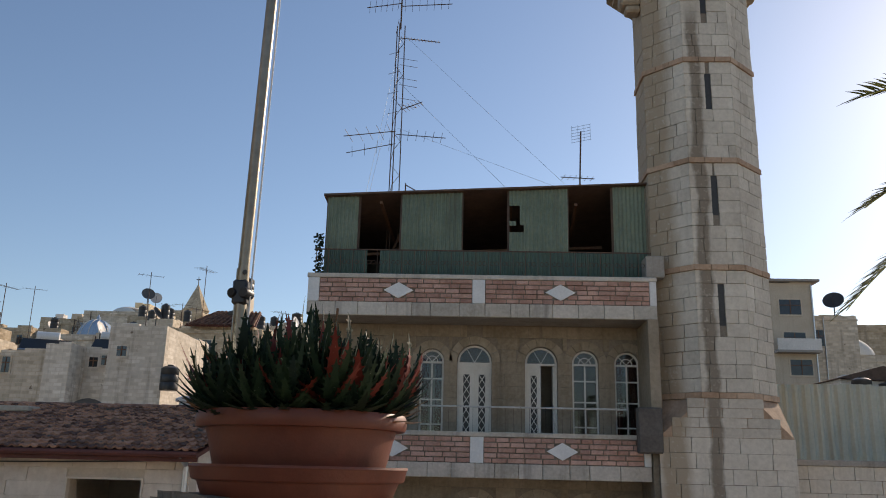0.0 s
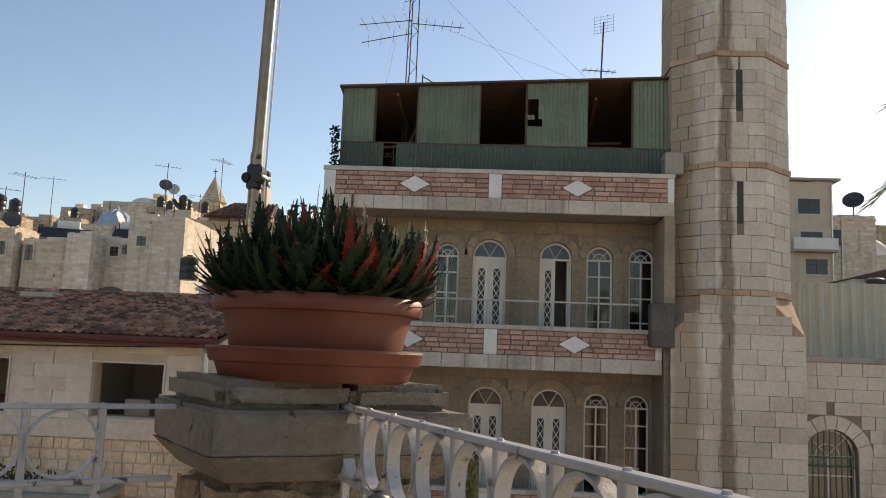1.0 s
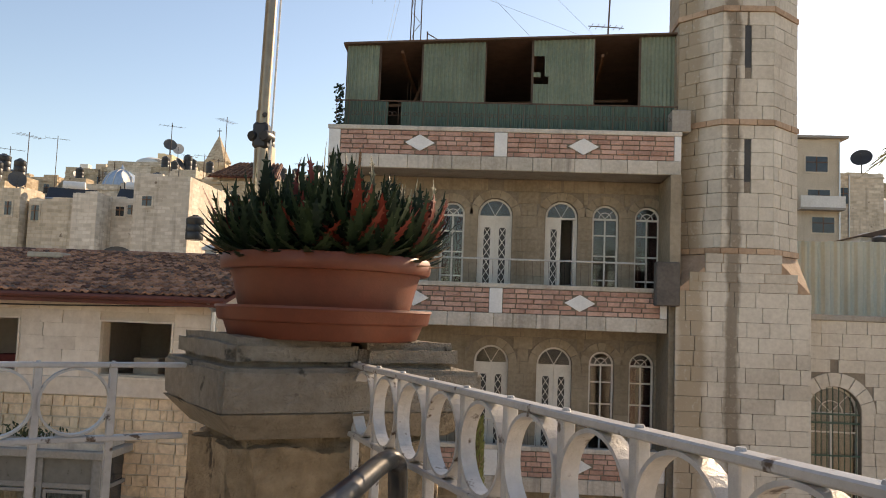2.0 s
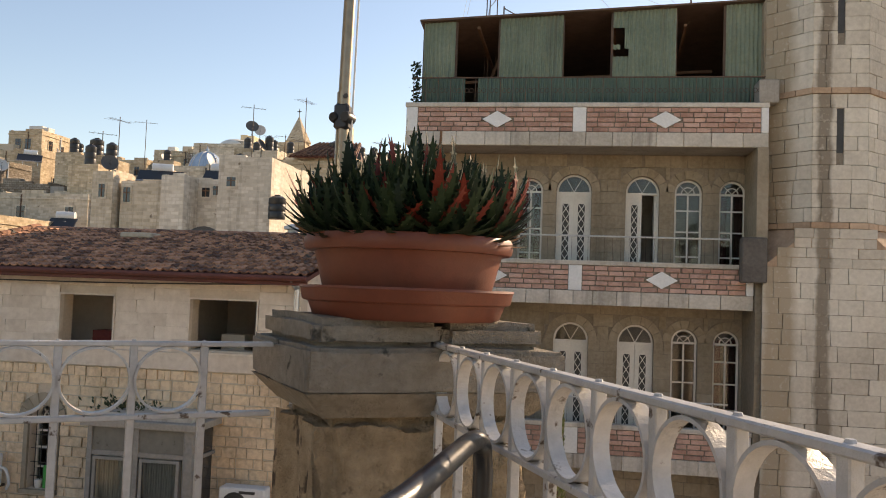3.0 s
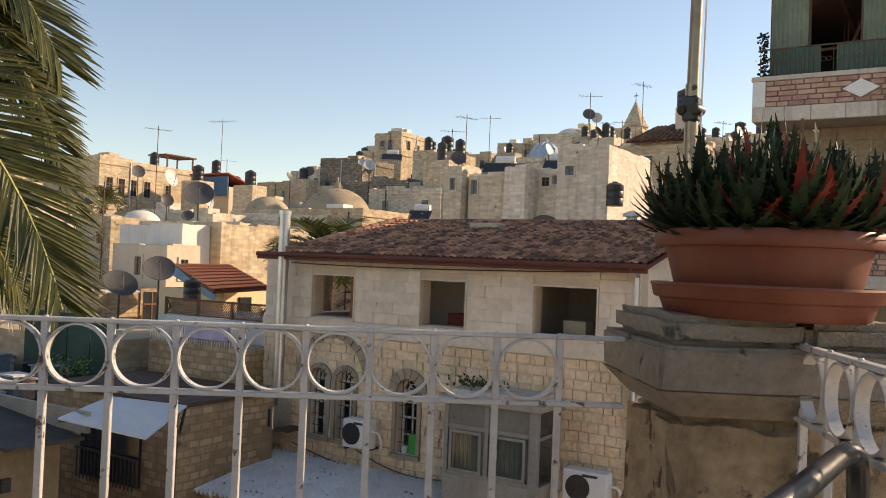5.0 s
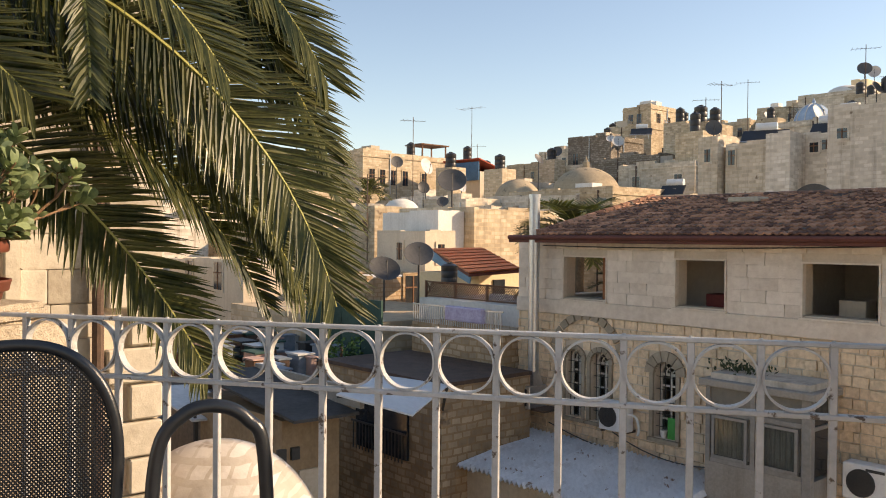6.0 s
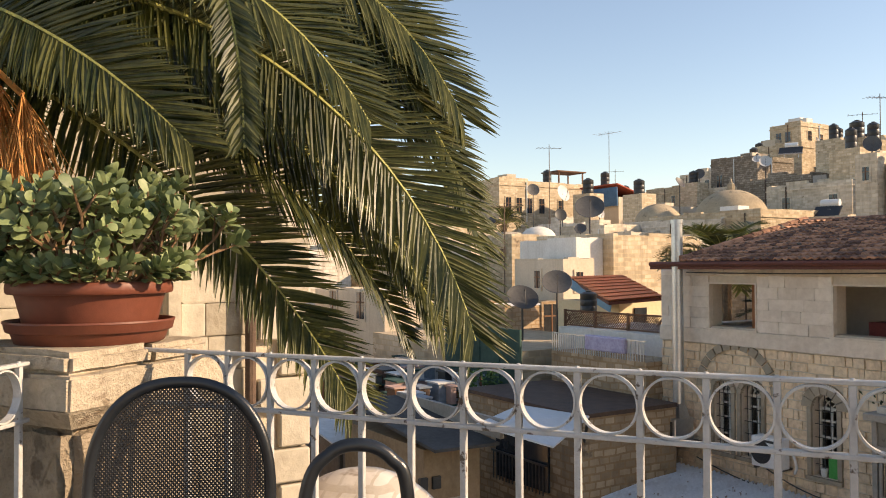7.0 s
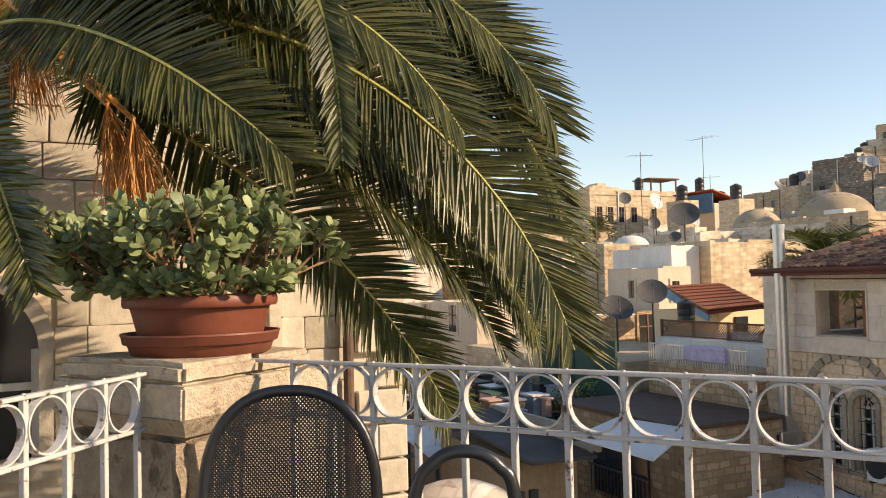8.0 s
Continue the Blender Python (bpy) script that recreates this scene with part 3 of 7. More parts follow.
def shack_top(x):
    return 8.0 + (x + 3.9) * 0.047


for x0, x1 in ((-3.88, -3.07), (-1.93, -0.36), (1.24, 2.37), (3.54, 4.72)):
    part("tin_panel", corrugated(Geo(), x0, x1, 6.55, shack_top(x0), 20.6, zt1=shack_top(x1)), GREEN_TIN, SHACK)
part("tin_panel", corrugated(Geo(), 0.86, 1.25, 6.55, 7.1, 20.6), GREEN_TIN, SHACK)
part("tin_panel", corrugated(Geo(), 0.86, 1.25, 7.82, shack_top(1), 20.6), GREEN_TIN, SHACK)
part("tin_panel", corrugated(Geo(), 0.86, 1.04, 7.28, 7.4, 20.6), GREEN_TIN, SHACK)
part("tin_panel", corrugated(Geo(), 1.14, 1.25, 7.3, 7.84, 20.6), GREEN_TIN, SHACK)
part("lower_panel", corrugated(Geo(), -3.88, -2.78, 5.0, 6.57, 20.57), GREEN_DARK, SHACK)
part("lower_panel", corrugated(Geo(), -2.45, 4.72, 5.0, 6.57, 20.57), GREEN_DARK, SHACK)
for x in (-3.88, -3.05, -1.95, -0.36, 0.84, 2.37, 3.52, 4.68):
    part("frame_post", Geo().box(x - 0.03, x + 0.03, 20.63, 20.69, 4.95, shack_top(x)), RUST, SHACK)
g = Geo()
g.prism([(-3.98, 20.45, 8.0), (4.75, 20.45, 8.42), (4.75, 20.45, 8.46), (-3.98, 20.45, 8.05)], (0, 0, 0), (0, 5.6, -0.5))
part("roof", g, RUST, SHACK)
part("side_panel", Geo().box(-3.9, -3.87, 22.2, 26, 4.95, 7.9), GREEN_DARK, SHACK)
# near-black back sheet: the shack's inner shade is put into its colour
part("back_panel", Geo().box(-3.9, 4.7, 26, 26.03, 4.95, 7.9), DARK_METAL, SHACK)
part("side_panel", Geo().box(4.72, 4.75, 20.6, 26, 4.95, 8.35), GREEN_DARK, SHACK)
for x in (-2.5, -0.8, 0.9, 2.6):
    part("rafter", Geo().tube([(x, 20.7, 7.9), (x + 0.2, 25.8, 7.3)], 0.05, 4), WOOD, SHACK)
part("brace", Geo().tube([(-2.9, 21.4, 5.0), (-2.1, 22.4, 7.6)], 0.05, 4), WOOD, SHACK)
part("brace", Geo().tube([(-3.5, 22.4, 6.9), (3.5, 22.4, 7.2)], 0.05, 4), WOOD, SHACK)
# thin railing in front of the shack
e = thing("roof_railing", 0.2, 19.83, 5.75, "thin rusty scroll railing above the upper parapet", "railing")
part("rail", Geo().box(-3.98, 4.3, 19.8, 19.83, 6.36, 6.39), RUST, e)
for i in range(28):
    x = -3.95 + i * 0.305
    part("baluster", Geo().box(x - 0.007, x + 0.007, 19.81, 19.825, 5.74, 6.37), RUST, e)
    if i < 27:
        g = Geo()
        for s in (-1, 1):
            g.ring((x + 0.152 + s * 0.055, 19.812, 6.06), (1, 0, 0), (0, 0, 1), 0.046, 0.056, 0, 2 * math.pi, 10, (0, 0.01, 0))
        part("scroll", g, RUST, e)

# ---- minaret ----
MIN = thing("minaret", 5.74, 20.92, -6.6, "tall octagonal limestone minaret with slit windows and water stains", "minaret")
MC, MA = Vector((5.74, 20.92, 0)), 1.52
OC, OA = Vector((5.82, 20.84, 0)), 1.425


def octagon(a, z):
    return [(OC.x + a / math.cos(math.pi / 8) * math.cos(math.pi / 8 + k * math.pi / 4), OC.y + a / math.cos(math.pi / 8) * math.sin(math.pi / 8 + k * math.pi / 4), z) for k in range(8)]


part("core", Geo().prism(octagon(OA - 0.04, 0), (0, 0, 2.8), (0, 0, 16.5)), MORTAR, MIN)
part("base_core", Geo().box(MC.x - MA + 0.03, MC.x + MA - 0.03, MC.y - MA + 0.04, MC.y + MA, -6.6, 2.0), MORTAR, MIN)
# broached transition from square to octagon
sq = [(MC.x + sx * (MA - 0.01), MC.y + sy * (MA - 0.01), 1.98) for sx, sy in ((1, 1), (-1, 1), (-1, -1), (1, -1))]
oc = octagon(OA - 0.005, 2.85)
g = Geo().add(oc + sq, [(8, 0, 1), (9, 2, 3), (10, 4, 5), (11, 6, 7), (1, 2, 9, 8), (3, 4, 10, 9), (5, 6, 11, 10), (7, 0, 8, 11), (0, 7, 6, 5, 4, 3, 2, 1)])
part("broach", g, BAND, MIN)
masonry(MIN, "stone", MINARET, (MC.x - MA, MC.y - MA), (1, 0), 2 * MA, -6.6, 1.98, 0.35, (0.4, 0.78), depth=0.06, gap=0.015, cap=120)
masonry(MIN, "stone", MINARET, (MC.x + MA, MC.y - MA), (0, 1), 2 * MA, -2.0, 1.98, 0.35, (0.4, 0.78), depth=0.06, gap=0.012, cap=40)
# front trapezoid of the transition
masonry(MIN, "stone", MINARET, (MC.x - 1.22, MC.y - MA - 0.01), (1, 0), 2.44, 1.98, 2.42, 0.22, (0.4, 0.7), depth=0.05, gap=0.012)
masonry(MIN, "stone", MINARET, (MC.x - 0.86, MC.y - MA - 0.01), (1, 0), 1.72, 2.42, 2.86, 0.22, (0.4, 0.7), depth=0.05, gap=0.012)
BANDS = (2.88, 5.9, 8.62, 11.36, 14.1)
side = 2 * OA * math.tan(math.pi / 8)
SLITS = [(4.55, 5.55), (7.26, 8.28), (10.02, 11.03), (12.75, 13.77)]
for k in (3, 4, 5, 6):
    o = octagon(OA, 0)
    p, q = Vector(o[k]), Vector(o[(k + 1) % 8])
    for i in range(4):
        slits = [(side / 2 - 0.075, side / 2 + 0.075, s0, s1 - 0.075, 0.0) for s0, s1 in SLITS] if k == 5 else []
        masonry(MIN, "stone", MINARET, p[:2], (q - p)[:2], side, BANDS[i] + 0.12, BANDS[i + 1] - 0.02, 0.335, (0.34, 0.66), slits, depth=0.06, gap=0.015, cap=75)
for z in BANDS:
    for k in (3, 4, 5, 6):
        o = octagon(OA + 0.03, 0)
        p, q = Vector(o[k]), Vector(o[(k + 1) % 8])
        for i in range(3):
            a, b = p.lerp(q, i / 3 + 0.006), p.lerp(q, (i + 1) / 3 - 0.006)
            n = Vector(((q - p).y, -(q - p).x, 0)).normalized()
            pr = RNG.uniform(0, 0.015)
            part("band_stone", Geo().prism([a, b, b - n * 0.1, a - n * 0.1], n * pr + Vector((0, 0, z - 0.015)), n * pr + Vector((0, 0, z + 0.115))), BAND, MIN)
# each slit is a near-black plate, coloured for the shade inside the opening
for s0, s1 in SLITS:
    part("slit_window", Geo().box(OC.x - 0.075, OC.x + 0.075, OC.y - OA + 0.0355, OC.y - OA + 0.06, s0, s1), DARK_METAL, MIN, "narrow slit window filled with a plate coloured as its inner shade")
# balcony corbel at the top
g = Geo()
for i, (z, a) in enumerate(((13.95, 1.6), (14.1, 1.75), (14.25, 1.95), (14.4, 2.1))):
    g.prism(octagon(a, z), (0, 0, 0), (0, 0, 0.2))
g.prism(octagon(2.1, 14.6), (0, 0, 0), (0, 0, 0.9))
g.box(3.85, 4.4, 20.2, 20.7, 13.5, 14.2, 0.06).box(4.0, 4.4, 20.25, 20.65, 13.3, 13.5, 0.05)
part("gallery", g, LIME_OLD, MIN)
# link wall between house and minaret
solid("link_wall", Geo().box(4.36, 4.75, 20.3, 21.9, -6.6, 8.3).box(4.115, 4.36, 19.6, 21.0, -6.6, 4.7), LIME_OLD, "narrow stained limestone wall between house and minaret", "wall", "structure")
g = Geo().box(3.75, 4.3, 19.3, 19.62, 1.6, 2.62, 0.03)
solid("cooling_unit", g, surface("grey_tarpaulin", (0.07, 0.06, 0.055), (0.16, 0.14, 0.12), 2, 14, rand=0), "covered grey cooling unit hung beside the balcony", "cooling unit")

# ---- wall with arched window right of the minaret ----
WR = thing("street_wall", 9.5, 20.0, -6.6, "limestone street wall with a barred arched window", "wall", kind="structure")
g = Geo()
AW = (7.40, 8.62, -3.0, -0.72, 0.34)
holed_wall(g, 7.26, 16.0, -6.6, 1.5, 20.03, 20.5, [AW])
part("wall_core", g, MORTAR, WR)
masonry(WR, "stone", MINARET, (7.26, 20.0), (1, 0), 8.7, -4.0, 1.42, 0.3, (0.35, 0.7), [(AW[0] - 7.26, AW[1] - 7.26, AW[2], AW[3], 0.33)], depth=0.06, gap=0.015, cap=200)
part("coping", Geo().box(7.26, 16, 19.95, 20.55, 1.42, 1.56, 0.02), CONCRETE, WR)
for i in range(9):
    gg = Geo().ring(((AW[0] + AW[1]) / 2, 19.985, AW[3]), (1, 0, 0), (0, 0, 1), 0.62, 0.93, math.pi * i / 9 + 0.01, math.pi * (i + 1) / 9 - 0.01, 3, (0, 0.08, 0))
    part("arch_stone", gg, MINARET, WR)
GREEN_PAINT = surface("green_window_paint", (0.03, 0.07, 0.05), (0.08, 0.13, 0.1), 3, 20, rough=0.5, rand=0)
w = arched_window(WR, *AW[:4], 20.2)
g = Geo()
for i in range(9):
    x = AW[0] + 0.08 + i * 0.132
    g.tube([(x, 20.1, AW[2]), (x, 20.1, AW[3] + math.sqrt(max(0, 0.6 ** 2 - (x - 8.01) ** 2)))], 0.012, 5)
for z in (-0.75, -0.95, -1.7, -2.5):
    g.box(AW[0], AW[1], 20.085, 20.115, z - 0.02, z + 0.02)
part("window_grille", g, GREEN_PAINT, w)
part("inner_wall", Geo().box(7.3, 12, 23, 23.1, -6.6, 1.4), INSIDE, WR)
FEN = thing("tin_fence", 12.5, 24.0, 1.0, "tall grey-green corrugated tin fence on the wall", "fence")
for i in range(11):
    x = 8.5 + i * 0.9
    part("tin_sheet", corrugated(Geo(), x, x + 0.9, -0.5, 3.7 + 0.02 * (i % 3), 24.0 - 0.01 * (i % 2), 0.26, 0.035), FENCE_TIN, FEN)

# ---- tiled house ----
HS = thing("tiled_house", -8.7, 13.5, -6.6, "old limestone house with a clay tile roof and open windows", "house")
UPW = [(-11.64, -10.49, 0.0, 0.88, None), (-8.89, -7.84, 0.0, 0.88, None), (-6.46, -5.22, 0.0, 0.88, None)]
LOWW = [(-11.55, -11.1, -2.5, -1.30, 0.1), (-10.87, -10.4, -2.5, -1.30, 0.1), (-9.33, -8.83, -2.55, -1.33, 0.2)]
g = Geo()
holed_wall(g, -12.95, -4.48, -6.6, 1.25, 13.53, 13.9, UPW + LOWW)
part("wall", g, MORTAR_PALE, HS)
for bx in ((-12.95, -12.6, 13.9, 14.5, -6.6, 1.25), (-12.95, -12.6, 17.4, 20.5, -6.6, 1.25), (-12.95, -12.6, 14.5, 17.4, -6.6, -0.05), (-12.95, -12.6, 14.5, 17.4, 1.0, 1.25), (-4.83, -4.48, 13.9, 20.5, -6.6, 1.25)):
    part("side_wall", Geo().box(*bx), LIME_FACADE, HS)
g = Geo()
holed_wall(g, -12.95, -4.48, -6.6, 1.25, 20.5, 20.8, [(-16.9 + 4.2, -16.9 + 6.2, 0.0, 0.95, None)])
part("wall", g, LIME_FACADE, HS)
part("floor_slab", Geo().box(-12.6, -4.83, 13.9, 20.5, -0.35, -0.15), CONCRETE, HS)
for bx in ((-9.6, -9.5, 13.9, 20.4, -0.15, 1.2), (-7.0, -4.9, 16.4, 16.5, -0.15, 1.2), (-9.5, -7.05, 14.85, 14.95, -0.15, 1.2), (-7.05, -7.0, 13.9, 16.5, -0.15, 1.2)):
    part("partition", Geo().box(*bx), INSIDE, HS)
solid("storage_box", Geo().box(-6.2, -5.75, 14.3, 14.7, -0.15, 0.24, 0.01), PLASTER_B, "pale cardboard box inside an open window", "box")
part("lintel_band", Geo().box(-12.97, -4.46, 13.46, 13.54, -0.36, -0.06, 0.01), LIME_FACADE, HS)
masonry(HS, "block", LIME_FACADE, (-12.95, 13.5), (1, 0), 8.47, -0.06, 1.25, 0.2183, (0.34, 0.75), [(h[0] + 12.95, h[1] + 12.95, h[2], h[3], None) for h in UPW], depth=0.05, gap=0.005, cap=200, jitter=0.005, edge=0.012)
masonry(HS, "stone", RUBBLE, (-12.95, 13.5), (1, 0), 8.47, -4.6, -0.37, 0.175, (0.1, 0.34), [(h[0] + 12.95, h[1] + 12.95, h[2], h[3], h[4]) for h in LOWW], depth=0.09, gap=0.016, cap=300, jitter=0.022, edge=0.09, wild=0.05)
for a, b, z0, z1, _ in UPW:
    g = Geo().box(a - 0.012, a + 0.02, 13.485, 13.6, z0 - 0.03, z1 + 0.012).box(b - 0.02, b + 0.012, 13.485, 13.6, z0 - 0.03, z1 + 0.012)
    g.box(a + 0.02, b - 0.02, 13.485, 13.6, z1 - 0.016, z1 + 0.012).box(a - 0.03, b + 0.03, 13.44, 13.62, z0 - 0.065, z0 - 0.03)
    part("window_surround", g, LIME_FACADE, HS)
for i, (a, b, z0, zs, rw) in enumerate(LOWW):
    r, mid = (b - a) / 2, (a + b) / 2
    for k in range(7):
        part("arch_stone", Geo().ring((mid, 13.475, zs), (1, 0, 0), (0, 0, 1), r, r + 0.1 + 0.1 * (i == 2), math.pi * k / 7 + 0.02, math.pi * (k + 1) / 7 - 0.02, 2, (0, 0.09, 0)), LIME_OLD, HS)
    part("window_surround", Geo().box(a - 0.085, a - 0.005, 13.47, 13.56, z0, zs).box(b + 0.005, b + 0.085, 13.47, 13.56, z0, zs).box(a - 0.1, b + 0.1, 13.44, 13.6, z0 - 0.08, z0 - 0.01), LIME_OLD, HS)
    w = arched_window(HS, a, b, z0, zs, 13.7)
    g = Geo()
    for q in range(4):
        x = a + (b - a) * (q + 0.7) / 4.4
        g.tube([(x, 13.6, z0), (x, 13.6, zs + math.sqrt(max(0, r * r - (x - mid) ** 2)))], 0.008, 4)
    for q in range(5):
        g.tube([(a, 13.6, z0 + 0.2 + q * 0.24), (b, 13.6, z0 + 0.2 + q * 0.24)], 0.008, 4)
    part("window_grille", g, DARK_METAL, w)
for k in range(13):
    part("arch_stone", Geo().ring((-10.98, 13.465, -1.25), (1, 0, 0), (0, 0, 1), 0.82, 0.98, math.pi * k / 13 + 0.02, math.pi * (k + 1) / 13 - 0.02, 2, (0, 0.05, 0)), LIME_OLD, HS)
# roof: gable with fascia, gutter and single tiles
EY, EZ, RY, RZ = 13.15, 1.33, 17.2, 2.24
X0, X1 = -12.05, -4.25
part("roof_deck", Geo().prism([(X0, EY, EZ - 0.03), (X0, RY, RZ - 0.03), (X0, 21.2, EZ - 0.03), (X0, 21.2, EZ - 0.1), (X0, RY, RZ - 0.1), (X0, EY, EZ - 0.1)], (0, 0, 0), (X1 - X0, 0, 0)), FASCIA, HS)
part("fascia", Geo().box(-12.9, X1, EY - 0.03, EY + 0.0, EZ - 0.17, EZ - 0.035, 0.004), FASCIA, HS)
part("gutter", Geo().tube([(-12.85, EY - 0.07, EZ - 0.06), (X1, EY - 0.07, EZ - 0.06)], 0.05, 8), FASCIA, HS)
part("gable_wall", Geo().prism([(X0 + 0.05, 13.6, 1.2), (X0 + 0.05, 20.7, 1.2), (X0 + 0.05, RY, RZ - 0.12)], (0, 0, 0), (0.3, 0, 0)), LIME_FACADE, HS)
part("gable_wall", Geo().prism([(X1 - 0.6, 13.6, 1.2), (X1 - 0.6, 20.7, 1.2), (X1 - 0.6, RY, RZ - 0.12)], (0, 0, 0), (0.3, 0, 0)), LIME_FACADE, HS)
slope = math.atan2(RZ - EZ, RY - EY)
TW, TL = 0.15, 0.33
tile = Geo()
prof = [(-0.5, 0.0), (-0.38, 0.022), (-0.24, 0.031), (-0.1, 0.022), (0.02, 0.004), (0.3, 0.0), (0.42, 0.008), (0.5, 0.02)]
vs, fs = [], []
for y, z in ((0, 0.042), (1.12, 0.0)):
    for x, h in prof:
        vs.append((x * TW, y * TL, z + h))
for x, h in prof:
    vs.append((x * TW, 0, 0.012 + h))
n8 = len(prof)
for i in range(n8 - 1):
    fs += [(i, i + 1, n8 + i + 1, n8 + i), (2 * n8 + i, 2 * n8 + i + 1, i + 1, i)]
tile.add(vs, fs)
tile_me = tile.mesh("roof_tile", TILE, True)
rows, cols = int((RY - EY) / math.cos(slope) / TL) + 1, int((X1 - X0) / TW)
rest = Geo()
cnt = 0
for r in range(rows):
    for c in range(cols):
        d = r * TL
        m = Matrix.LocRotScale((X0 + (c + 0.5) * TW, EY - 0.04 + d * math.cos(slope), EZ - 0.02 + d * math.sin(slope) + RNG.uniform(0, 0.004)), Euler((slope + RNG.uniform(-0.006, 0.006), 0, RNG.uniform(-0.008, 0.008))), None)
        cnt += 1
        if cnt <= 300:
            ob = hang(new("roof_tile", tile_me), HS)
            ob.matrix_basis = m
        else:
            rest.add([m @ Vector(p) for p in tile.v], tile.f)
TILE_I = surface("clay_roof_tile_field", (0.12, 0.06, 0.042), (0.58, 0.3, 0.18), 3.5, 14, rand=0.55, bump=0.3, speck=(4.5, 0.6, (0.11, 0.095, 0.08)), island=True)
part("tile_field", rest, TILE_I, HS, kind="stuff", smooth=True)
for c in range(26):
    x = X0 + c * 0.33
    g = Geo()
    g.lathe([(0.1, 0), (0.085, 0.34)], (0, 0, 0), 10)
    k = len(g.v) - 20
    for i in range(k, k + 20):
        px, py, pz = g.v[i]
        g.v[i] = (x + pz, RY + py, RZ + px * 0.7)
    part("ridge_tile", g, TILE, HS, smooth=True)
for r in range(13):
    d = r * TL
    a = Vector((X0 - 0.02, EY + d * math.cos(slope), EZ + 0.03 + d * math.sin(slope)))
    part("verge_tile", Geo().tube([a, a + Vector((0, TL * math.cos(slope) * 1.05, TL * math.sin(slope)))], [0.09, 0.075], 8), TILE, HS, smooth=True)

# ---- pots and plants on the piers ----
def flower_pot(x, y, z, label):
    e = thing("flower_pot", x, y, z, label, "flower pot", "terracotta pots")
    body = [(0.0, 0.03), (0.178, 0.03), (0.182, 0.035), (0.19, 0.07), (0.203, 0.12), (0.208, 0.136), (0.21, 0.139), (0.227, 0.14), (0.231, 0.145), (0.232, 0.156), (0.231, 0.168), (0.228, 0.173), (0.214, 0.174), (0.205, 0.169), (0.2, 0.14), (0.0, 0.135)]
    part("pot", Geo().lathe(body, (x, y, z), 64, 0.97, 0.97, close=False), TERRA, e, smooth=True)
    sau = [(0.0, 0.0), (0.2, 0.0), (0.207, 0.004), (0.217, 0.03), (0.219, 0.033), (0.228, 0.035), (0.231, 0.038), (0.235, 0.058), (0.238, 0.061), (0.237, 0.066), (0.231, 0.066), (0.222, 0.04), (0.205, 0.024), (0.0, 0.022)]
    part("saucer", Geo().lathe(sau, (x, y, z), 64, 0.97, 0.97, close=False), TERRA, e, smooth=True)
    part("soil", Geo().lathe([(0.0, 0.15), (0.1, 0.152), (0.197, 0.142)], (x, y, z), 32, close=False), SOIL, e)
    return e


PRX, PRY, PRZ = -0.322, 1.835, 1.083
flower_pot(PRX, PRY, PRZ, "round terracotta pot on a saucer holding a spiky aloe")
PLX, PLY, PLZ = -2.545, 0.395, 1.036
flower_pot(PLX, PLY, PLZ, "sunlit round terracotta pot on a saucer holding a jade plant")

ALOE = surface("aloe_leaf", (0.006, 0.017, 0.01), (0.024, 0.046, 0.02), 8, 60, rough=0.55, rand=0.5, bump=0.1, island=True, spec=0.2, speck=(140, 0.69, (0.4, 0.45, 0.33)))
ALOE_RED = surface("aloe_leaf_reddened", (0.08, 0.012, 0.009), (0.2, 0.036, 0.022), 8, 60, rough=0.5, rand=0.4, bump=0.1, island=True, spec=0.25, speck=(140, 0.7, (0.5, 0.4, 0.3)))
ALOE_DRY = surface("aloe_leaf_dried", (0.16, 0.08, 0.04), (0.34, 0.19, 0.1), 8, 60, rough=0.7, rand=0.4, bump=0.2, island=True)


def aloe_leaf(g, base, heading, lean, length, width, curl, r):
    """A thick pointed leaf with a hollow upper face and small teeth."""
    fwd = Vector((math.cos(heading), math.sin(heading), 0))
    sidev = Vector((-fwd.y, fwd.x, 0))
    p, e, n = Vector(base), lean, 6
    vs, fs = [], []
    for i in range(n + 1):
        s = i / n
        d = fwd * math.cos(e) + Vector((0, 0, 1)) * math.sin(e)
        up = sidev.cross(d) * -1
        w = width * (1 - s) ** 0.75 * (0.75 + 0.6 * s * (1 - s) * 2) + 0.0008
        th = w * 0.42
        vs += [p - sidev * w, p - up * th * -0.1, p + sidev * w, p + up * th]
        if i % 1 == 0 and 0 < i < n:
            for sg in (-1, 1):
                k = len(g.v)
                q = p + sidev * w * sg
                g.add([q - d * 0.004, q + d * 0.004, q + sidev * sg * 0.006 + d * 0.003], [(0, 1, 2)])
        p = p + d * length / n
        e += curl / n
    for i in range(n):
        for k in range(4):
            fs.append((i * 4 + k, i * 4 + (k + 1) % 4, i * 4 + 4 + (k + 1) % 4, i * 4 + 4 + k))
    fs.append((n * 4, n * 4 + 1, n * 4 + 2, n * 4 + 3))
    g.add(vs, fs)


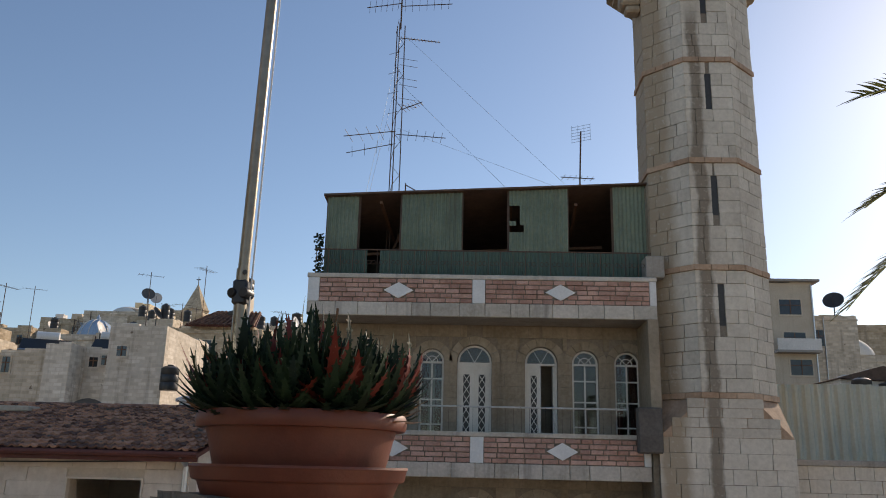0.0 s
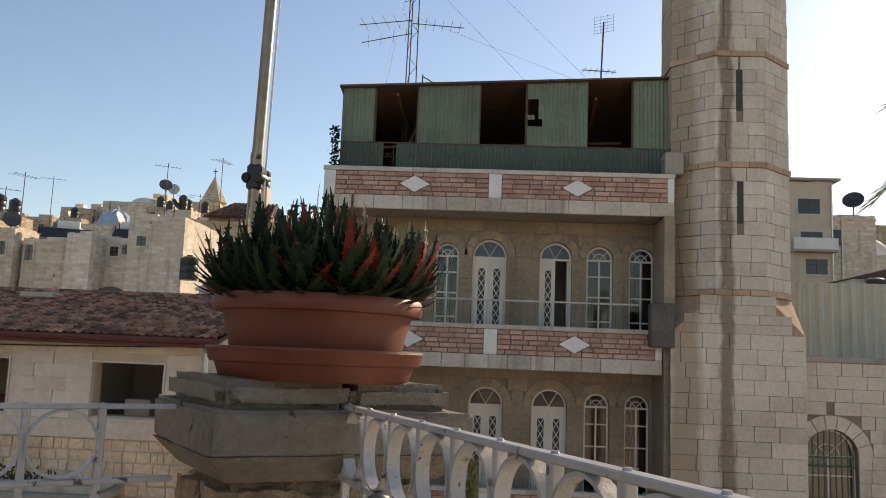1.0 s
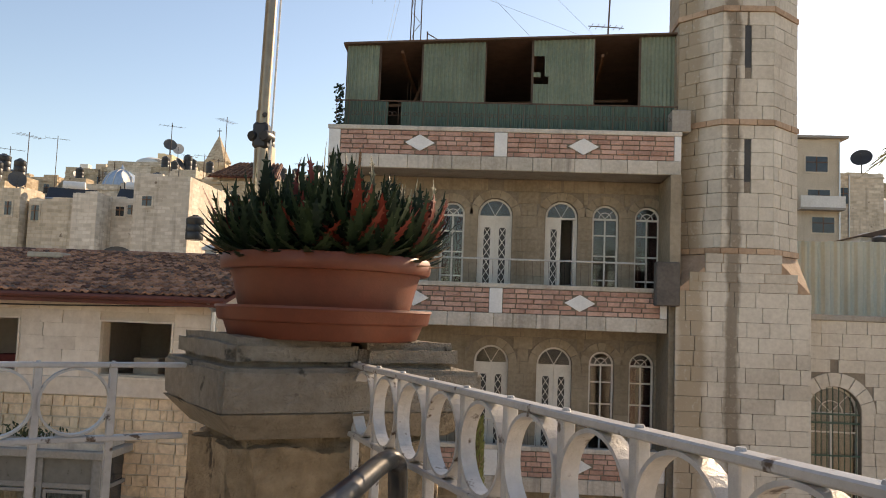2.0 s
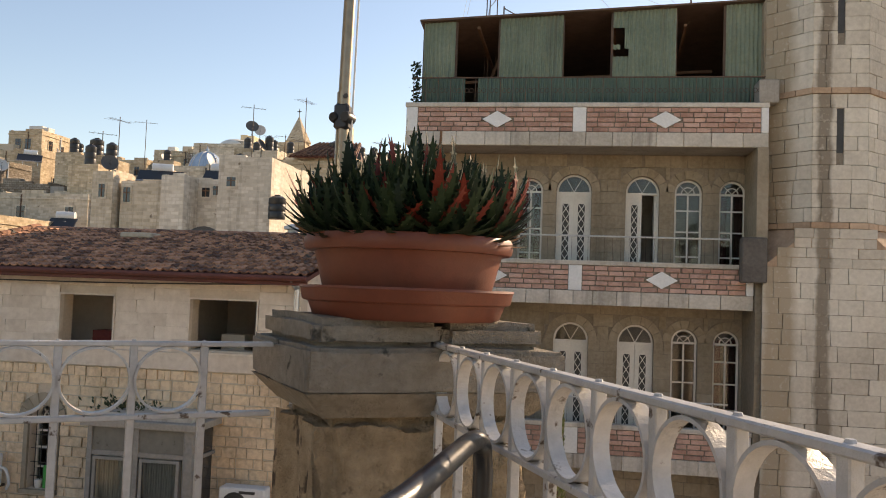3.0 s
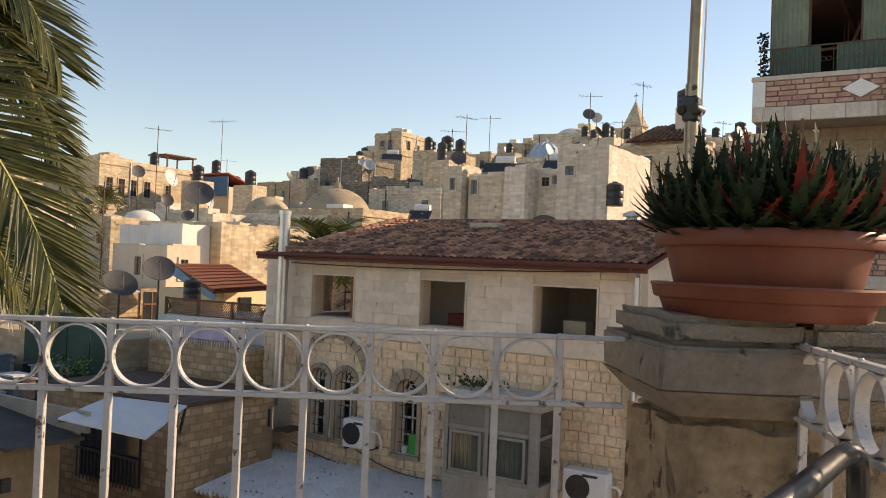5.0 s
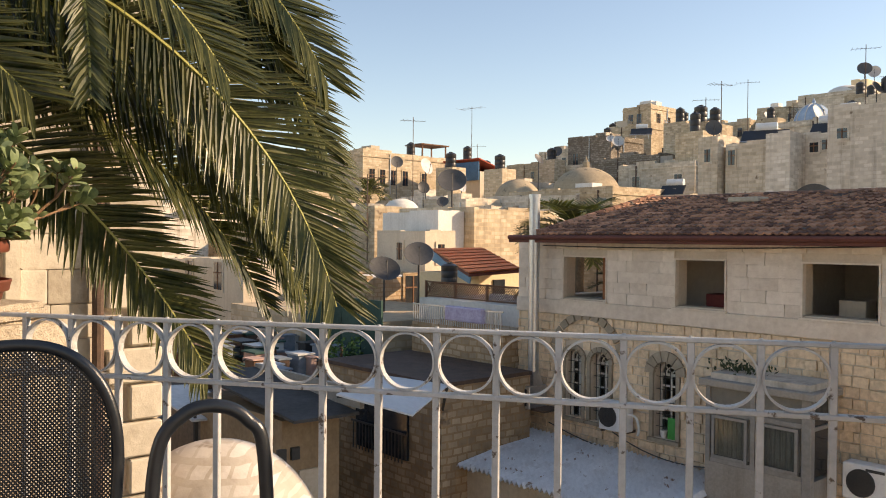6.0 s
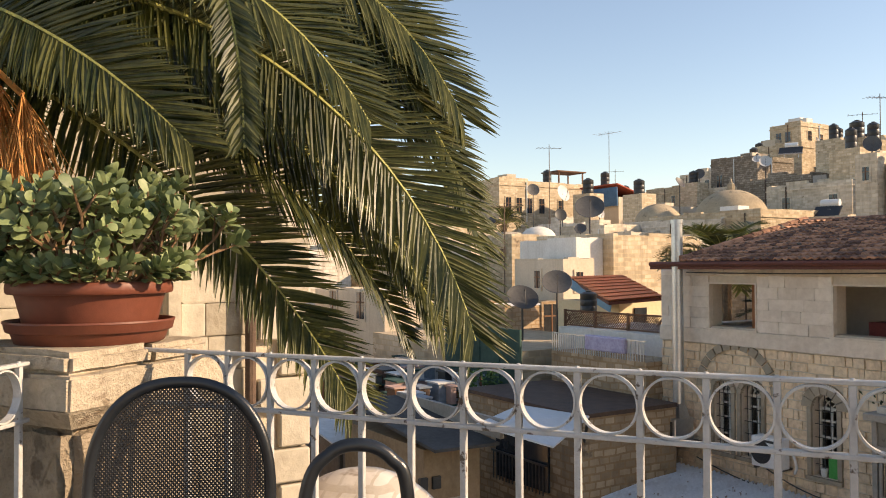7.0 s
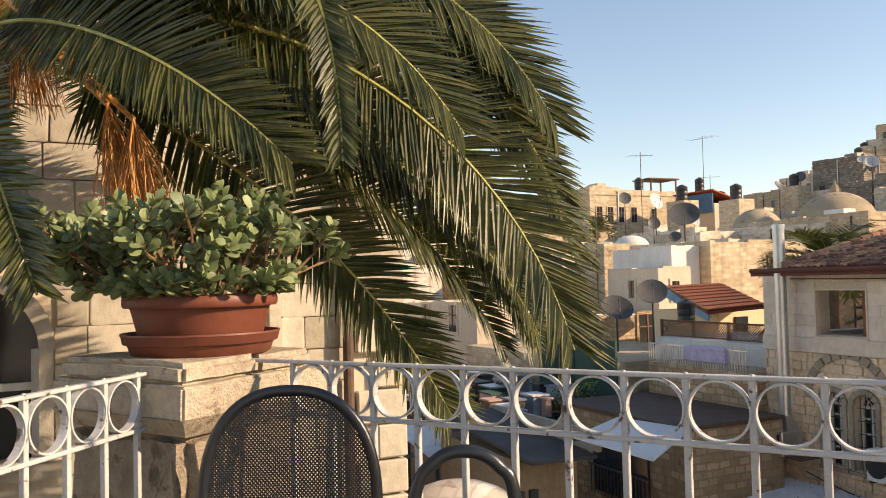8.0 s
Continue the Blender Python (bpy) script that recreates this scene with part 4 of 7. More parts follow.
AL = thing("aloe_plant", PRX, PRY, PRZ + 0.14, "dense spiky green aloe with reddened leaf tips, in a pot", "plant")
r = random.Random(11)
heads = [(0.0, 0.0)]
for ring_r, ring_n in ((0.07, 7), (0.125, 12), (0.18, 18)):
    heads += [(ring_r * math.cos(a), ring_r * math.sin(a)) for a in [ring_r * 9 + 2 * math.pi * k / ring_n + r.uniform(-0.1, 0.1) for k in range(ring_n)]]
for hx_, hy_ in heads:
    g, gr, gd = Geo(), Geo(), Geo()
    out_ = math.hypot(hx_, hy_)
    hd_ = math.atan2(hy_, hx_)
    sc = r.uniform(0.85, 1.1)
    crown = 0.12 * (1 - (out_ / 0.24) ** 2) * r.uniform(0.6, 1.1)
    reddish = 0.28 if r.random() < 0.45 else 0.04
    for k in range(40):
        h = k * 2.39996 + r.uniform(-0.25, 0.25)
        f = k / 40
        lean = radians(22 + 58 * f) + r.uniform(-0.12, 0.15)
        lean -= out_ * (1.7 if out_ < 0.15 else 2.5) * math.cos(h - hd_)
        zz = PRZ + 0.15 + crown * (0.15 + f) + r.uniform(0, 0.012)
        L = (0.075 + 0.04 * f) * sc * r.uniform(0.8, 1.2)
        tgt, wd = g, 0.0118
        if f > 0.25 and r.random() < reddish:
            tgt, wd = gr, 0.013
        elif f < 0.25 and r.random() < 0.2:
            tgt = gd
        ex = 0.01 + out_ * 0.12 * f
        aloe_leaf(tgt, (PRX + hx_ + 0.01 * math.cos(h) + ex * math.cos(hd_) * 0.6, PRY + hy_ + 0.01 * math.sin(h) + ex * math.sin(hd_) * 0.6, zz), h, lean, L, wd * sc * r.uniform(0.8, 1.2), r.uniform(0.2, 0.8), r)
    ro = part("rosette", g, ALOE, AL)
    if gr.v:
        part("reddened_foliage", gr, ALOE_RED, ro, "dull red leaves", kind="stuff")
    if gd.v:
        part("dried_foliage", gd, ALOE_DRY, ro, "dry brown leaves", kind="stuff")
part("flower_stalk", Geo().tube([(PRX + 0.06, PRY - 0.02, PRZ + 0.2), (PRX + 0.065, PRY - 0.02, PRZ + 0.405)], [0.004, 0.003], 6), ALOE_DRY, AL)

# jade plant: forked stems with fleshy paddle leaves
JADE = surface("jade_leaf", (0.09, 0.13, 0.055), (0.26, 0.31, 0.14), 10, 50, rough=0.45, rand=0.4, bump=0.08, island=True, spec=0.4)
JSTEM = surface("jade_stem", (0.12, 0.07, 0.035), (0.3, 0.18, 0.1), 10, 50, rand=0.3, island=True)
JP = thing("jade_plant", PLX, PLY, PLZ + 0.14, "bushy jade plant with fleshy grey-green leaves, in a pot", "plant")
gl, gs = Geo(), Geo()


def paddle(g, p, d, up, L, W):
    side_ = d.cross(up).normalized()
    nn = side_.cross(d).normalized()
    rim, n = [], 9
    for i in range(n):
        a = math.pi * i / (n - 1)
        rim.append((math.sin(a) ** 0.8 if 0 < i < n - 1 else 0.0, (1 - math.cos(a)) / 2))
    vs, fs = [], []
    mid_t = [p + d * (L * s) + nn * 0.0035 * math.sin(math.pi * s) for _, s in rim]
    mid_b = [p + d * (L * s) - nn * 0.0035 * math.sin(math.pi * s) for _, s in rim]
    for i, (w, s) in enumerate(rim):
        w2 = w * W * (0.55 + 0.55 * s)
        c = p + d * (L * s) + nn * (w * 0.004)
        vs += [c - side_ * w2, mid_t[i], c + side_ * w2, mid_b[i]]
    for i in range(n - 1):
        for k in range(4):
            fs.append((i * 4 + k, i * 4 + (k + 1) % 4, i * 4 + 4 + (k + 1) % 4, i * 4 + 4 + k))
    g.add(vs, fs)


def stem(p, d, L, depth, rad):
    n = 4
    pts = [p]
    for i in range(n):
        d = (d + Vector((r.uniform(-1, 1), r.uniform(-1, 1), r.uniform(-0.6, 0.9))) * 0.16).normalized()
        pts.append(pts[-1] + d * L / n)
    gs.tube(pts, [rad * (1 - 0.12 * i) for i in range(n + 1)], 5)
    tip = pts[-1]
    if depth == 0:
        for k in range(r.randint(7, 10)):
            a = k * 1.57 + r.uniform(-0.3, 0.3)
            o = d.orthogonal().normalized()
            out = (o * math.cos(a) + d.cross(o) * math.sin(a))
            ld = (out * 0.8 + d * (0.3 + 0.11 * k)).normalized()
            q = tip - d * max(0.0, 0.05 - 0.006 * k)
            paddle(gl, q + ld * 0.003, ld, d, r.uniform(0.032, 0.052), r.uniform(0.0125, 0.019))
        return
    for k in range(r.choice((2, 3))):
        nd = (d + Vector((r.uniform(-1, 1), r.uniform(-1, 1), r.uniform(-0.35, 0.6))) * 0.75).normalized()
        stem(tip, nd, L * r.uniform(0.6, 0.9), depth - 1, rad * 0.72)
    if depth == 1:
        for k in range(3):
            q = pts[2]
            ld = Vector((r.uniform(-1, 1), r.uniform(-1, 1), r.uniform(-0.3, 0.6))).normalized()
            paddle(gl, q, ld, Vector((0, 0, 1)), 0.03, 0.011)


for k in range(30):
    a = k * 2.399
    rr_ = 0.03 + 0.15 * ((k % 7) / 7)
    p = Vector((PLX + rr_ * math.cos(a), PLY + rr_ * math.sin(a), PLZ + 0.14))
    lean_out = 0.35 + 0.9 * (k % 5) / 4
    d = Vector((math.cos(a) * lean_out, math.sin(a) * lean_out, 1.0)).normalized()
    if k % 4 == 0:
        d = (d + Vector((-0.2, -0.9, -0.2)) * 0.6).normalized()
    stem(p, d, r.uniform(0.11, 0.165), 2, 0.009)
for a in (1.0, 1.25, -1.5, -1.8, -1.2, 0.5, 0.1, -0.3, -0.7, -1.0, 1.6, 0.75, -0.1, -0.5, -0.9, 2.4, 3.1, -2.3):
    p = Vector((PLX + 0.2 * math.cos(a), PLY + 0.2 * math.sin(a), PLZ + 0.165))
    stem(p, Vector((math.cos(a), math.sin(a), 0.75)).normalized(), 0.05, 1, 0.006)
for k in range(9):
    a = radians(225 + 6 * k)
    p = Vector((PLX + 0.14 * math.cos(a), PLY + 0.14 * math.sin(a), PLZ + 0.16))
    stem(p, Vector((math.cos(a) * 1.2, math.sin(a) * 1.2, r.uniform(0.2, 0.9))).normalized(), r.uniform(0.11, 0.17), 2, 0.008)
part("foliage", gl, JADE, JP, kind="stuff", smooth=True)
part("branching_stem", gs, JSTEM, JP, kind="stuff", smooth=True)

# pole behind the aloe
POLE = thing("awning_pole", -0.532, 2.05, -0.02, "tall worn metal awning pole clamped behind the pier", "pole")
BRASS = surface("worn_pole_metal", (0.2, 0.16, 0.11), (0.42, 0.36, 0.27), 3, 30, rough=0.35, metal=0.7, rand=0, bump=0.05)
part("pole", Geo().tube([(-0.545, 2.05, 0), (-0.545, 2.05, 1.63)], 0.0165, 16), BRASS, POLE, smooth=True)
part("upper_pole", Geo().tube([(-0.545, 2.05, 1.58), (-0.485, 2.05, 5.2)], 0.0145, 16), BRASS, POLE, smooth=True)
part("cord", Geo().tube([(-0.524, 2.04, 1.2), (-0.466, 2.04, 5.0)], 0.0025, 5), WHITE_PAINT, POLE)
part("clamp", Geo().tube([(-0.566, 2.028, 1.565), (-0.563, 2.035, 1.565), (-0.557, 2.07, 1.565)], [0.011, 0.014, 0.013], 16).tube([(-0.533, 2.022, 1.565), (-0.531, 2.03, 1.565), (-0.527, 2.06, 1.565)], [0.012, 0.015, 0.014], 16).box(-0.564, -0.526, 2.03, 2.07, 1.535, 1.6, 0.006), BLACK_PLASTIC, POLE, smooth=True)
part("clamp_bolt", Geo().tube([(-0.534, 2.03, 1.618), (-0.537, 2.036, 1.618)], 0.006, 8), DARK_METAL, POLE)

# ---- garden chairs ----
CHAIR_PAINT = surface("dark_blue_grey_paint", (0.007, 0.009, 0.012), (0.018, 0.022, 0.027), 5, 60, rough=0.32, rand=0, bump=0.08, spec=0.55)
MESH_PAINT = surface("dark_mesh_paint", (0.01, 0.011, 0.013), (0.028, 0.028, 0.03), 5, 60, rough=0.45, rand=0, bump=0.05, spec=0.5)


def smooth_path(pts, n=8):
    pts = [Vector(p) for p in pts]
    pts = [pts[0] * 2 - pts[1]] + pts + [pts[-1] * 2 - pts[-2]]
    out = []
    for i in range(1, len(pts) - 2):
        a, b, c, d = pts[i - 1:i + 3]
        for k in range(n):
            s = k / n
            out.append(0.5 * ((2 * b) + (c - a) * s + (2 * a - 5 * b + 4 * c - d) * s * s + (3 * b - a - 3 * c + d) * s ** 3))
    return out + [pts[-2]]


# chair with a perforated back; its axes: across the back, and towards the seat
CC = Vector((-1.804, 0.466, 0))
CU, CN = Vector((0.40, 0.916, 0)).normalized(), Vector((0.916, -0.40, 0)).normalized()


def cp(u, z, n=0.0):
    return CC + CU * u + CN * n + Vector((0, 0, z))


CH = thing("garden_chair", CC.x, CC.y, 0, "dark metal garden chair with a rounded perforated back", "chair", "garden chairs")
HW, ZT = 0.191, 1.0


def back_half(z):
    """Half width of the rounded back at height z."""
    s = (ZT - z) / 0.26
    return HW * (1 - max(0.0, 1 - s) ** 2.3) ** 0.5 if s < 1 else HW


outline = []
for i in range(41):
    a = math.pi * i / 40
    outline.append(cp(-HW * math.copysign(abs(math.cos(a)) ** 0.85, math.cos(a)), ZT - 0.25 + 0.25 * math.sin(a) ** 0.85))
outline = [cp(-HW * 0.93, 0.45, 0.05)] + outline + [cp(HW * 0.93, 0.45, 0.05)]
part("back_frame", Geo().tube(outline, 0.0125, 12), CHAIR_PAINT, CH, smooth=True)
g = Geo()
pitch = 0.0098
wdt = 0.0019
zlo = 0.47


def inside(u, z):
    if z > ZT - 0.25:
        q = (z - ZT + 0.25) / 0.25
        return abs(u) < HW * max(0.0, 1 - q ** (2 / 0.85)) ** (0.85 / 2) - 0.004
    return abs(u) < HW - 0.004


for sgn in (1, -1):
    k = -70
    while k < 110:
        c = zlo + k * pitch
        run = None
        us = [-HW + 2 * HW * i / 70 for i in range(71)]
        for u in us + [9.0]:
            z = c + sgn * u * 1.15
            ok = u < 5 and zlo < z < ZT and inside(u, z)
            if ok and run is None:
                run = (u, z)
            if ok:
                last = (u, z)
            if not ok and run is not None:
                if last[0] - run[0] > 0.01:
                    a, b = cp(run[0], run[1], 0.002 * sgn), cp(last[0], last[1], 0.002 * sgn)
                    t_ = (b - a).normalized()
                    w_ = t_.cross(CN).normalized() * wdt
                    g.prism([a - w_, b - w_, b + w_, a + w_], CN * -0.0006, CN * 0.0006)
                run = None
        k += 1
part("back_mesh", g, MESH_PAINT, CH, kind="stuff")
seat = Geo()
for i in range(24):
    u = -0.21 + 0.42 * i / 23
    seat.box(-0.0022, 0.0022, 0.0, 0.42, -0.001, 0.001, 0, Matrix((Vector((CU.x, CN.x, 0, cp(u, 0.45).x)), Vector((CU.y, CN.y, 0, cp(u, 0.45).y)), Vector((0, 0, 1, 0.45)), Vector((0, 0, 0, 1)))))
for i in range(24):
    v = 0.42 * i / 23
    a, b = cp(-0.21, 0.452, v), cp(0.21, 0.452, v)
    seat.tube([a, b], 0.002, 4)
part("seat_mesh", seat, MESH_PAINT, CH, kind="stuff")
part("seat_frame", Geo().tube([cp(-0.21, 0.45), cp(-0.22, 0.45, 0.42), cp(0.22, 0.45, 0.42), cp(0.21, 0.45)], 0.012, 10), CHAIR_PAINT, CH, smooth=True)
for su in (-1, 1):
    part("leg", Geo().tube([cp(su * 0.2, 0.45, 0.04), cp(su * 0.24, 0.0, -0.06)], 0.012, 10), CHAIR_PAINT, CH)
part("leg", Geo().tube([cp(-0.22, 0.45, 0.40), cp(-0.24, 0.0, 0.44)], 0.012, 10), CHAIR_PAINT, CH)
# looped arm
AX = Vector((0.426, 0.904, 0)) * 0.83
AC = Vector((-1.335, 0.665, 0))
loop = smooth_path([AC + AX * -0.135 + Vector((0, 0, 0.0)), AC + AX * -0.125 + Vector((0, 0, 0.6)), AC + AX * -0.112 + Vector((0, 0, 0.84)), AC + AX * -0.06 + Vector((0, 0, 0.912)), AC + AX * 0.01 + Vector((0, 0, 0.926)), AC + AX * 0.072 + Vector((0, 0, 0.9)), AC + AX * 0.108 + Vector((0, 0, 0.83)), AC + AX * 0.12 + Vector((0, 0, 0.5)), AC + AX * 0.125])
part("arm_loop", Geo().tube(loop, 0.0125, 12), CHAIR_PAINT, CH, smooth=True)
# second chair, mostly below the view: the end of its arm shows before the side railing
C2 = thing("garden_chair", 0.0, 1.05, 0, "dark glossy metal garden chair pushed against the side railing", "chair", "garden chairs")
arm = smooth_path([(-0.33, 0.72, 0.62), (-0.25, 0.76, 0.84), (-0.19, 0.82, 0.9), (-0.143, 0.974, 0.917), (-0.115, 1.28, 0.922), (-0.104, 1.345, 0.917), (-0.1, 1.375, 0.89), (-0.1, 1.378, 0.8), (-0.11, 1.36, 0.4), (-0.12, 1.34, 0.0)])
part("arm", Geo().tube(arm, 0.0155, 14), CHAIR_PAINT, C2, smooth=True)
part("seat", Geo().box(-0.35, 0.08, 0.72, 1.12, 0.43, 0.445, 0.005), MESH_PAINT, C2)
for lx, ly in ((-0.33, 0.74), (0.06, 0.74), (0.05, 1.1)):
    part("leg", Geo().tube([(lx, ly, 0.43), (lx, ly, 0)], 0.012, 8), CHAIR_PAINT, C2)
part("arm_brace", Geo().tube([(-0.34, 0.73, 0.44), (-0.35, 0.72, 0.63)], 0.012, 8), CHAIR_PAINT, C2)

# ---- palms ----
LEAF = surface("palm_leaflet", (0.022, 0.034, 0.012), (0.12, 0.122, 0.042), 6, 40, rough=0.36, rand=0.45, bump=0.05, island=True, spec=0.45)
RACHIS = surface("palm_rib", (0.24, 0.24, 0.06), (0.46, 0.44, 0.15), 5, 40, rough=0.5, rand=0.1)
TRUNK = surface("palm_trunk", (0.08, 0.055, 0.035), (0.24, 0.17, 0.11), 5, 20, rand=0.3, bump=0.8, island=True)
DRY = surface("dry_fruit_stalk", (0.45, 0.19, 0.06), (0.75, 0.4, 0.15), 8, 40, rand=0.4, island=True)
for mt in (LEAF, JADE):
    nt = mt.node_tree
    pb = nt.nodes["Principled BSDF"]
    tr = nt.nodes.new("ShaderNodeBsdfTranslucent")
    mx = nt.nodes.new("ShaderNodeMixShader")
    mx.inputs[0].default_value = 0.2 if mt is LEAF else 0.12
    src = pb.inputs["Base Color"].links[0].from_socket
    br = nt.nodes.new("ShaderNodeMix")
    br.data_type, br.blend_type = "RGBA", "MULTIPLY"
    br.inputs[0].default_value = 1.0
    br.inputs[7].default_value = (1.9, 2.0, 0.9, 1)
    nt.links.new(src, br.inputs[6])
    nt.links.new(br.outputs[2], tr.inputs["Color"])
    nt.links.new(pb.outputs[0], mx.inputs[1])
    nt.links.new(tr.outputs[0], mx.inputs[2])
    nt.links.new(mx.outputs[0], nt.nodes["Material Output"].inputs["Surface"])


def frond(parent, base, az, bend, el, droop, L, leaf=0.32, count=190, rib=0.016, seed=0, lw=0.0095, sag=0.16, roll=0.0):
    """A feather leaf: a bowed rib with two ranks of narrow folded leaflets."""
    q = random.Random(seed)
    n = 26
    pts, p = [], Vector(base)
    for i in range(n):
        s = i / (n - 1)
        a, e = radians(az + bend * s), radians(el - droop * s ** 1.3)
        p = p + Vector((math.cos(e) * math.cos(a), math.cos(e) * math.sin(a), math.sin(e))) * L / n
        pts.append(p)
    stalk = part("frond", Geo().tube(pts, [rib * (1 - 0.9 * i / n) + 0.0015 for i in range(n)], 5), RACHIS, parent, smooth=True)
    g = Geo()
    for k in range(count):
        s = 0.16 + 0.835 * k / count + q.uniform(-0.003, 0.003)
        f = s * (n - 1)
        i = min(int(f), n - 2)
        c = pts[i].lerp(pts[i + 1], f - i)
        t_ = (pts[i + 1] - pts[i]).normalized()
        sd_ = t_.cross(Vector((0, 0, 1))).normalized()
        up = sd_.cross(t_).normalized()
        sd_, up = sd_ * math.cos(roll) - up * math.sin(roll), up * math.cos(roll) + sd_ * math.sin(roll)
        ll = leaf * (0.45 + 0.75 * math.sin(math.pi * min(1.0, 0.18 + 0.78 * s)) ** 0.8) * q.uniform(0.85, 1.12)
        ang = radians(76 - 40 * s) + q.uniform(-0.1, 0.1)
        for sgn in (-1, 1):
            d = (t_ * math.cos(ang) + sd_ * sgn * math.sin(ang) + up * q.uniform(0.12, 0.28)).normalized()
            pp, vs, fs = c.copy(), [], []
            wn_ = d.cross(up).normalized()
            m_ = 4
            for j in range(m_ + 1):
                u = j / m_
                w = lw * (0.5 + 1.4 * u * (1 - u) * 1.6) * (1 - u ** 3) + 0.0006
                vs += [pp - wn_ * w + up * w * 0.5, pp, pp + wn_ * w + up * w * 0.5]
                d = (d + Vector((0, 0, -1)) * sag * 0.22 * (0.4 + u)).normalized()
                pp = pp + d * ll / m_
            for j in range(m_):
                o = j * 3
                fs += [(o, o + 1, o + 4, o + 3), (o + 1, o + 2, o + 5, o + 4)]
            g.add(vs, fs)
    part("foliage", g, LEAF, stalk, kind="stuff")


PALM = thing("palm_tree", -4.35, -0.32, -6.6, "date palm with arching feather fronds and dry fruit stalks", "palm tree", "palm trees")
PB = Vector((-4.35, -0.32, 2.42))
g = Geo()
tp = [(-4.55 + 0.02 * math.sin(i) + 0.2 * (i / 30) ** 3, -0.72 + 0.4 * (i / 30) ** 6, -6.6 + i * 0.3) for i in range(31)]
g.tube(tp, [0.2 + 0.02 * (i % 2) for i in range(31)], 12)
for i in range(60):
    a, z = i * 2.4, 0.6 + i * 0.03
    q = Vector((-4.5 + 0.2 * math.cos(a), -0.62 + 0.2 * math.sin(a), z))
    g.tube([q, q + Vector((0.07 * math.cos(a), 0.07 * math.sin(a), 0.1))], [0.05, 0.025], 5)
part("trunk", g, TRUNK, PALM)
FRONDS = [(45.5, 36.6, 19.7, 84.4, 3.15, 66, 0.3), (43.1, 24.9, 6.2, 79.5, 3.4, 72, 0.34), (71.3, 29.7, -10.0, 47.8, 3.2, 62, 0.32), (78.3, 13.1, 1.4, 70.3, 3.4, 58, 0.32),
          (66.8, -0.2, -22.4, 40.4, 2.9, 66, 0.32), (40.7, -32.5, 31.4, 117.5, 3.1, 30, 0.13), (-5.5, 28.4, -11.4, 41.1, 2.5, 40, 0.17), (29.4, 37.1, 18.3, 76.5, 2.7, 55, 0.3),
          (71.6, 18.8, 31.5, 80.6, 1.9, 60, 0.28), (15.0, 44.0, -3.0, 42.9, 2.1, 60, 0.28), (58, 20, 2, 66, 3.2, 48, 0.32), (48, 20, 28, 92, 3.1, 60, 0.32), (86, 12, 12, 74, 3.0, 40, 0.32),
          (60, 10, 34, 90, 2.8, 60, 0.3), (62, 22, -3, 60, 3.2, 70, 0.32), (50, 28, 14, 82, 3.3, 50, 0.32), (40, 40, 27, 88, 2.9, 62, 0.32)]
for i, (az, bend, el, droop, L, tw, lf) in enumerate(FRONDS):
    frond(PALM, PB, az, bend, el, droop, L, seed=i, roll=radians(tw), lw=0.0085, leaf=lf, count=220, sag=0.12)
for i in range(10):
    frond(PALM, PB + Vector((0, 0, 0.05)), 95 + i * 18, r.uniform(-15, 15), r.uniform(-10, 60), r.uniform(50, 100), r.uniform(2.0, 2.8), seed=40 + i, count=110)
for bi, (sx, sy, hz) in enumerate(((0.84, 0.51, -0.45), (0.49, 0.2, -0.02), (0.92, 0.6, -0.52))):
    g = Geo()
    top = PB + Vector((sx, sy, hz))
    for k in range(110):
        a = r.uniform(0, 6.28)
        rr_ = r.uniform(0.0, 0.13)
        e_ = top + Vector((0.06 + rr_ * math.cos(a), 0.06 + rr_ * math.sin(a), -r.uniform(0.3, 0.48)))
        m_ = top.lerp(e_, 0.5) + Vector((r.uniform(-0.03, 0.03), r.uniform(-0.03, 0.03), 0.02))
        g.tube([top, m_, e_], [0.003, 0.0025, 0.0016], 3, False)
    g.tube([PB, PB.lerp(top, 0.6) + Vector((0, 0, 0.12)), top], [0.018, 0.015, 0.012], 6)
    part("fruit_stalk", g, DRY, PALM, "dry orange fruit stalks")

PALM2 = thing("palm_tree", 4.6, 5.0, -6.6, "date palm whose frond tips hang beside the minaret", "palm tree", "palm trees")
part("trunk", Geo().tube([(4.9, 4.9, -6.6), (4.9, 4.9, 3.6)], [0.24, 0.2], 12), TRUNK, PALM2)
for i, (az, el, dr, L) in enumerate(((168, 22, 38, 2.35), (166, 5, 42, 2.45), (165, -8, 42, 2.85), (120, 30, 80, 2.3), (60, 30, 80, 2.5), (0, 30, 80, 2.5), (-60, 30, 80, 2.5), (80, 50, 70, 2.4), (-20, 50, 60, 2.4))):
    frond(PALM2, (4.9, 4.9, 3.45), az, 4, el, dr, L, seed=80 + i, count=70, leaf=0.3)

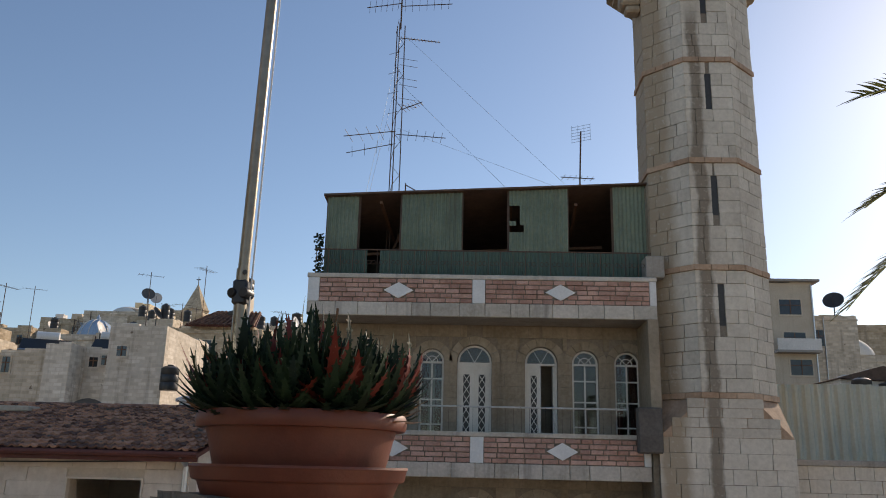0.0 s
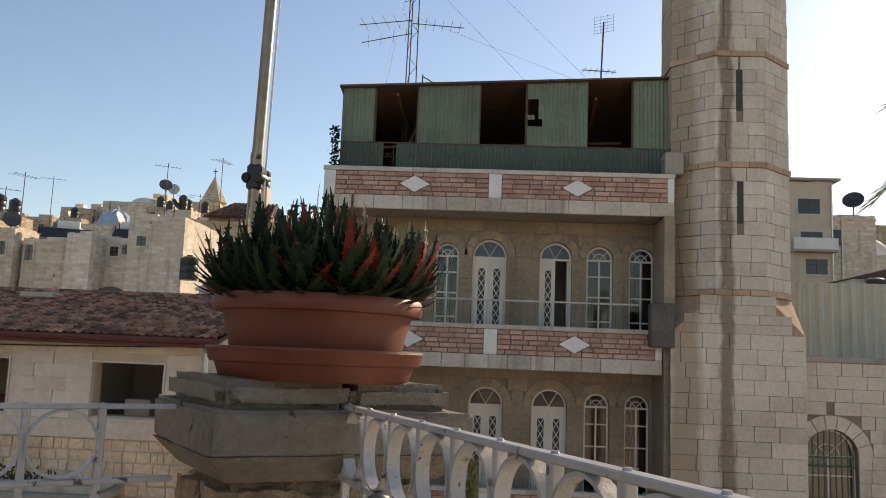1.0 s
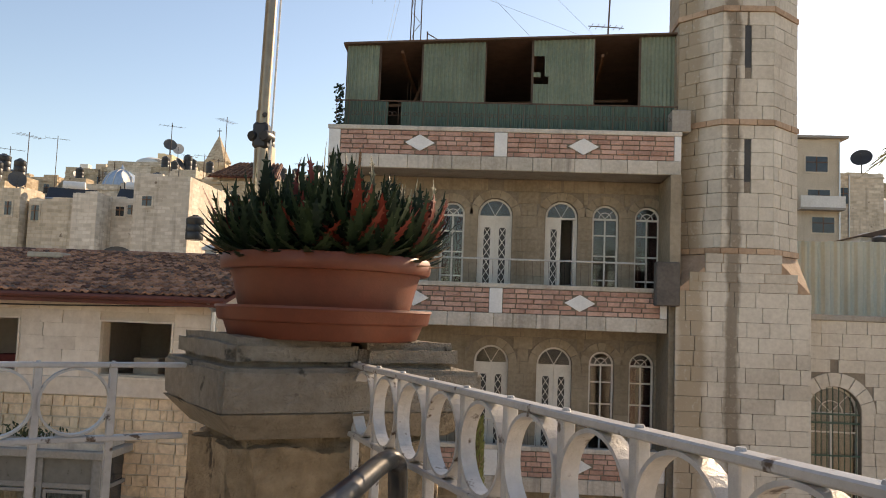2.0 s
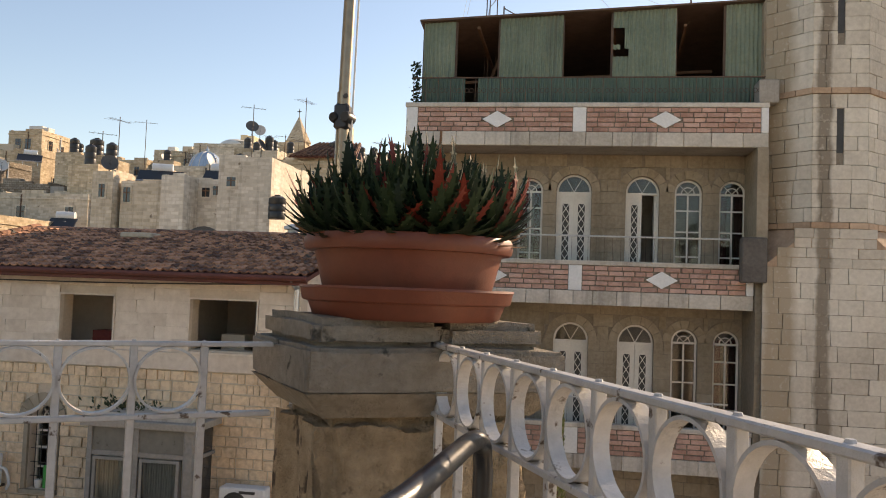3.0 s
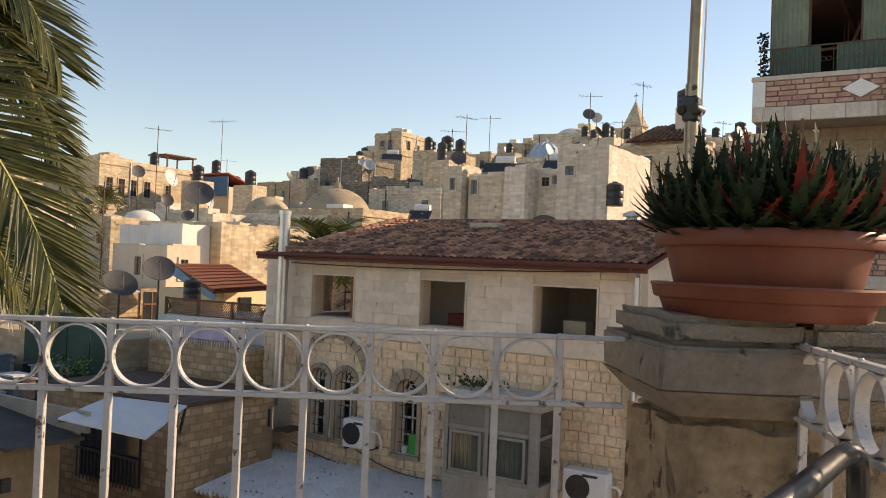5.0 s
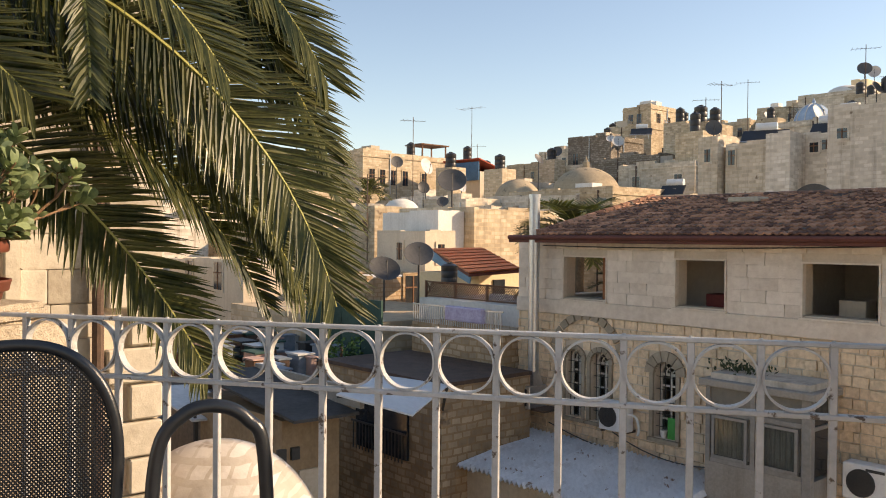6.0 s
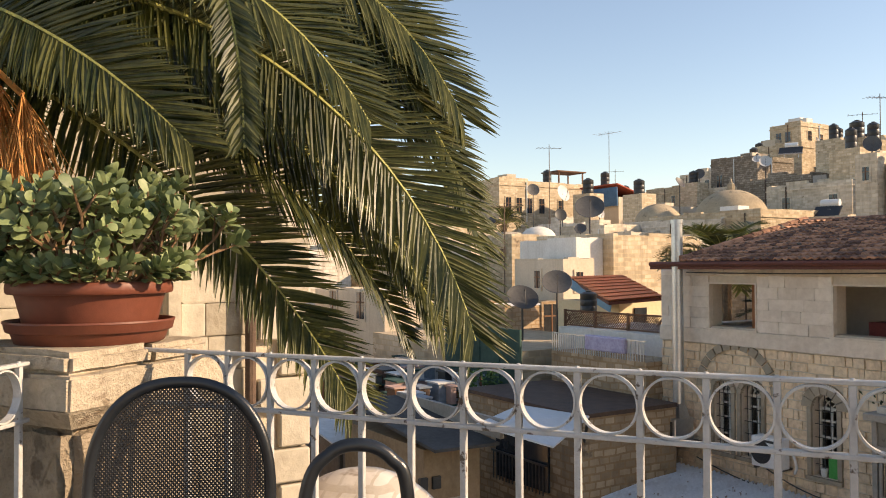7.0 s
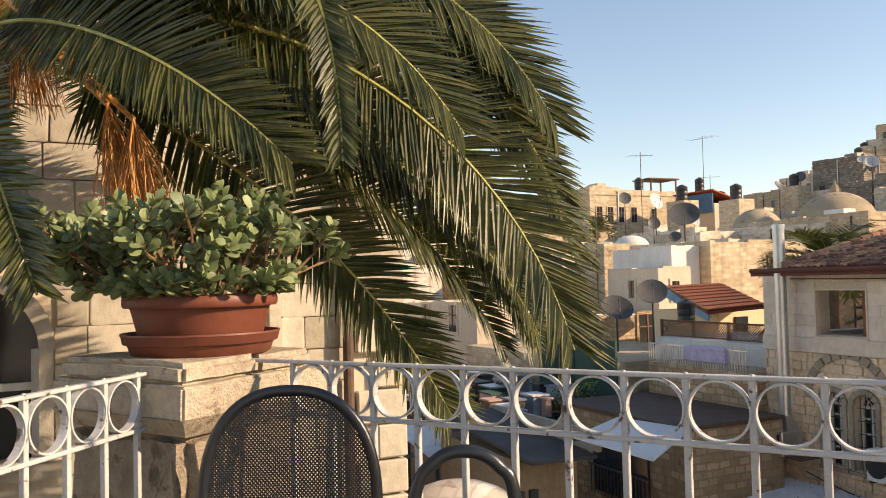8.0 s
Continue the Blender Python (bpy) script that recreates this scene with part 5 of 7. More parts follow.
# ---- old town beyond the terrace ----
def coursed(name, dark, light, mortar, bw=0.5, bh=0.28, var=0.5):
    """Far walls: courses of stone carried by the material, with stains."""
    m = surface(name, dark, light, 0.35, 3.5, rand=0.25, bump=0.3, streak=0.5, streak_col=(0.24, 0.19, 0.14), speck=(1.6, 0.66, (0.26, 0.2, 0.15)))
    n, l = m.node_tree.nodes, m.node_tree.links
    b = n["Principled BSDF"]
    src = b.inputs["Base Color"].links[0].from_socket
    geo = n.new("ShaderNodeNewGeometry")
    sep = n.new("ShaderNodeSeparateXYZ")
    l.new(geo.outputs["Position"], sep.inputs[0])
    add = n.new("ShaderNodeMath")
    l.new(sep.outputs[0], add.inputs[0])
    l.new(sep.outputs[1], add.inputs[1])
    com = n.new("ShaderNodeCombineXYZ")
    l.new(add.outputs[0], com.inputs[0])
    l.new(sep.outputs[2], com.inputs[1])
    br = n.new("ShaderNodeTexBrick")
    br.inputs["Scale"].default_value = 1.0
    br.inputs["Brick Width"].default_value, br.inputs["Row Height"].default_value, br.inputs["Mortar Size"].default_value = bw, bh, 0.022
    br.inputs["Color1"].default_value = (1, 1, 1, 1)
    br.inputs["Color2"].default_value = (var, var * 0.96, var * 0.9, 1)
    br.inputs["Mortar"].default_value = (*mortar, 1)
    wob = n.new("ShaderNodeTexNoise")
    wob.inputs["Scale"].default_value = 1.8
    l.new(geo.outputs["Position"], wob.inputs["Vector"])
    vm = n.new("ShaderNodeVectorMath")
    vm.operation = "MULTIPLY_ADD"
    vm.inputs[1].default_value = (0.22, 0.09, 0.0)
    l.new(wob.outputs["Color"], vm.inputs[0])
    l.new(com.outputs[0], vm.inputs[2])
    l.new(vm.outputs[0], br.inputs["Vector"])
    mx = n.new("ShaderNodeMix")
    mx.data_type, mx.blend_type = "RGBA", "MULTIPLY"
    mx.inputs[0].default_value = 1.0
    l.new(src, mx.inputs[6])
    l.new(br.outputs["Color"], mx.inputs[7])
    l.new(mx.outputs[2], b.inputs["Base Color"])
    return m


FAR_A = coursed("far_stone_pale", (0.56, 0.48, 0.37), (0.84, 0.75, 0.62), (0.84, 0.8, 0.74), 0.4, 0.19, 0.68)
FAR_B = coursed("far_stone_warm", (0.48, 0.38, 0.26), (0.76, 0.64, 0.47), (0.8, 0.75, 0.68), 0.38, 0.18, 0.62)
FAR_C = coursed("far_stone_grey", (0.2, 0.17, 0.14), (0.5, 0.44, 0.36), (0.5, 0.46, 0.4), 0.38, 0.18, 0.5)
FAR_W = coursed("far_stone_white", (0.6, 0.53, 0.44), (0.88, 0.81, 0.71), (0.85, 0.82, 0.77), 0.42, 0.19, 0.72)
NEAR_R = coursed("street_rubble", (0.3, 0.21, 0.13), (0.66, 0.51, 0.35), (0.66, 0.58, 0.48), 0.27, 0.15, 0.6)
VAULT_M = coursed("white_vault_stone", (0.56, 0.52, 0.47), (0.8, 0.77, 0.73), (0.72, 0.69, 0.64), 0.2, 0.11, 0.74)
DOME_BLUE = surface("blue_dome_paint", (0.25, 0.36, 0.5), (0.4, 0.5, 0.62), 1, 8, rand=0, streak=0.3)
DOME_ST = surface("dome_render", (0.3, 0.24, 0.16), (0.52, 0.42, 0.29), 0.8, 6, rand=0.2, bump=0.5, speck=(1.5, 0.6, (0.2, 0.17, 0.12)))
DOME_WH = surface("dome_whitewash", (0.55, 0.52, 0.46), (0.78, 0.75, 0.68), 0.8, 6, rand=0.1)


def house(x0, x1, y0, y1, z0, z1, mat, label, front=(), side=(), parapet=0.35, ww=0.7, wh=1.1, arch=False, name="old_house"):
    """A flat-roofed stone house. front / side: windows as (share along the face, height of the sill), on the faces towards -y and +x."""
    e = thing(name, (x0 + x1) / 2, y0, z0, label, "house", "old town houses")
    part("wall", Geo().box(x0, x1, y0, y1, z0, z1 - parapet), mat, e)
    t = 0.25
    hr = random.Random(int(abs(x0) * 131 + y0 * 17 + z1 * 7))
    part("parapet", Geo().box(x0, x1, y1 - t, y1, z1 - parapet, z1), mat, e)
    part("parapet", Geo().box(x0, x0 + t, y0 + t, y1 - t, z1 - parapet, z1), mat, e)
    for lo_, hi_, along in ((x0, x1, True), (y0 + t, y1 - t, False)):
        cuts = max(2, int((hi_ - lo_) / 1.4))
        outline_ = [(hi_, z1 - parapet), (lo_, z1 - parapet)]
        for k in range(cuts):
            top_ = z1 + (hr.choice((0, 0.06, -0.08, 0.14, -0.14)) + 0.005 * (k % 2)) * min(1.0, parapet * 2.5)
            outline_ += [(lo_ + (hi_ - lo_) * k / cuts, top_), (lo_ + (hi_ - lo_) * (k + 1) / cuts, top_)]
        pts_ = [(u, y0, z) if along else (x1 - t, u, z) for u, z in outline_]
        part("parapet", Geo().prism(pts_, (0, 0, 0), (0, t, 0) if along else (t, 0, 0)), mat, e)
    if x1 - x0 > 3.5 and z1 > 3:
        for k in range(hr.randint(1, 2)):
            rx_, ry_ = hr.uniform(x0 + 0.8, x1 - 1.6), hr.uniform(y0 + 0.6, y0 + 1.6)
            part("roof_box", Geo().box(rx_, rx_ + hr.uniform(0.8, 1.6), ry_, ry_ + 1.0, z1 - parapet, z1 + hr.uniform(0.1, 0.7)), hr.choice((mat, PLASTER_W, PLASTER_B, CONCRETE)), e)
        px_ = hr.uniform(x0 + 0.3, x1 - 0.3)
        part("drainpipe", Geo().tube([(px_, y0 - 0.06, z0), (px_, y0 - 0.06, z1 - 0.2)], 0.05, 5), hr.choice((GALV, RUST)), e)
        py_ = hr.uniform(y0 + 0.5, y1 - 0.5)
        part("drainpipe", Geo().tube([(x1 + 0.06, py_, z0), (x1 + 0.06, py_, z1 - 0.2)], 0.05, 5), hr.choice((GALV, RUST)), e)
        zl = z1 - parapet - hr.uniform(0.1, 0.4)
        part("ledge", Geo().box(x0 - 0.05, x1 + 0.05, y0 - 0.07, y0 + 0.1, zl, zl + 0.1), mat, e)
        part("ledge", Geo().box(x1 - 0.1, x1 + 0.07, y0 + 0.1, y1, zl, zl + 0.1), mat, e)
    part("roof", Geo().box(x0 + t, x1 - t, y0 + t, y1 - t, z1 - parapet, z1 - parapet + 0.04), PLASTER_W, e)
    for face, items in (("f", front), ("s", side)):
        for u, sill in items:
            if face == "f":
                c = x0 + (x1 - x0) * u
                fr = Geo().box(c - ww / 2 - 0.1, c + ww / 2 + 0.1, y0 - 0.05, y0 + 0.02, sill - 0.12, sill + wh + 0.1)
                gl_ = Geo().box(c - ww / 2, c + ww / 2, y0 - 0.056, y0 - 0.03, sill, sill + wh)
                if arch:
                    gl_.ring((c, y0 - 0.058, sill + wh), (1, 0, 0), (0, 0, 1), 0, ww / 2, 0, math.pi, 8, (0, 0.03, 0))
                mu = Geo().box(c - 0.025, c + 0.025, y0 - 0.075, y0 - 0.04, sill, sill + wh).box(c - ww / 2, c + ww / 2, y0 - 0.073, y0 - 0.04, sill + wh * 0.6, sill + wh * 0.6 + 0.05)
            else:
                c = y0 + (y1 - y0) * u
                fr = Geo().box(x1 - 0.02, x1 + 0.05, c - ww / 2 - 0.1, c + ww / 2 + 0.1, sill - 0.12, sill + wh + 0.1)
                gl_ = Geo().box(x1 + 0.03, x1 + 0.056, c - ww / 2, c + ww / 2, sill, sill + wh)
                mu = Geo().box(x1 + 0.04, x1 + 0.075, c - 0.025, c + 0.025, sill, sill + wh).box(x1 + 0.04, x1 + 0.073, c - ww / 2, c + ww / 2, sill + wh * 0.6, sill + wh * 0.6 + 0.05)
            w = part("window", fr, mat, e)
            part("pane", gl_, PANE, w)
            part("muntin_frame", mu, WOOD, w)
    return e


PANE = surface("dark_window_pane", (0.015, 0.017, 0.02), (0.04, 0.045, 0.05), 1, 4, rough=0.12, rand=0.1, bump=0, spec=0.6)


def dome(x, y, z, rad, h, mat, label, finial=True, ribs=0):
    e = thing("dome", x, y, z, label, "dome", "old town domes")
    prof = [(rad * math.cos(a), h * math.sin(a)) for a in [math.pi / 2 * i / 10 for i in range(11)]]
    part("shell", Geo().lathe([(rad, -0.4)] + prof, (x, y, z), 28, close=False), mat, e, smooth=True)
    if finial:
        part("finial", Geo().lathe([(rad * 0.1, h), (rad * 0.1, h + rad * 0.16), (rad * 0.05, h + rad * 0.2), (0.01, h + rad * 0.35)], (x, y, z - 0.02), 10), mat, e)
    for k in range(ribs):
        a = 2 * math.pi * k / ribs
        part("rib", Geo().tube([(x + pr * 1.01 * math.cos(a), y + pr * 1.01 * math.sin(a), z + ph * 1.01) for pr, ph in prof], rad * 0.025, 4), DOME_WH, e)
    return e


TERR = "limestone old town house with a flat parapet roof"
house(-70, -62, 43.9, 55.0, -2, 9.3, FAR_B, "long limestone school building with a row of windows", [], [(0.09, 6.2), (0.2, 6.2), (0.31, 6.2), (0.44, 6.2), (0.65, 6.1), (0.87, 6.1)], 0.4, 0.62, 1.4)
house(-75, -61.0, 36, 56, -4, 5.3, FAR_B, "long low limestone wall range below the school", [(0.75, 3.5), (0.9, 3.4)])
house(-56.4, -50.6, 72, 90.5, 0, 13.4, FAR_B, "large sunlit limestone house with paired windows", [(0.35, 9.6)], [(0.12, 9.6), (0.2, 9.6), (0.6, 10.2)], 0.5, 0.7, 1.3)
house(-55.4, -51.8, 73.6, 78.2, 12.9, 15.6, FAR_B, "small limestone roof tower on a large house", [(0.3, 13.6), (0.6, 13.6)], [(0.3, 13.6), (0.7, 13.4)], 0.25, 0.6, 1.1)
house(-54.2, -49.0, 63.2, 68.5, 0, 11.3, FAR_C, "dark weathered stone house with twin windows", [(0.2, 8.6), (0.7, 7.4), (0.85, 7.4)], [(0.3, 7.5), (0.6, 7.5)], 0.4, 0.6, 1.1)
house(-47, -40, 58, 64, -2, 8.4, FAR_C, "grey weathered stone house on the hill", [(0.4, 5.6), (0.7, 5.6)], [(0.5, 5.5)], 0.3, 0.6, 1.0)
house(-38.5, -32.0, 50.7, 56.5, -2, 6.9, FAR_A, "pale plastered house with a shaded balcony window", [(0.25, 4.9), (0.8, 4.9)], [(0.35, 4.8), (0.7, 4.9)], 0.3, 0.6, 1.0)
house(-36, -29, 45.5, 50, -3, 4.2, PLASTER_B, "low grey plastered house among roofs", [(0.3, 2.8), (0.6, 2.8)], [(0.5, 2.8)], 0.25, 0.6, 0.8)
house(-19.0, -16.0, 42.1, 49, -3, 8.05, FAR_W, "tall pale limestone block with a rough sunlit side", [(0.25, 6.4)], [], 0.15, 0.5, 0.5)
house(-20.6, -18.98, 42.9, 49, -3, 6.9, FAR_W, "pale limestone house wall with openings", [(0.35, 5.9), (0.75, 6.0)], [], 0.15, 0.45, 0.5)
house(-21.8, -20.5, 41.2, 46.5, -3, 6.9, FAR_W, "pale limestone house wall with a stair edge", [], [], 0.15)
house(-24.4, -21.9, 41.7, 46, -3, 6.6, FAR_A, "sunlit limestone house with a stepped parapet", [(0.15, 5.4)], [(0.3, 4.9)], 0.15, 0.4, 0.8)
house(-25.8, -24.6, 41.2, 43.5, -3, 7.05, FAR_A, "narrow limestone house pier with weeds", [(0.5, 5.6)], [], 0.2, 0.35, 0.7)
house(-23.6, -22.6, 44, 47, 5.9, 7.5, FAR_A, "small limestone roof room on a house", [], [], 0.1)
house(-33.2, -25.6, 61, 68, 0, 10.4, FAR_A, "limestone house below a blue dome", [(0.3, 8.2), (0.7, 8.2)], [(0.5, 8.2)], 0.2)
house(-41.5, -34.8, 85, 92, 2, 16.5, FAR_A, "limestone house below a white dome", [(0.3, 14), (0.6, 14)], [], 0.2)
house(-39.3, -37.6, 92.5, 101, 8, 18.8, PLASTER_Y, "yellow plastered roof room with dishes", [], [(0.4, 17)], 0.2)
house(-22.5, -14.8, 56.5, 63, 0, 10.2, FAR_B, "limestone house with a small red roof", [(0.5, 8.3)], [(0.5, 8.2)], 0.2)
house(-31, -24, 76, 84, 2, 13.4, FAR_B, "limestone house with roof tanks", [(0.4, 11.5), (0.7, 11.5)], [(0.5, 11.4)], 0.2)
house(-14.5, -6, 60, 70, 0, 10.8, FAR_A, "limestone hillside house with a flat roof", [(0.3, 9), (0.6, 9)], [(0.5, 9)], 0.2)
house(-27.5, -20, 90, 98, 4, 16.0, FAR_A, "limestone hillside house below the church tower", [(0.3, 14), (0.6, 14)], [(0.5, 14)], 0.2)
# mid-distance
house(-40.6, -31.7, 41.2, 48, -4, 4.55, FAR_B, "square limestone house carrying a shallow dome", [(0.12, 2.6)], [(0.5, 2.6)], 0.15, 0.6, 0.8)
dome(-36.6, 44.6, 4.3, 2.35, 1.9, DOME_ST, "shallow rendered stone dome with a finial")
dome(-43, 44.5, 4.2, 1.7, 1.5, DOME_ST, "small rendered stone dome on a house", False)
house(-46, -41, 43, 47, -4, 4.3, FAR_B, "low limestone house with a dome", [(0.5, 2.8)], [], 0.15)
dome(-29.8, 63.6, 10.3, 1.45, 1.6, DOME_BLUE, "pale blue ribbed dome on a house", True, 12)
dome(-37.7, 87.6, 16.4, 1.9, 1.0, DOME_WH, "low whitewashed dome on a house", False)
house(-31, -25.8, 24.1, 30, -5, 2.6, FAR_B, "sunlit limestone house with a weedy roof edge", [], [(0.6, 0.8)], 0.2)
house(-30.3, -26.4, 22.6, 24.05, -5, 2.4, PLASTER_W, "whitewashed stair wall beside a house", [], [], 0.1)
house(-28.4, -25.2, 20.9, 22.5, -5, 1.55, PLASTER_B, "beige plastered house with a barred window", [(0.5, 0.35)], [(0.5, 0.3)], 0.1, 0.35, 0.7)
house(-38.8, -36.0, 26.3, 30, -5, 2.95, FAR_B, "small limestone house with a round-headed window", [(0.7, 1.6)], [(0.5, 1.5)], 0.15, 0.4, 0.6)
dome(-37.4, 29.2, 2.8, 1.0, 0.7, DOME_WH, "low white dome on a small house", False)
house(-46, -38, 31, 37, -5, 2.2, FAR_A, "limestone house with roof dishes", [(0.3, 0.8), (0.7, 0.8)], [(0.5, 0.8)], 0.2)
house(-36, -30.5, 30.5, 36, -5, 2.6, FAR_A, "limestone house among the roofs", [(0.4, 1.0)], [(0.5, 1.0)], 0.2)
house(-52, -44, 24, 30, -5, 1.6, FAR_B, "low limestone house with a flat roof", [(0.5, 0.4)], [(0.5, 0.4)], 0.2)
house(-36, -29, 15, 20.5, -5, 0.3, PLASTER_B, "low beige plastered house among roofs", [(0.3, -0.9), (0.7, -0.9)], [(0.5, -0.9)], 0.15)
house(-40, -33, 7, 13, -5, 0.9, PLASTER_W, "whitewashed low house in the lower town", [(0.5, -0.5)], [(0.5, -0.5)], 0.15)
house(-27, -23.0, 16.5, 20.5, -6, -0.1, NEAR_R, "low rubble stone outbuilding by a roof", [(0.5, -1.2)], [(0.5, -1.2)], 0.15)
rf = random.Random(5)


def ridge_angle(az):
    """Height of the skyline, in degrees, by compass angle to the left of ahead."""
    k = [(-30, 5.0), (-8, 8.5), (10, 10.0), (20, 10.4), (28, 8.9), (36, 8.6), (40, 6.8), (44, 5.9), (55, 5.6), (64, 5.0), (85, 3.5), (130, 2.5)]
    for (a, h), (b, i) in zip(k, k[1:]):
        if a <= az <= b:
            return h + (i - h) * (az - a) / (b - a)
    return 4.0


for d0, d1, lo, hi, az0, az1, n in ((98, 125, 0.84, 0.95, 4, 66, 32), (74, 96, 0.66, 0.84, 6, 30, 14), (76, 96, 0.6, 0.8, 58, 70, 6), (70, 84, 0.55, 0.78, 38, 45, 5), (56, 70, 0.3, 0.5, 38, 72, 16), (48, 58, 0.1, 0.3, 46, 72, 9), (60, 100, 0.5, 0.9, 66, 120, 16)):
    for i in range(n):
        az = az0 + (az1 - az0) * (i + rf.uniform(0.15, 0.85)) / n
        d = rf.uniform(d0, d1)
        top = 1.2 + d * math.tan(radians(ridge_angle(az))) * rf.uniform(lo, hi)
        cx, cy = -d * math.sin(radians(az)), d * math.cos(radians(az))
        w, dp = rf.uniform(4, 8.5), rf.uniform(4, 7)
        sill = top - rf.uniform(1.9, 2.4)
        fr = [(u + rf.uniform(-0.06, 0.06), sill) for u in (0.25, 0.55, 0.8) if rf.random() < 0.7]
        house(cx - w / 2, cx + w / 2, cy, cy + dp, -4, top, rf.choice((FAR_A, FAR_A, FAR_B, FAR_B, FAR_C, FAR_W, PLASTER_B)), TERR, fr, [(0.3, sill), (0.7, sill)] if rf.random() < 0.6 else [], rf.choice((0.2, 0.35, 0.5)), 0.6, 1.0)

# church tower with a stone spire
e = thing("church_tower", -49.4, 142, 10, "stone church tower with a pointed spire and arcade", "tower")
part("shaft", Geo().lathe([(2.2, 0), (2.2, 16.9)], (-49.4, 142, 10), 8), FAR_B, e)
part("cornice", Geo().lathe([(2.25, 0), (2.45, 0.15), (2.45, 0.35)], (-49.4, 142, 26.8), 8), FAR_B, e)
part("spire", Geo().lathe([(2.3, 0), (0.08, 4.6)], (-49.4, 142, 27.15), 8), FAR_B, e)
part("cross", Geo().box(-49.45, -49.35, 141.95, 142.05, 31.7, 33.2).box(-49.8, -49.0, 141.95, 142.05, 32.6, 32.75), DARK_METAL, e)
for k in range(16):
    a = 2 * math.pi * (k + 0.5) / 16
    q = Vector((-49.4 + 2.17 * math.cos(a), 142 + 2.17 * math.sin(a), 0))
    part("arcade_opening", Geo().tube([q + Vector((0, 0, 25.2)), q + Vector((0, 0, 26.3))], 0.22, 6), PANE, e)

# red-roofed houses
def tiled_roof(e, a, b, c, d, mat, rows=8, cols=16):
    """Overlapping tile rows on the sheet a-b (ridge) to d-c (eave)."""
    a, b, c, d = Vector(a), Vector(b), Vector(c), Vector(d)
    nrm = (b - a).cross(d - a).normalized()
    if nrm.z < 0:
        nrm = -nrm
    part("roof_deck", Geo().prism([a, b, c, d], nrm * -0.1, nrm * -0.01), FASCIA, e)
    g = Geo()
    for j in range(cols):
        u0 = (j + 0.5) / cols
        p0_, p1_ = a.lerp(b, u0), d.lerp(c, u0)
        for i in range(rows):
            q0, q1 = p0_.lerp(p1_, i / rows), p0_.lerp(p1_, (i + 1.1) / rows)
            g.tube([q0 + nrm * 0.01, q1 + nrm * 0.04], (a - b).length / cols * 0.42, 6, False)
    part("tile_field", g, mat, e, kind="stuff", smooth=True)


e = thing("roof_room", -20, 18.2, -0.6, "small roof room with an orange tile roof", "house")
part("wall", Geo().box(-21.6, -18.6, 17.6, 19.8, -3, 0.12), PLASTER_Y, e)
part("gable_board", Geo().prism([(-22.1, 18.55, 0.72), (-18.3, 16.98, 0.05), (-18.3, 16.98, 0.18), (-22.1, 18.55, 0.85)], (0, -0.02, -0.2), (0, 0.03, -0.02)), surface("faded_blue_paint", (0.1, 0.2, 0.28), (0.22, 0.36, 0.46), 2, 14, rand=0), e)
part("window", Geo().box(-18.62, -18.55, 18.2, 18.7, -0.55, -0.05), PANE, e)
tiled_roof(e, (-22.1, 18.6, 0.85), (-21.2, 20.2, 0.9), (-17.3, 18.1, 0.32), (-18.3, 16.9, 0.18), TILE_NEW, 8, 24)
e = thing("roof_room", -17.5, 57, 9.5, "small roof room with a faded red sheet roof", "house")
part("wall", Geo().box(-20, -15.5, 56.8, 59, 9.8, 10.5), FAR_B, e)
tiled_roof(e, (-18.6, 58.2, 11.7), (-15.4, 58.2, 11.7), (-15.2, 56.2, 10.4), (-20.2, 56.2, 10.4), TILE, 5, 12)

# roof clutter: tanks, dishes, aerials
def water_tank(x, y, z, rad, h, mat, label):
    e = thing("water_tank", x, y, z, label, "water tank", "roof water tanks")
    part("tank", Geo().lathe([(rad * 0.96, 0), (rad, 0.05 * h), (rad, 0.3 * h), (rad * 0.97, 0.32 * h), (rad, 0.34 * h), (rad, 0.6 * h), (rad * 0.97, 0.62 * h), (rad, 0.64 * h), (rad, 0.88 * h), (rad * 0.6, 0.97 * h)], (x, y, z), 16), mat, e, smooth=True)
    part("lid", Geo().lathe([(rad * 0.35, 0), (rad * 0.35, 0.07 * h)], (x, y, z + 0.96 * h), 12), mat, e)


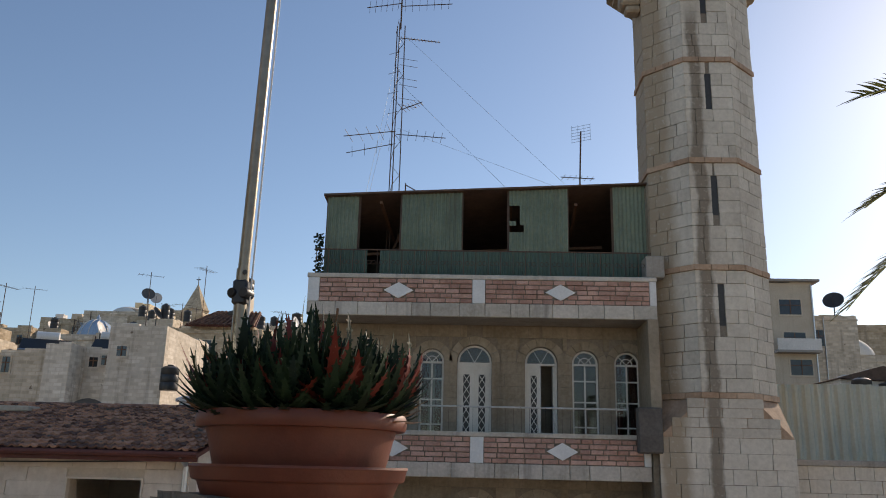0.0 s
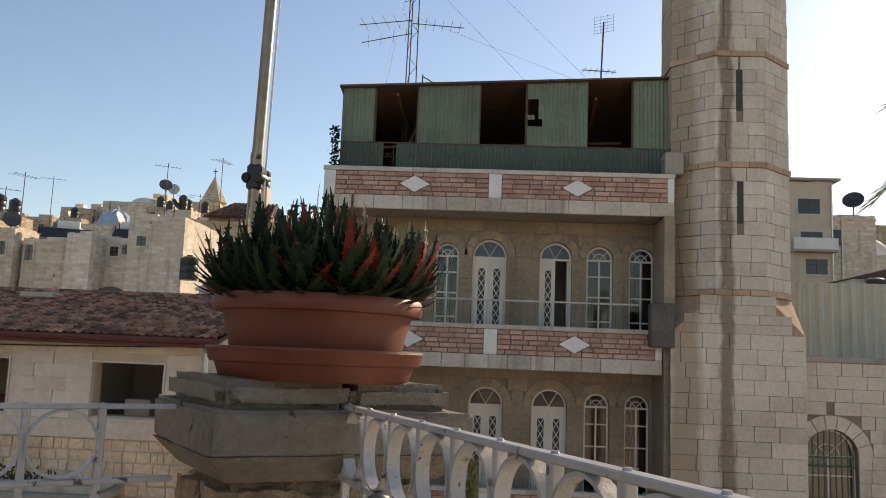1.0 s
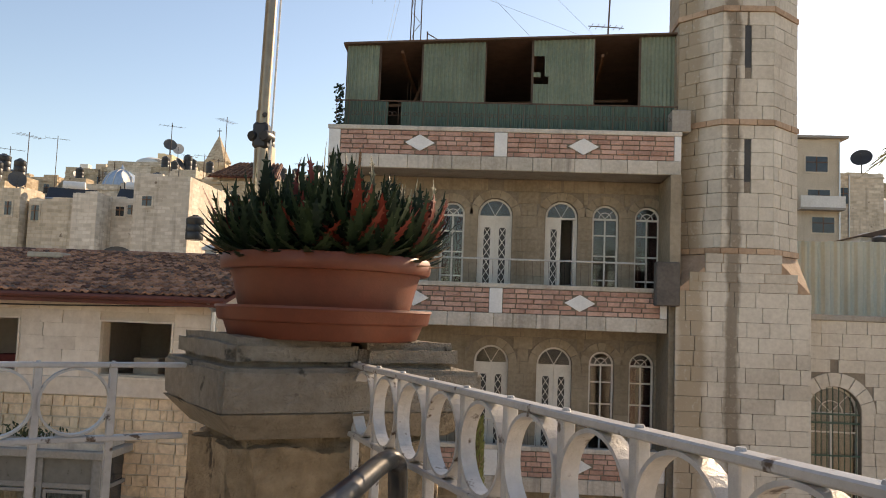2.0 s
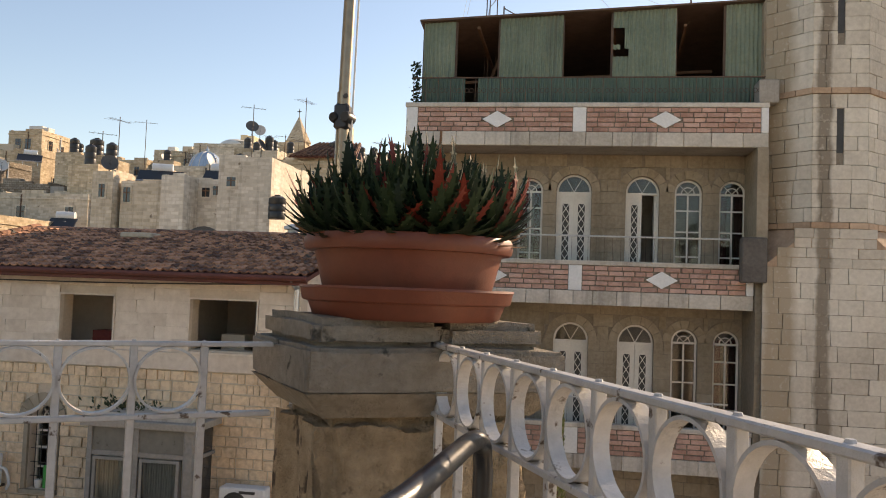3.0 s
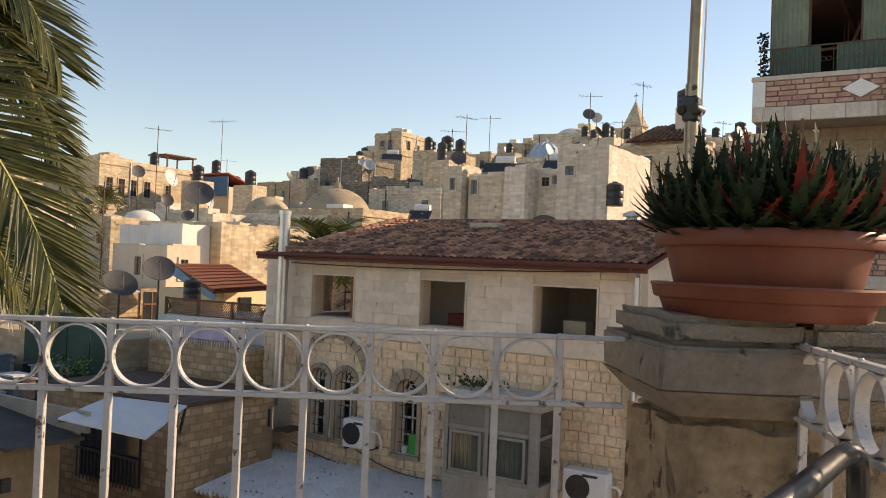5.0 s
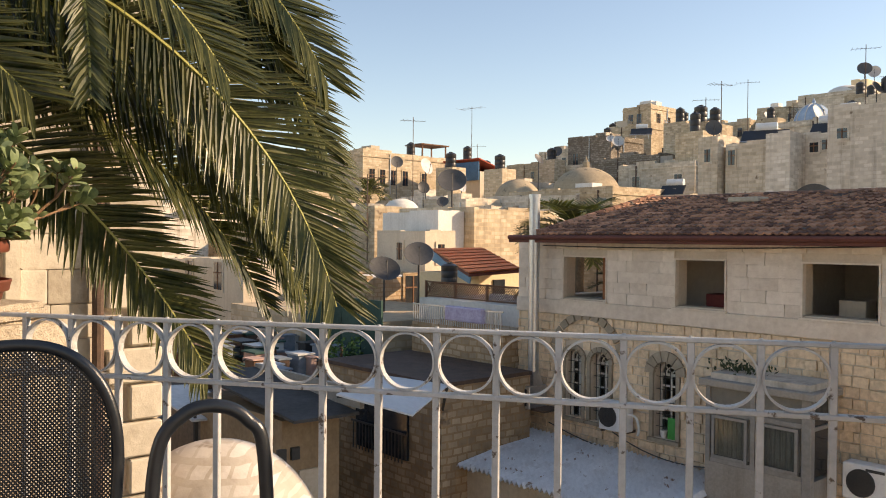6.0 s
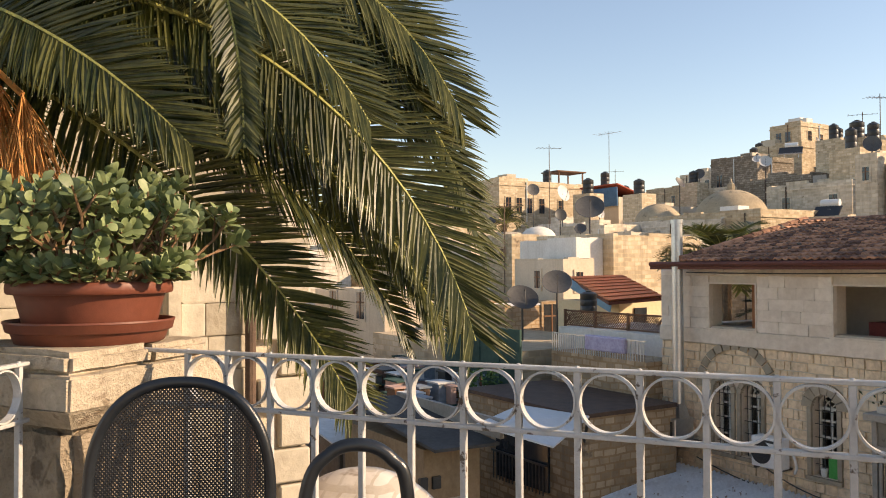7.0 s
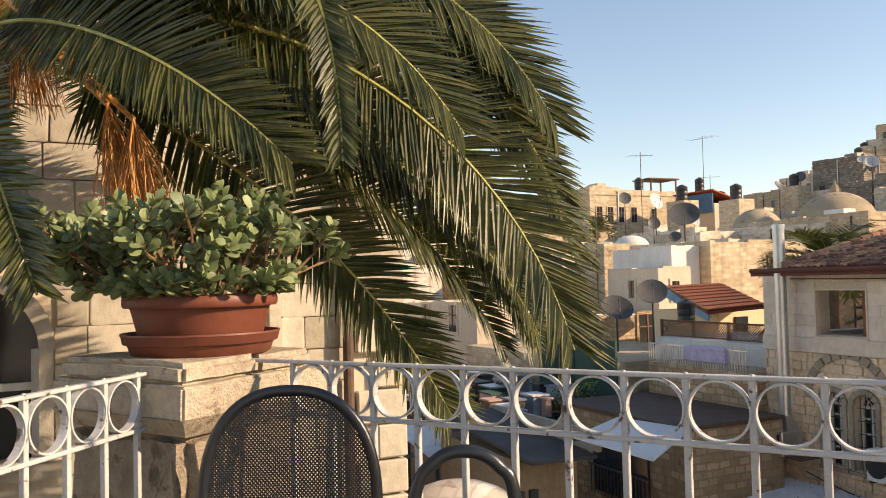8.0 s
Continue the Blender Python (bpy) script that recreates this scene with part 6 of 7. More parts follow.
def dish(x, y, z, rad, az, el, label="weathered satellite dish on a short mast", mat=None, base=None):
    """A shallow bowl that looks along az (degrees from +x) and el."""
    mat = mat or DISH
    e = thing("satellite_dish", x, y, z - rad - 0.3 if base is None else base, label, "satellite dish", "satellite dishes")
    d = Vector((math.cos(radians(az)) * math.cos(radians(el)), math.sin(radians(az)) * math.cos(radians(el)), math.sin(radians(el))))
    rot = d.to_track_quat("Z", "Y").to_matrix().to_4x4()
    m = Matrix.Translation((x, y, z)) @ rot
    g = Geo()
    prof = [(0.02, 0.0)] + [(rad * q, 0.2 * rad * q * q) for q in (0.2, 0.4, 0.6, 0.8, 1.0)]
    g.lathe(prof + [(rad * 1.02, 0.19 * rad)] + [(rad * q, 0.2 * rad * q * q - 0.03 * rad) for q in (0.8, 0.5, 0.2, 0.02)], (0, 0, 0), 24, close=False)
    g.v = [tuple(m @ Vector(v)) for v in g.v]
    part("bowl", g, mat, e, smooth=True)
    f = m @ Vector((0, 0, rad * 0.9))
    part("feed_arm", Geo().tube([m @ Vector((0, -rad * 0.95, rad * 0.18)), f], rad * 0.025, 5), DARK_METAL, e)
    part("feed", Geo().tube([f, f + d * rad * -0.14], rad * 0.06, 8), DARK_METAL, e)
    b = z - rad - 0.3 if base is None else base
    part("mast", Geo().tube([(x, y, b), (x, y, z - rad * 0.1), tuple(m @ Vector((0, 0, -rad * 0.05)))], rad * 0.05 + 0.01, 6), DARK_METAL, e)


def aerial(x, y, z, h, az=30, elements=7, w=0.9):
    e = thing("tv_aerial", x, y, z, "thin rooftop television aerial with cross rods", "aerial", "television aerials")
    part("mast", Geo().tube([(x, y, z), (x, y, z + h)], 0.028, 5), RUST, e)
    c, s = math.cos(radians(az)), math.sin(radians(az))
    part("boom", Geo().tube([(x - c * w, y - s * w, z + h * 0.96), (x + c * w, y + s * w, z + h * 0.96)], 0.016, 4), RUST, e)
    for i in range(elements):
        u = -w + 2 * w * i / (elements - 1)
        L = w * (0.55 - 0.03 * i)
        part("rod", Geo().tube([(x + c * u - s * L, y + s * u + c * L, z + h * 0.96), (x + c * u + s * L, y + s * u - c * L, z + h * 0.96)], 0.01, 4), RUST, e)


BT, WT = "black plastic rooftop water tank", "white rooftop water tank"
water_tank(-15.35, 41.4, 4.62, 0.45, 1.25, BLACK_PLASTIC, "black plastic water tank beside a pale stone wall")
water_tank(-16.6, 58.0, 12.9, 0.55, 1.3, BLACK_PLASTIC, "large black water tank on a stand")
solid("tank_stand", Geo().box(-17.1, -16.1, 57.5, 58.5, 9.8, 12.9), PLASTER_B, "plastered stand under a water tank", "tank stand")
water_tank(-18.05, 15.9, -0.1, 0.24, 0.62, BLACK_PLASTIC, "small black water tank on a flat roof")
for i in range(64):
    az = rf.uniform(9, 60)
    d = rf.uniform(60, 105)
    top = 1.2 + d * math.tan(radians(ridge_angle(az))) * rf.uniform(0.8, 0.92)
    x, y = -d * math.sin(radians(az)), d * math.cos(radians(az))
    k = rf.random()
    if k < 0.42:
        solid("tank_plinth", Geo().box(x - 1.1, x + 1.1, y - 0.8, y + 0.8, top - 6, top), rf.choice((FAR_A, FAR_B)), "stone plinth under a rooftop tank", "plinth", group="tank plinths")
        water_tank(x, y, top, rf.uniform(0.36, 0.5), rf.uniform(1.0, 1.5), BLACK_PLASTIC, BT)
    elif k < 0.78:
        dish(x, y, top + 0.2, rf.uniform(0.4, 0.62), rf.uniform(-100, 20), rf.uniform(15, 40), base=top - 4, mat=DISH if rf.random() < 0.6 else DISH_PALE)
    else:
        aerial(x, y, top - 3, rf.uniform(4.5, 7), rf.uniform(0, 90))
for i in range(4):
    az = rf.uniform(46, 60)
    d = rf.uniform(34, 60)
    x, y = -d * math.sin(radians(az)), d * math.cos(radians(az))
    dish(x, y, 1.2 + d * 0.052 * rf.uniform(0.6, 1.3), rf.uniform(0.3, 0.45), rf.uniform(-90, 10), rf.uniform(15, 35), base=-1.0, mat=DISH if rf.random() < 0.75 else DISH_PALE)
dish(-28.5, 25.2, 3.85, 0.66, -40, 38, "large dark satellite dish on a tripod", base=2.3)
dish(-20.2, 16.5, 0.7, 0.46, -35, 40, "dark satellite dish on a flat roof", base=-0.9)
dish(-19.2, 14.4, 0.3, 0.46, -20, 45, "dark satellite dish on a flat roof", base=-0.9)
dish(-25.1, 41.6, 7.5, 0.45, -50, 20, "grey satellite dish above a stone pier", DISH, 7.0)
dish(-16.99, 36.4, 2.85, 0.92, -70, 12, "large dark mesh dish lying behind the tiled roof", DISH, -6.0)
aerial(-60.5, 56, 9.4, 5.0, 10, 5, 1.4)
aerial(-24.5, 60, 8, 7.0, 30)
aerial(-21, 62, 8, 8.0, 70)
aerial(-31.5, 22.6, 0, 4.2, 20)
dish(-38.2, 93.2, 20.0, 0.75, -60, 25, "dark satellite dish on a yellow roof room", DISH, 18.6)
dish(-37.9, 95, 19.9, 0.65, -70, 10, "pale satellite dish on a yellow roof room", DISH_PALE, 18.6)



def solar_heater(x, y, z, az, w=1.9, base=None):
    """A slanted dark collector panel with a lying white tank above it, on a steel frame."""
    e = thing("solar_heater", x, y, z if base is None else base, "rooftop solar heater with a dark panel and white tank", "solar heater", "solar heaters")
    rot = Matrix.Translation((x, y, z)) @ Matrix.Rotation(radians(az), 4, "Z")
    tilt = rot @ Matrix.Rotation(radians(38), 4, "X")
    part("panel", Geo().box(-w / 2, w / 2, -0.55, 0.55, -0.04, 0.04, 0.01, tilt), BLACK_PLASTIC, e)
    part("panel_frame", Geo().box(-w / 2 - 0.04, w / 2 + 0.04, -0.6, -0.55, -0.05, 0.06, 0, tilt), GALV, e)
    part("tank", Geo().tube([rot @ Vector((-0.55, 0.7, 0.55)), rot @ Vector((0.55, 0.7, 0.55))], 0.26, 16), WHITE_PAINT, e, smooth=True)
    for sx in (-0.6, 0.6):
        part("leg", Geo().tube([rot @ Vector((sx, 0.62, 0.4)), rot @ Vector((sx, 0.62, (base - z) if base is not None else -0.6))], 0.03, 5), GALV, e)


solar_heater(-22.6, 42.6, 6.95, 20, 2.4, 6.3)
solar_heater(-19.7, 43.6, 7.15, 10, 1.6, 6.6)
solar_heater(-31.2, 46.8, 4.5, 15, 1.6, 3.9)
solar_heater(-27.0, 62.5, 10.8, 0, 2.0, 10.1)
solar_heater(-47.5, 66.0, 11.6, 30, 2.0, 11.0)
# pergola, tanks and a red-roofed hut on the school
e = thing("pergola", -63.5, 53.0, 8.9, "low wooden pergola on a school roof", "pergola")
for px_, py_ in ((-64.8, 51.4), (-62.6, 51.4), (-64.8, 54.4), (-62.6, 54.4)):
    part("post", Geo().box(px_ - 0.06, px_ + 0.06, py_ - 0.06, py_ + 0.06, 8.9, 10.4), WOOD, e)
part("roof", Geo().box(-65.0, -62.4, 51.1, 54.7, 10.4, 10.52), WOOD, e)
water_tank(-62.9, 50.2, 9.0, 0.42, 1.5, BLACK_PLASTIC, "black water tank on a school roof")
e = thing("roof_room", -57.0, 53.6, 4.0, "small roof hut with a red sheet roof and blue tarpaulin", "house")
part("wall", Geo().box(-59.5, -55.0, 52.0, 55.0, 4.0, 7.4), PLASTER_B, e)
part("roof", Geo().prism([(-59.8, 51.6, 8.5), (-54.7, 51.6, 8.5), (-54.7, 55.4, 7.4), (-59.8, 55.4, 7.4)], (0, 0, 0), (0, 0, 0.1)), surface("red_sheet_roof", (0.34, 0.07, 0.04), (0.5, 0.12, 0.07), 1.5, 9, rand=0), e)
part("tarpaulin", Geo().box(-59.6, -54.9, 51.7, 51.8, 6.6, 8.3), surface("blue_tarpaulin", (0.04, 0.1, 0.18), (0.1, 0.2, 0.32), 1.5, 9, rand=0), e)
water_tank(-57.4, 52.6, 8.6, 0.4, 1.3, BLACK_PLASTIC, "black water tank over a red-roofed hut")

# ---- lower street between terrace and tiled house ----
e = thing("stone_house", -14.4, 13.0, -6.6, "rubble stone house with a roof terrace and small windows", "house")
part("wall", Geo().box(-16.2, -12.98, 13.05, 14.1, -6.6, -0.85), NEAR_R, e)
part("upper_wall", Geo().box(-17.2, -12.98, 14.1, 17, -6.6, -0.36), PLASTER_W, e)
part("window_frame", Geo().box(-15.0, -14.0, 12.98, 13.05, -3.6, -2.5), DARK_METAL, e)
part("window_leaf", Geo().box(-14.96, -14.52, 12.95, 13.0, -3.55, -2.55), GREEN_DARK, e)
part("top_rail", Geo().box(-16.2, -13.0, 13.06, 13.09, -0.42, -0.39), GALV, e)
for i in range(40):
    x = -16.2 + i * 0.08
    part("baluster", Geo().box(x, x + 0.014, 13.065, 13.08, -0.85, -0.42), GALV, e)
part("blanket", Geo().box(-14.9, -13.6, 12.98, 13.13, -0.72, -0.37, 0.03), surface("lilac_cloth", (0.3, 0.25, 0.42), (0.6, 0.58, 0.72), 4, 20, rand=0), e)
e = thing("lattice_fence", -15.6, 14.5, -0.36, "brown wooden lattice fence on a roof terrace", "fence")
for x in (-17.4, -16.2, -15.0, -13.85):
    part("post", Geo().box(x - 0.03, x + 0.03, 14.47, 14.53, -0.38, 0.08), WOOD, e)
part("rail", Geo().box(-17.4, -13.85, 14.48, 14.52, 0.03, 0.07), WOOD, e)
part("rail", Geo().box(-17.4, -13.85, 14.48, 14.52, -0.35, -0.31), WOOD, e)
for i in range(58):
    x = -17.75 + i * 0.075
    for s in (1, -1):
        a, b = (x, -0.33), (x + 0.38, 0.05)
        za, zb = (a[1], b[1]) if s == 1 else (b[1], a[1])
        xa, xb = max(a[0], -17.4), min(b[0], -13.85)
        if xb - xa < 0.2:
            continue
        part("lath", Geo().tube([(xa, 14.5 + 0.008 * s, za), (xb, 14.5 + 0.008 * s, zb)], 0.011, 4), WOOD, e)
solid("flat_roof", Geo().box(-25, -17.2, 12.5, 17.5, -6.6, -0.95), FAR_B, "flat stone roof of a low house", "house")
solid("flat_roof", Geo().box(-26, -16.2, 8.2, 12.5, -6.6, -2.45), surface("dirty_roofing", (0.07, 0.06, 0.05), (0.2, 0.175, 0.145), 0.9, 9, rand=0), "cluttered flat roof of a low house", "house")
e = thing("shop_house", -13.9, 10.5, -6.6, "shaded rubble stone house with a small balcony", "house")
part("wall", Geo().box(-16.2, -12.1, 10.5, 13.0, -6.6, -1.66), NEAR_R, e)
part("roof", Geo().box(-16.25, -12.05, 10.45, 13.0, -1.66, -1.58), RUST, e)
part("doorway", Geo().box(-12.12, -12.06, 11.4, 12.3, -5.6, -3.6), PANE, e)
part("balcony_opening", Geo().box(-14.9, -13.1, 10.44, 10.52, -3.3, -2.2), PANE, e)
for i in range(16):
    part("baluster", Geo().box(-14.9 + i * 0.115, -14.88 + i * 0.115, 10.36, 10.38, -3.35, -2.75), DARK_METAL, e)
part("balcony_rail", Geo().box(-14.95, -13.05, 10.35, 10.39, -2.77, -2.73), DARK_METAL, e)
e = thing("canopy", -11.4, 8.9, -1.5, "white sheet-metal canopy over a shop front", "canopy")
part("sheet", Geo().prism([(-11.23, 7.49, -1.34), (-12.43, 9.26, -1.36), (-11.62, 10.25, -1.54), (-10.5, 8.49, -1.69)], (0, 0, 0), (0, 0, 0.03)), surface("pale_sheet_metal", (0.5, 0.52, 0.53), (0.68, 0.7, 0.71), 0.8, 9, rough=0.5, rand=0), e)
part("strut", Geo().tube([(-11.6, 10.2, -1.57), (-12.2, 10.6, -2.2)], 0.03, 5), DARK_METAL, e)
part("strut", Geo().tube([(-12.4, 9.2, -1.39), (-12.6, 10.6, -2.0)], 0.03, 5), DARK_METAL, e)
part("strut", Geo().tube([(-11.23, 7.52, -1.36), (-11.62, 10.2, -1.57)], 0.025, 5), DARK_METAL, e)
e = thing("shop_house", -13, 6.6, -6.6, "low shaded shop with a dark awning roof and pale door", "house")
part("wall", Geo().box(-14.8, -11.75, 6.8, 7.9, -6.6, -1.75), surface("brown_plaster", (0.2, 0.13, 0.07), (0.4, 0.28, 0.17), 1, 10, rand=0, streak=0.4), e)
part("awning", Geo().prism([(-14.9, 6.75, -1.37), (-11.3, 6.75, -1.68), (-11.3, 8.0, -1.70), (-14.9, 8.0, -1.38)], (0, 0, -0.03), (0, 0, 0.02)), surface("dark_sheet", (0.045, 0.043, 0.04), (0.11, 0.105, 0.1), 1, 10, rough=0.85, rand=0, spec=0.15), e)
part("awning_lip", Geo().box(-14.9, -11.25, 7.98, 8.06, -1.62, -1.3), CONCRETE, e)
part("door", Geo().box(-11.77, -11.7, 7.1, 7.6, -4.6, -2.6), PLASTER_B, e)
part("vent", Geo().box(-11.76, -11.69, 6.7, 6.85, -2.4, -2.2), DARK_METAL, e)
part("vent", Geo().box(-11.76, -11.69, 6.95, 7.1, -2.4, -2.2), DARK_METAL, e)
# street clutter
TARP = [surface(nm, a, b, 1, 8, rand=0.2) for nm, a, b in (("green_tarp", (0.02, 0.05, 0.04), (0.05, 0.1, 0.08)), ("blue_grey_sheet", (0.12, 0.15, 0.18), (0.3, 0.34, 0.38)), ("rose_board", (0.4, 0.25, 0.2), (0.55, 0.38, 0.32)), ("white_board", (0.5, 0.5, 0.48), (0.72, 0.72, 0.7)))]
for i in range(130):
    x, y = rf.uniform(-24.5, -16.6), rf.uniform(8.6, 12.2)
    w, d, h = rf.uniform(0.15, 0.8), rf.uniform(0.15, 0.6), rf.uniform(0.1, 0.9)
    e = thing("roof_crate", x, y, -2.45, rf.choice(("stacked roof lumber and crate", "faded storage crate on a flat roof", "board leaning among roof clutter")), "crate", "roof clutter")
    part("box", Geo().box(x, x + w, y, y + d, -2.45, -2.45 + h, 0.01), rf.choice(TARP + [WOOD, WOOD, RUST, DARK_METAL, CONCRETE, GALV]), e)
    part("lid", Geo().box(x - 0.04, x + w + 0.04, y - 0.04, y + d + 0.04, -2.45 + h, -2.41 + h), rf.choice(TARP + [GALV, DARK_METAL]), e)
for i in range(4):
    x = -20.2 + i * 0.9
    solid("green_screen", Geo().box(x, x + 0.86, 12.4, 12.46, -2.4, -0.35), TARP[0], "dark green sheet screen on a roof", "screen", group="roof screens")
for i in range(7):
    y = 2.2 + i * 0.8
    x = -15.5 - 0.8 * (i % 3)
    e = thing("market_stall", x, y, -6.6, "market stall under a faded sheet roof", "stall", "market stalls")
    part("roof", Geo().prism([(x - 1.2, y - 0.5, -1.9 - 0.2 * (i % 2)), (x + 1.0, y - 0.5, -2.2 - 0.2 * (i % 2)), (x + 1.0, y + 0.6, -2.25 - 0.2 * (i % 2)), (x - 1.2, y + 0.6, -1.95 - 0.2 * (i % 2))], (0, 0, 0), (0, 0, 0.04)), rf.choice(TARP[1:] + [TIN_WHITE, RUST]), e)
    part("counter", Geo().box(x - 0.8, x + 0.9, y - 0.3, y + 0.4, -6.6, -5.7), WOOD, e)
    for px_, py_ in ((-1.0, -0.4), (0.9, -0.4), (-1.0, 0.5), (0.9, 0.5)):
        part("post", Geo().tube([(x + px_, y + py_, -6.6), (x + px_, y + py_, -2.1)], 0.03, 5), DARK_METAL, e)
house(-30, -24.2, 1.0, 7.5, -6.6, -0.9, FAR_B, "low limestone house beyond the market", [(0.5, -2.6)], [(0.3, -2.6), (0.7, -2.6)], 0.3)
house(-24, -17.5, -6, 1.2, -6.6, 0.2, FAR_B, "limestone house in the lower street", [(0.5, -1.6)], [(0.3, -1.6), (0.7, -1.6)], 0.3)
# green shrub on the clutter roof
e = thing("shrub", -17.2, 11.6, -2.45, "leafy green shrub in a tub on a flat roof", "shrub")
g = Geo()
for i in range(420):
    a, b2, q = rf.uniform(0, 6.28), rf.uniform(-1, 1), rf.uniform(0.25, 0.55)
    c = Vector((-17.2 + q * math.cos(a) * 1.1, 11.6 + q * math.sin(a), -1.6 + q * b2 * 0.8))
    d = Vector((rf.uniform(-1, 1), rf.uniform(-1, 1), rf.uniform(-1, 1))).normalized() * 0.07
    s = d.orthogonal().normalized() * 0.035
    g.add([c, c + d * 0.5 + s, c + d, c + d * 0.5 - s], [(0, 1, 2, 3)])
part("foliage", g, surface("shrub_leaf", (0.03, 0.08, 0.02), (0.1, 0.19, 0.05), 5, 30, rough=0.5, rand=0.4, island=True), e, kind="stuff")
part("stem", Geo().tube([(-17.2, 11.6, -2.2), (-17.2, 11.6, -1.5)], 0.03, 6), WOOD, e)
part("tub", Geo().lathe([(0.2, 0), (0.26, 0.3), (0.24, 0.3)], (-17.2, 11.6, -2.45), 14), TERRA, e)
# stone vault roof below the terrace
g = Geo()
prof = [(1.0 * math.cos(a), 1.1 * math.sin(a)) for a in [math.pi / 2 * i / 12 for i in range(13)]]
g.lathe([(0.95, -5.1)] + [(q * 0.95, z) for q, z in prof], (-6.5, 3.15, -1.6), 40, close=False)
solid("vault_roof", g, VAULT_M, "whitish rounded stone vault roof below the terrace", "roof", smooth=True)

# ---- neighbouring house behind the palm ----
NB = thing("stone_house", -7.5, 0.2, -6.6, "sunlit limestone house with arched windows and corner quoins", "house")
g = Geo()
NW = [(-0.95, -0.1, 0.13, 0.85, 0.12), (0.92, 1.4, 0.13, 1.3, None), (-3.4, -2.3, 0.13, 1.2, 0.12)]
holed_wall(g, -4.5, 2.45, -6.6, 5.2, 0.0, 0.35, NW)
mt = Matrix(((0, -1, 0, -6.03), (1, 0, 0, 0), (0, 0, 1, 0), (0, 0, 0, 1)))
g.v = [tuple(mt @ Vector(v)) for v in g.v]
part("wall", g, MORTAR_PALE, NB)
part("wall", Geo().box(-10.5, -6.4, -4.5, 2.42, -6.6, 5.2), FAR_B, NB)
masonry(NB, "stone", LIME, (-6.0, -4.5), (0, 1), 6.55, -1.2, 4.4, 0.24, (0.26, 0.55), [(h[0] + 4.5, h[1] + 4.5, h[2], h[3], h[4]) for h in NW], depth=0.05, gap=0.009, cap=300, edge=0.09)
for i in range(44):
    z = -6.6 + i * 0.27
    w = 0.4 if i % 2 else 0.24
    part("quoin", Geo().box(-6.06, -5.955, 2.46 - w, 2.46, z + 0.01, z + 0.26, 0.012), LIME, NB)
for a, b, z0, zs, rw in NW:
    part("window_jamb", Geo().box(-6.02, -5.95, a - 0.085, a, z0, zs), LIME, NB)
    part("window_jamb", Geo().box(-6.02, -5.95, b, b + 0.085, z0, zs), LIME, NB)
    part("window_sill", Geo().box(-6.03, -5.9, a - 0.14, b + 0.14, z0 - 0.1, z0), LIME, NB)
    if rw:
        part("arch_surround", Geo().ring((-6.02, (a + b) / 2, zs), (0, 1, 0), (0, 0, 1), (b - a) / 2, (b - a) / 2 + 0.1, 0, math.pi, 16, (0.07, 0, 0)), LIME, NB)
    part("window_pane", Geo().box(-6.2, -6.19, a, b, z0, zs + (0.5 if rw else 0)), PANE, NB)
    part("window_frame", Geo().box(-6.18, -6.13, a, a + 0.05, z0, zs).box(-6.18, -6.13, b - 0.05, b, z0, zs).box(-6.18, -6.13, (a + b) / 2 - 0.025, (a + b) / 2 + 0.025, z0, zs + 0.2).box(-6.18, -6.13, a + 0.05, b - 0.05, z0 + 0.45, z0 + 0.5), FRAME_W, NB)
    part("curtain", Geo().box(-6.187, -6.182, a + 0.05, a + 0.3, z0, zs), CURTAIN_W, NB)
part("drainpipe", Geo().tube([(-5.92, 1.98, -6.6), (-5.92, 1.98, 5.0)], 0.04, 10), RUST, NB)

# ---- things on the tiled house ----
e = thing("exhaust_duct", -12.2, 13.15, -2.4, "shiny galvanised exhaust duct with a fan box", "duct")
for i in range(5):
    z0 = -1.6 + i * 0.75
    part("duct_section", Geo().tube([(-12.2, 13.2, z0), (-12.2, 13.2, z0 + 0.745)], 0.115, 20), GALV, e, smooth=True)
    part("collar", Geo().tube([(-12.2, 13.2, z0 - 0.02), (-12.2, 13.2, z0 + 0.03)], 0.123, 20), GALV, e, smooth=True)
part("cap_ring", Geo().tube([(-12.2, 13.2, 2.12), (-12.2, 13.2, 2.2)], 0.13, 20), GALV, e, smooth=True)
part("transition", Geo().lathe([(0.115, 0), (0.22, -0.3)], (-12.2, 13.2, -1.6), 4, rot=0.785), GALV, e)
part("fan_box", Geo().box(-12.42, -11.98, 12.85, 13.4, -2.38, -1.9, 0.015), GALV, e)
part("fan_mouth", Geo().tube([(-12.42, 13.1, -2.12), (-12.72, 13.05, -2.12)], [0.24, 0.22], 22), GALV, e, smooth=True)
part("elbow", Geo().tube(smooth_path([(-12.7, 13.05, -2.12), (-12.92, 13.02, -2.13), (-13.02, 13.0, -2.3), (-13.03, 13.0, -3.4)]), 0.12, 14), GALV, e, smooth=True)
part("fan_grille", Geo().box(-12.35, -12.05, 12.83, 12.86, -2.32, -1.96), DARK_METAL, e)
part("bracket", Geo().box(-11.98, -11.6, 12.9, 13.45, -2.4, -2.36), RUST, e)


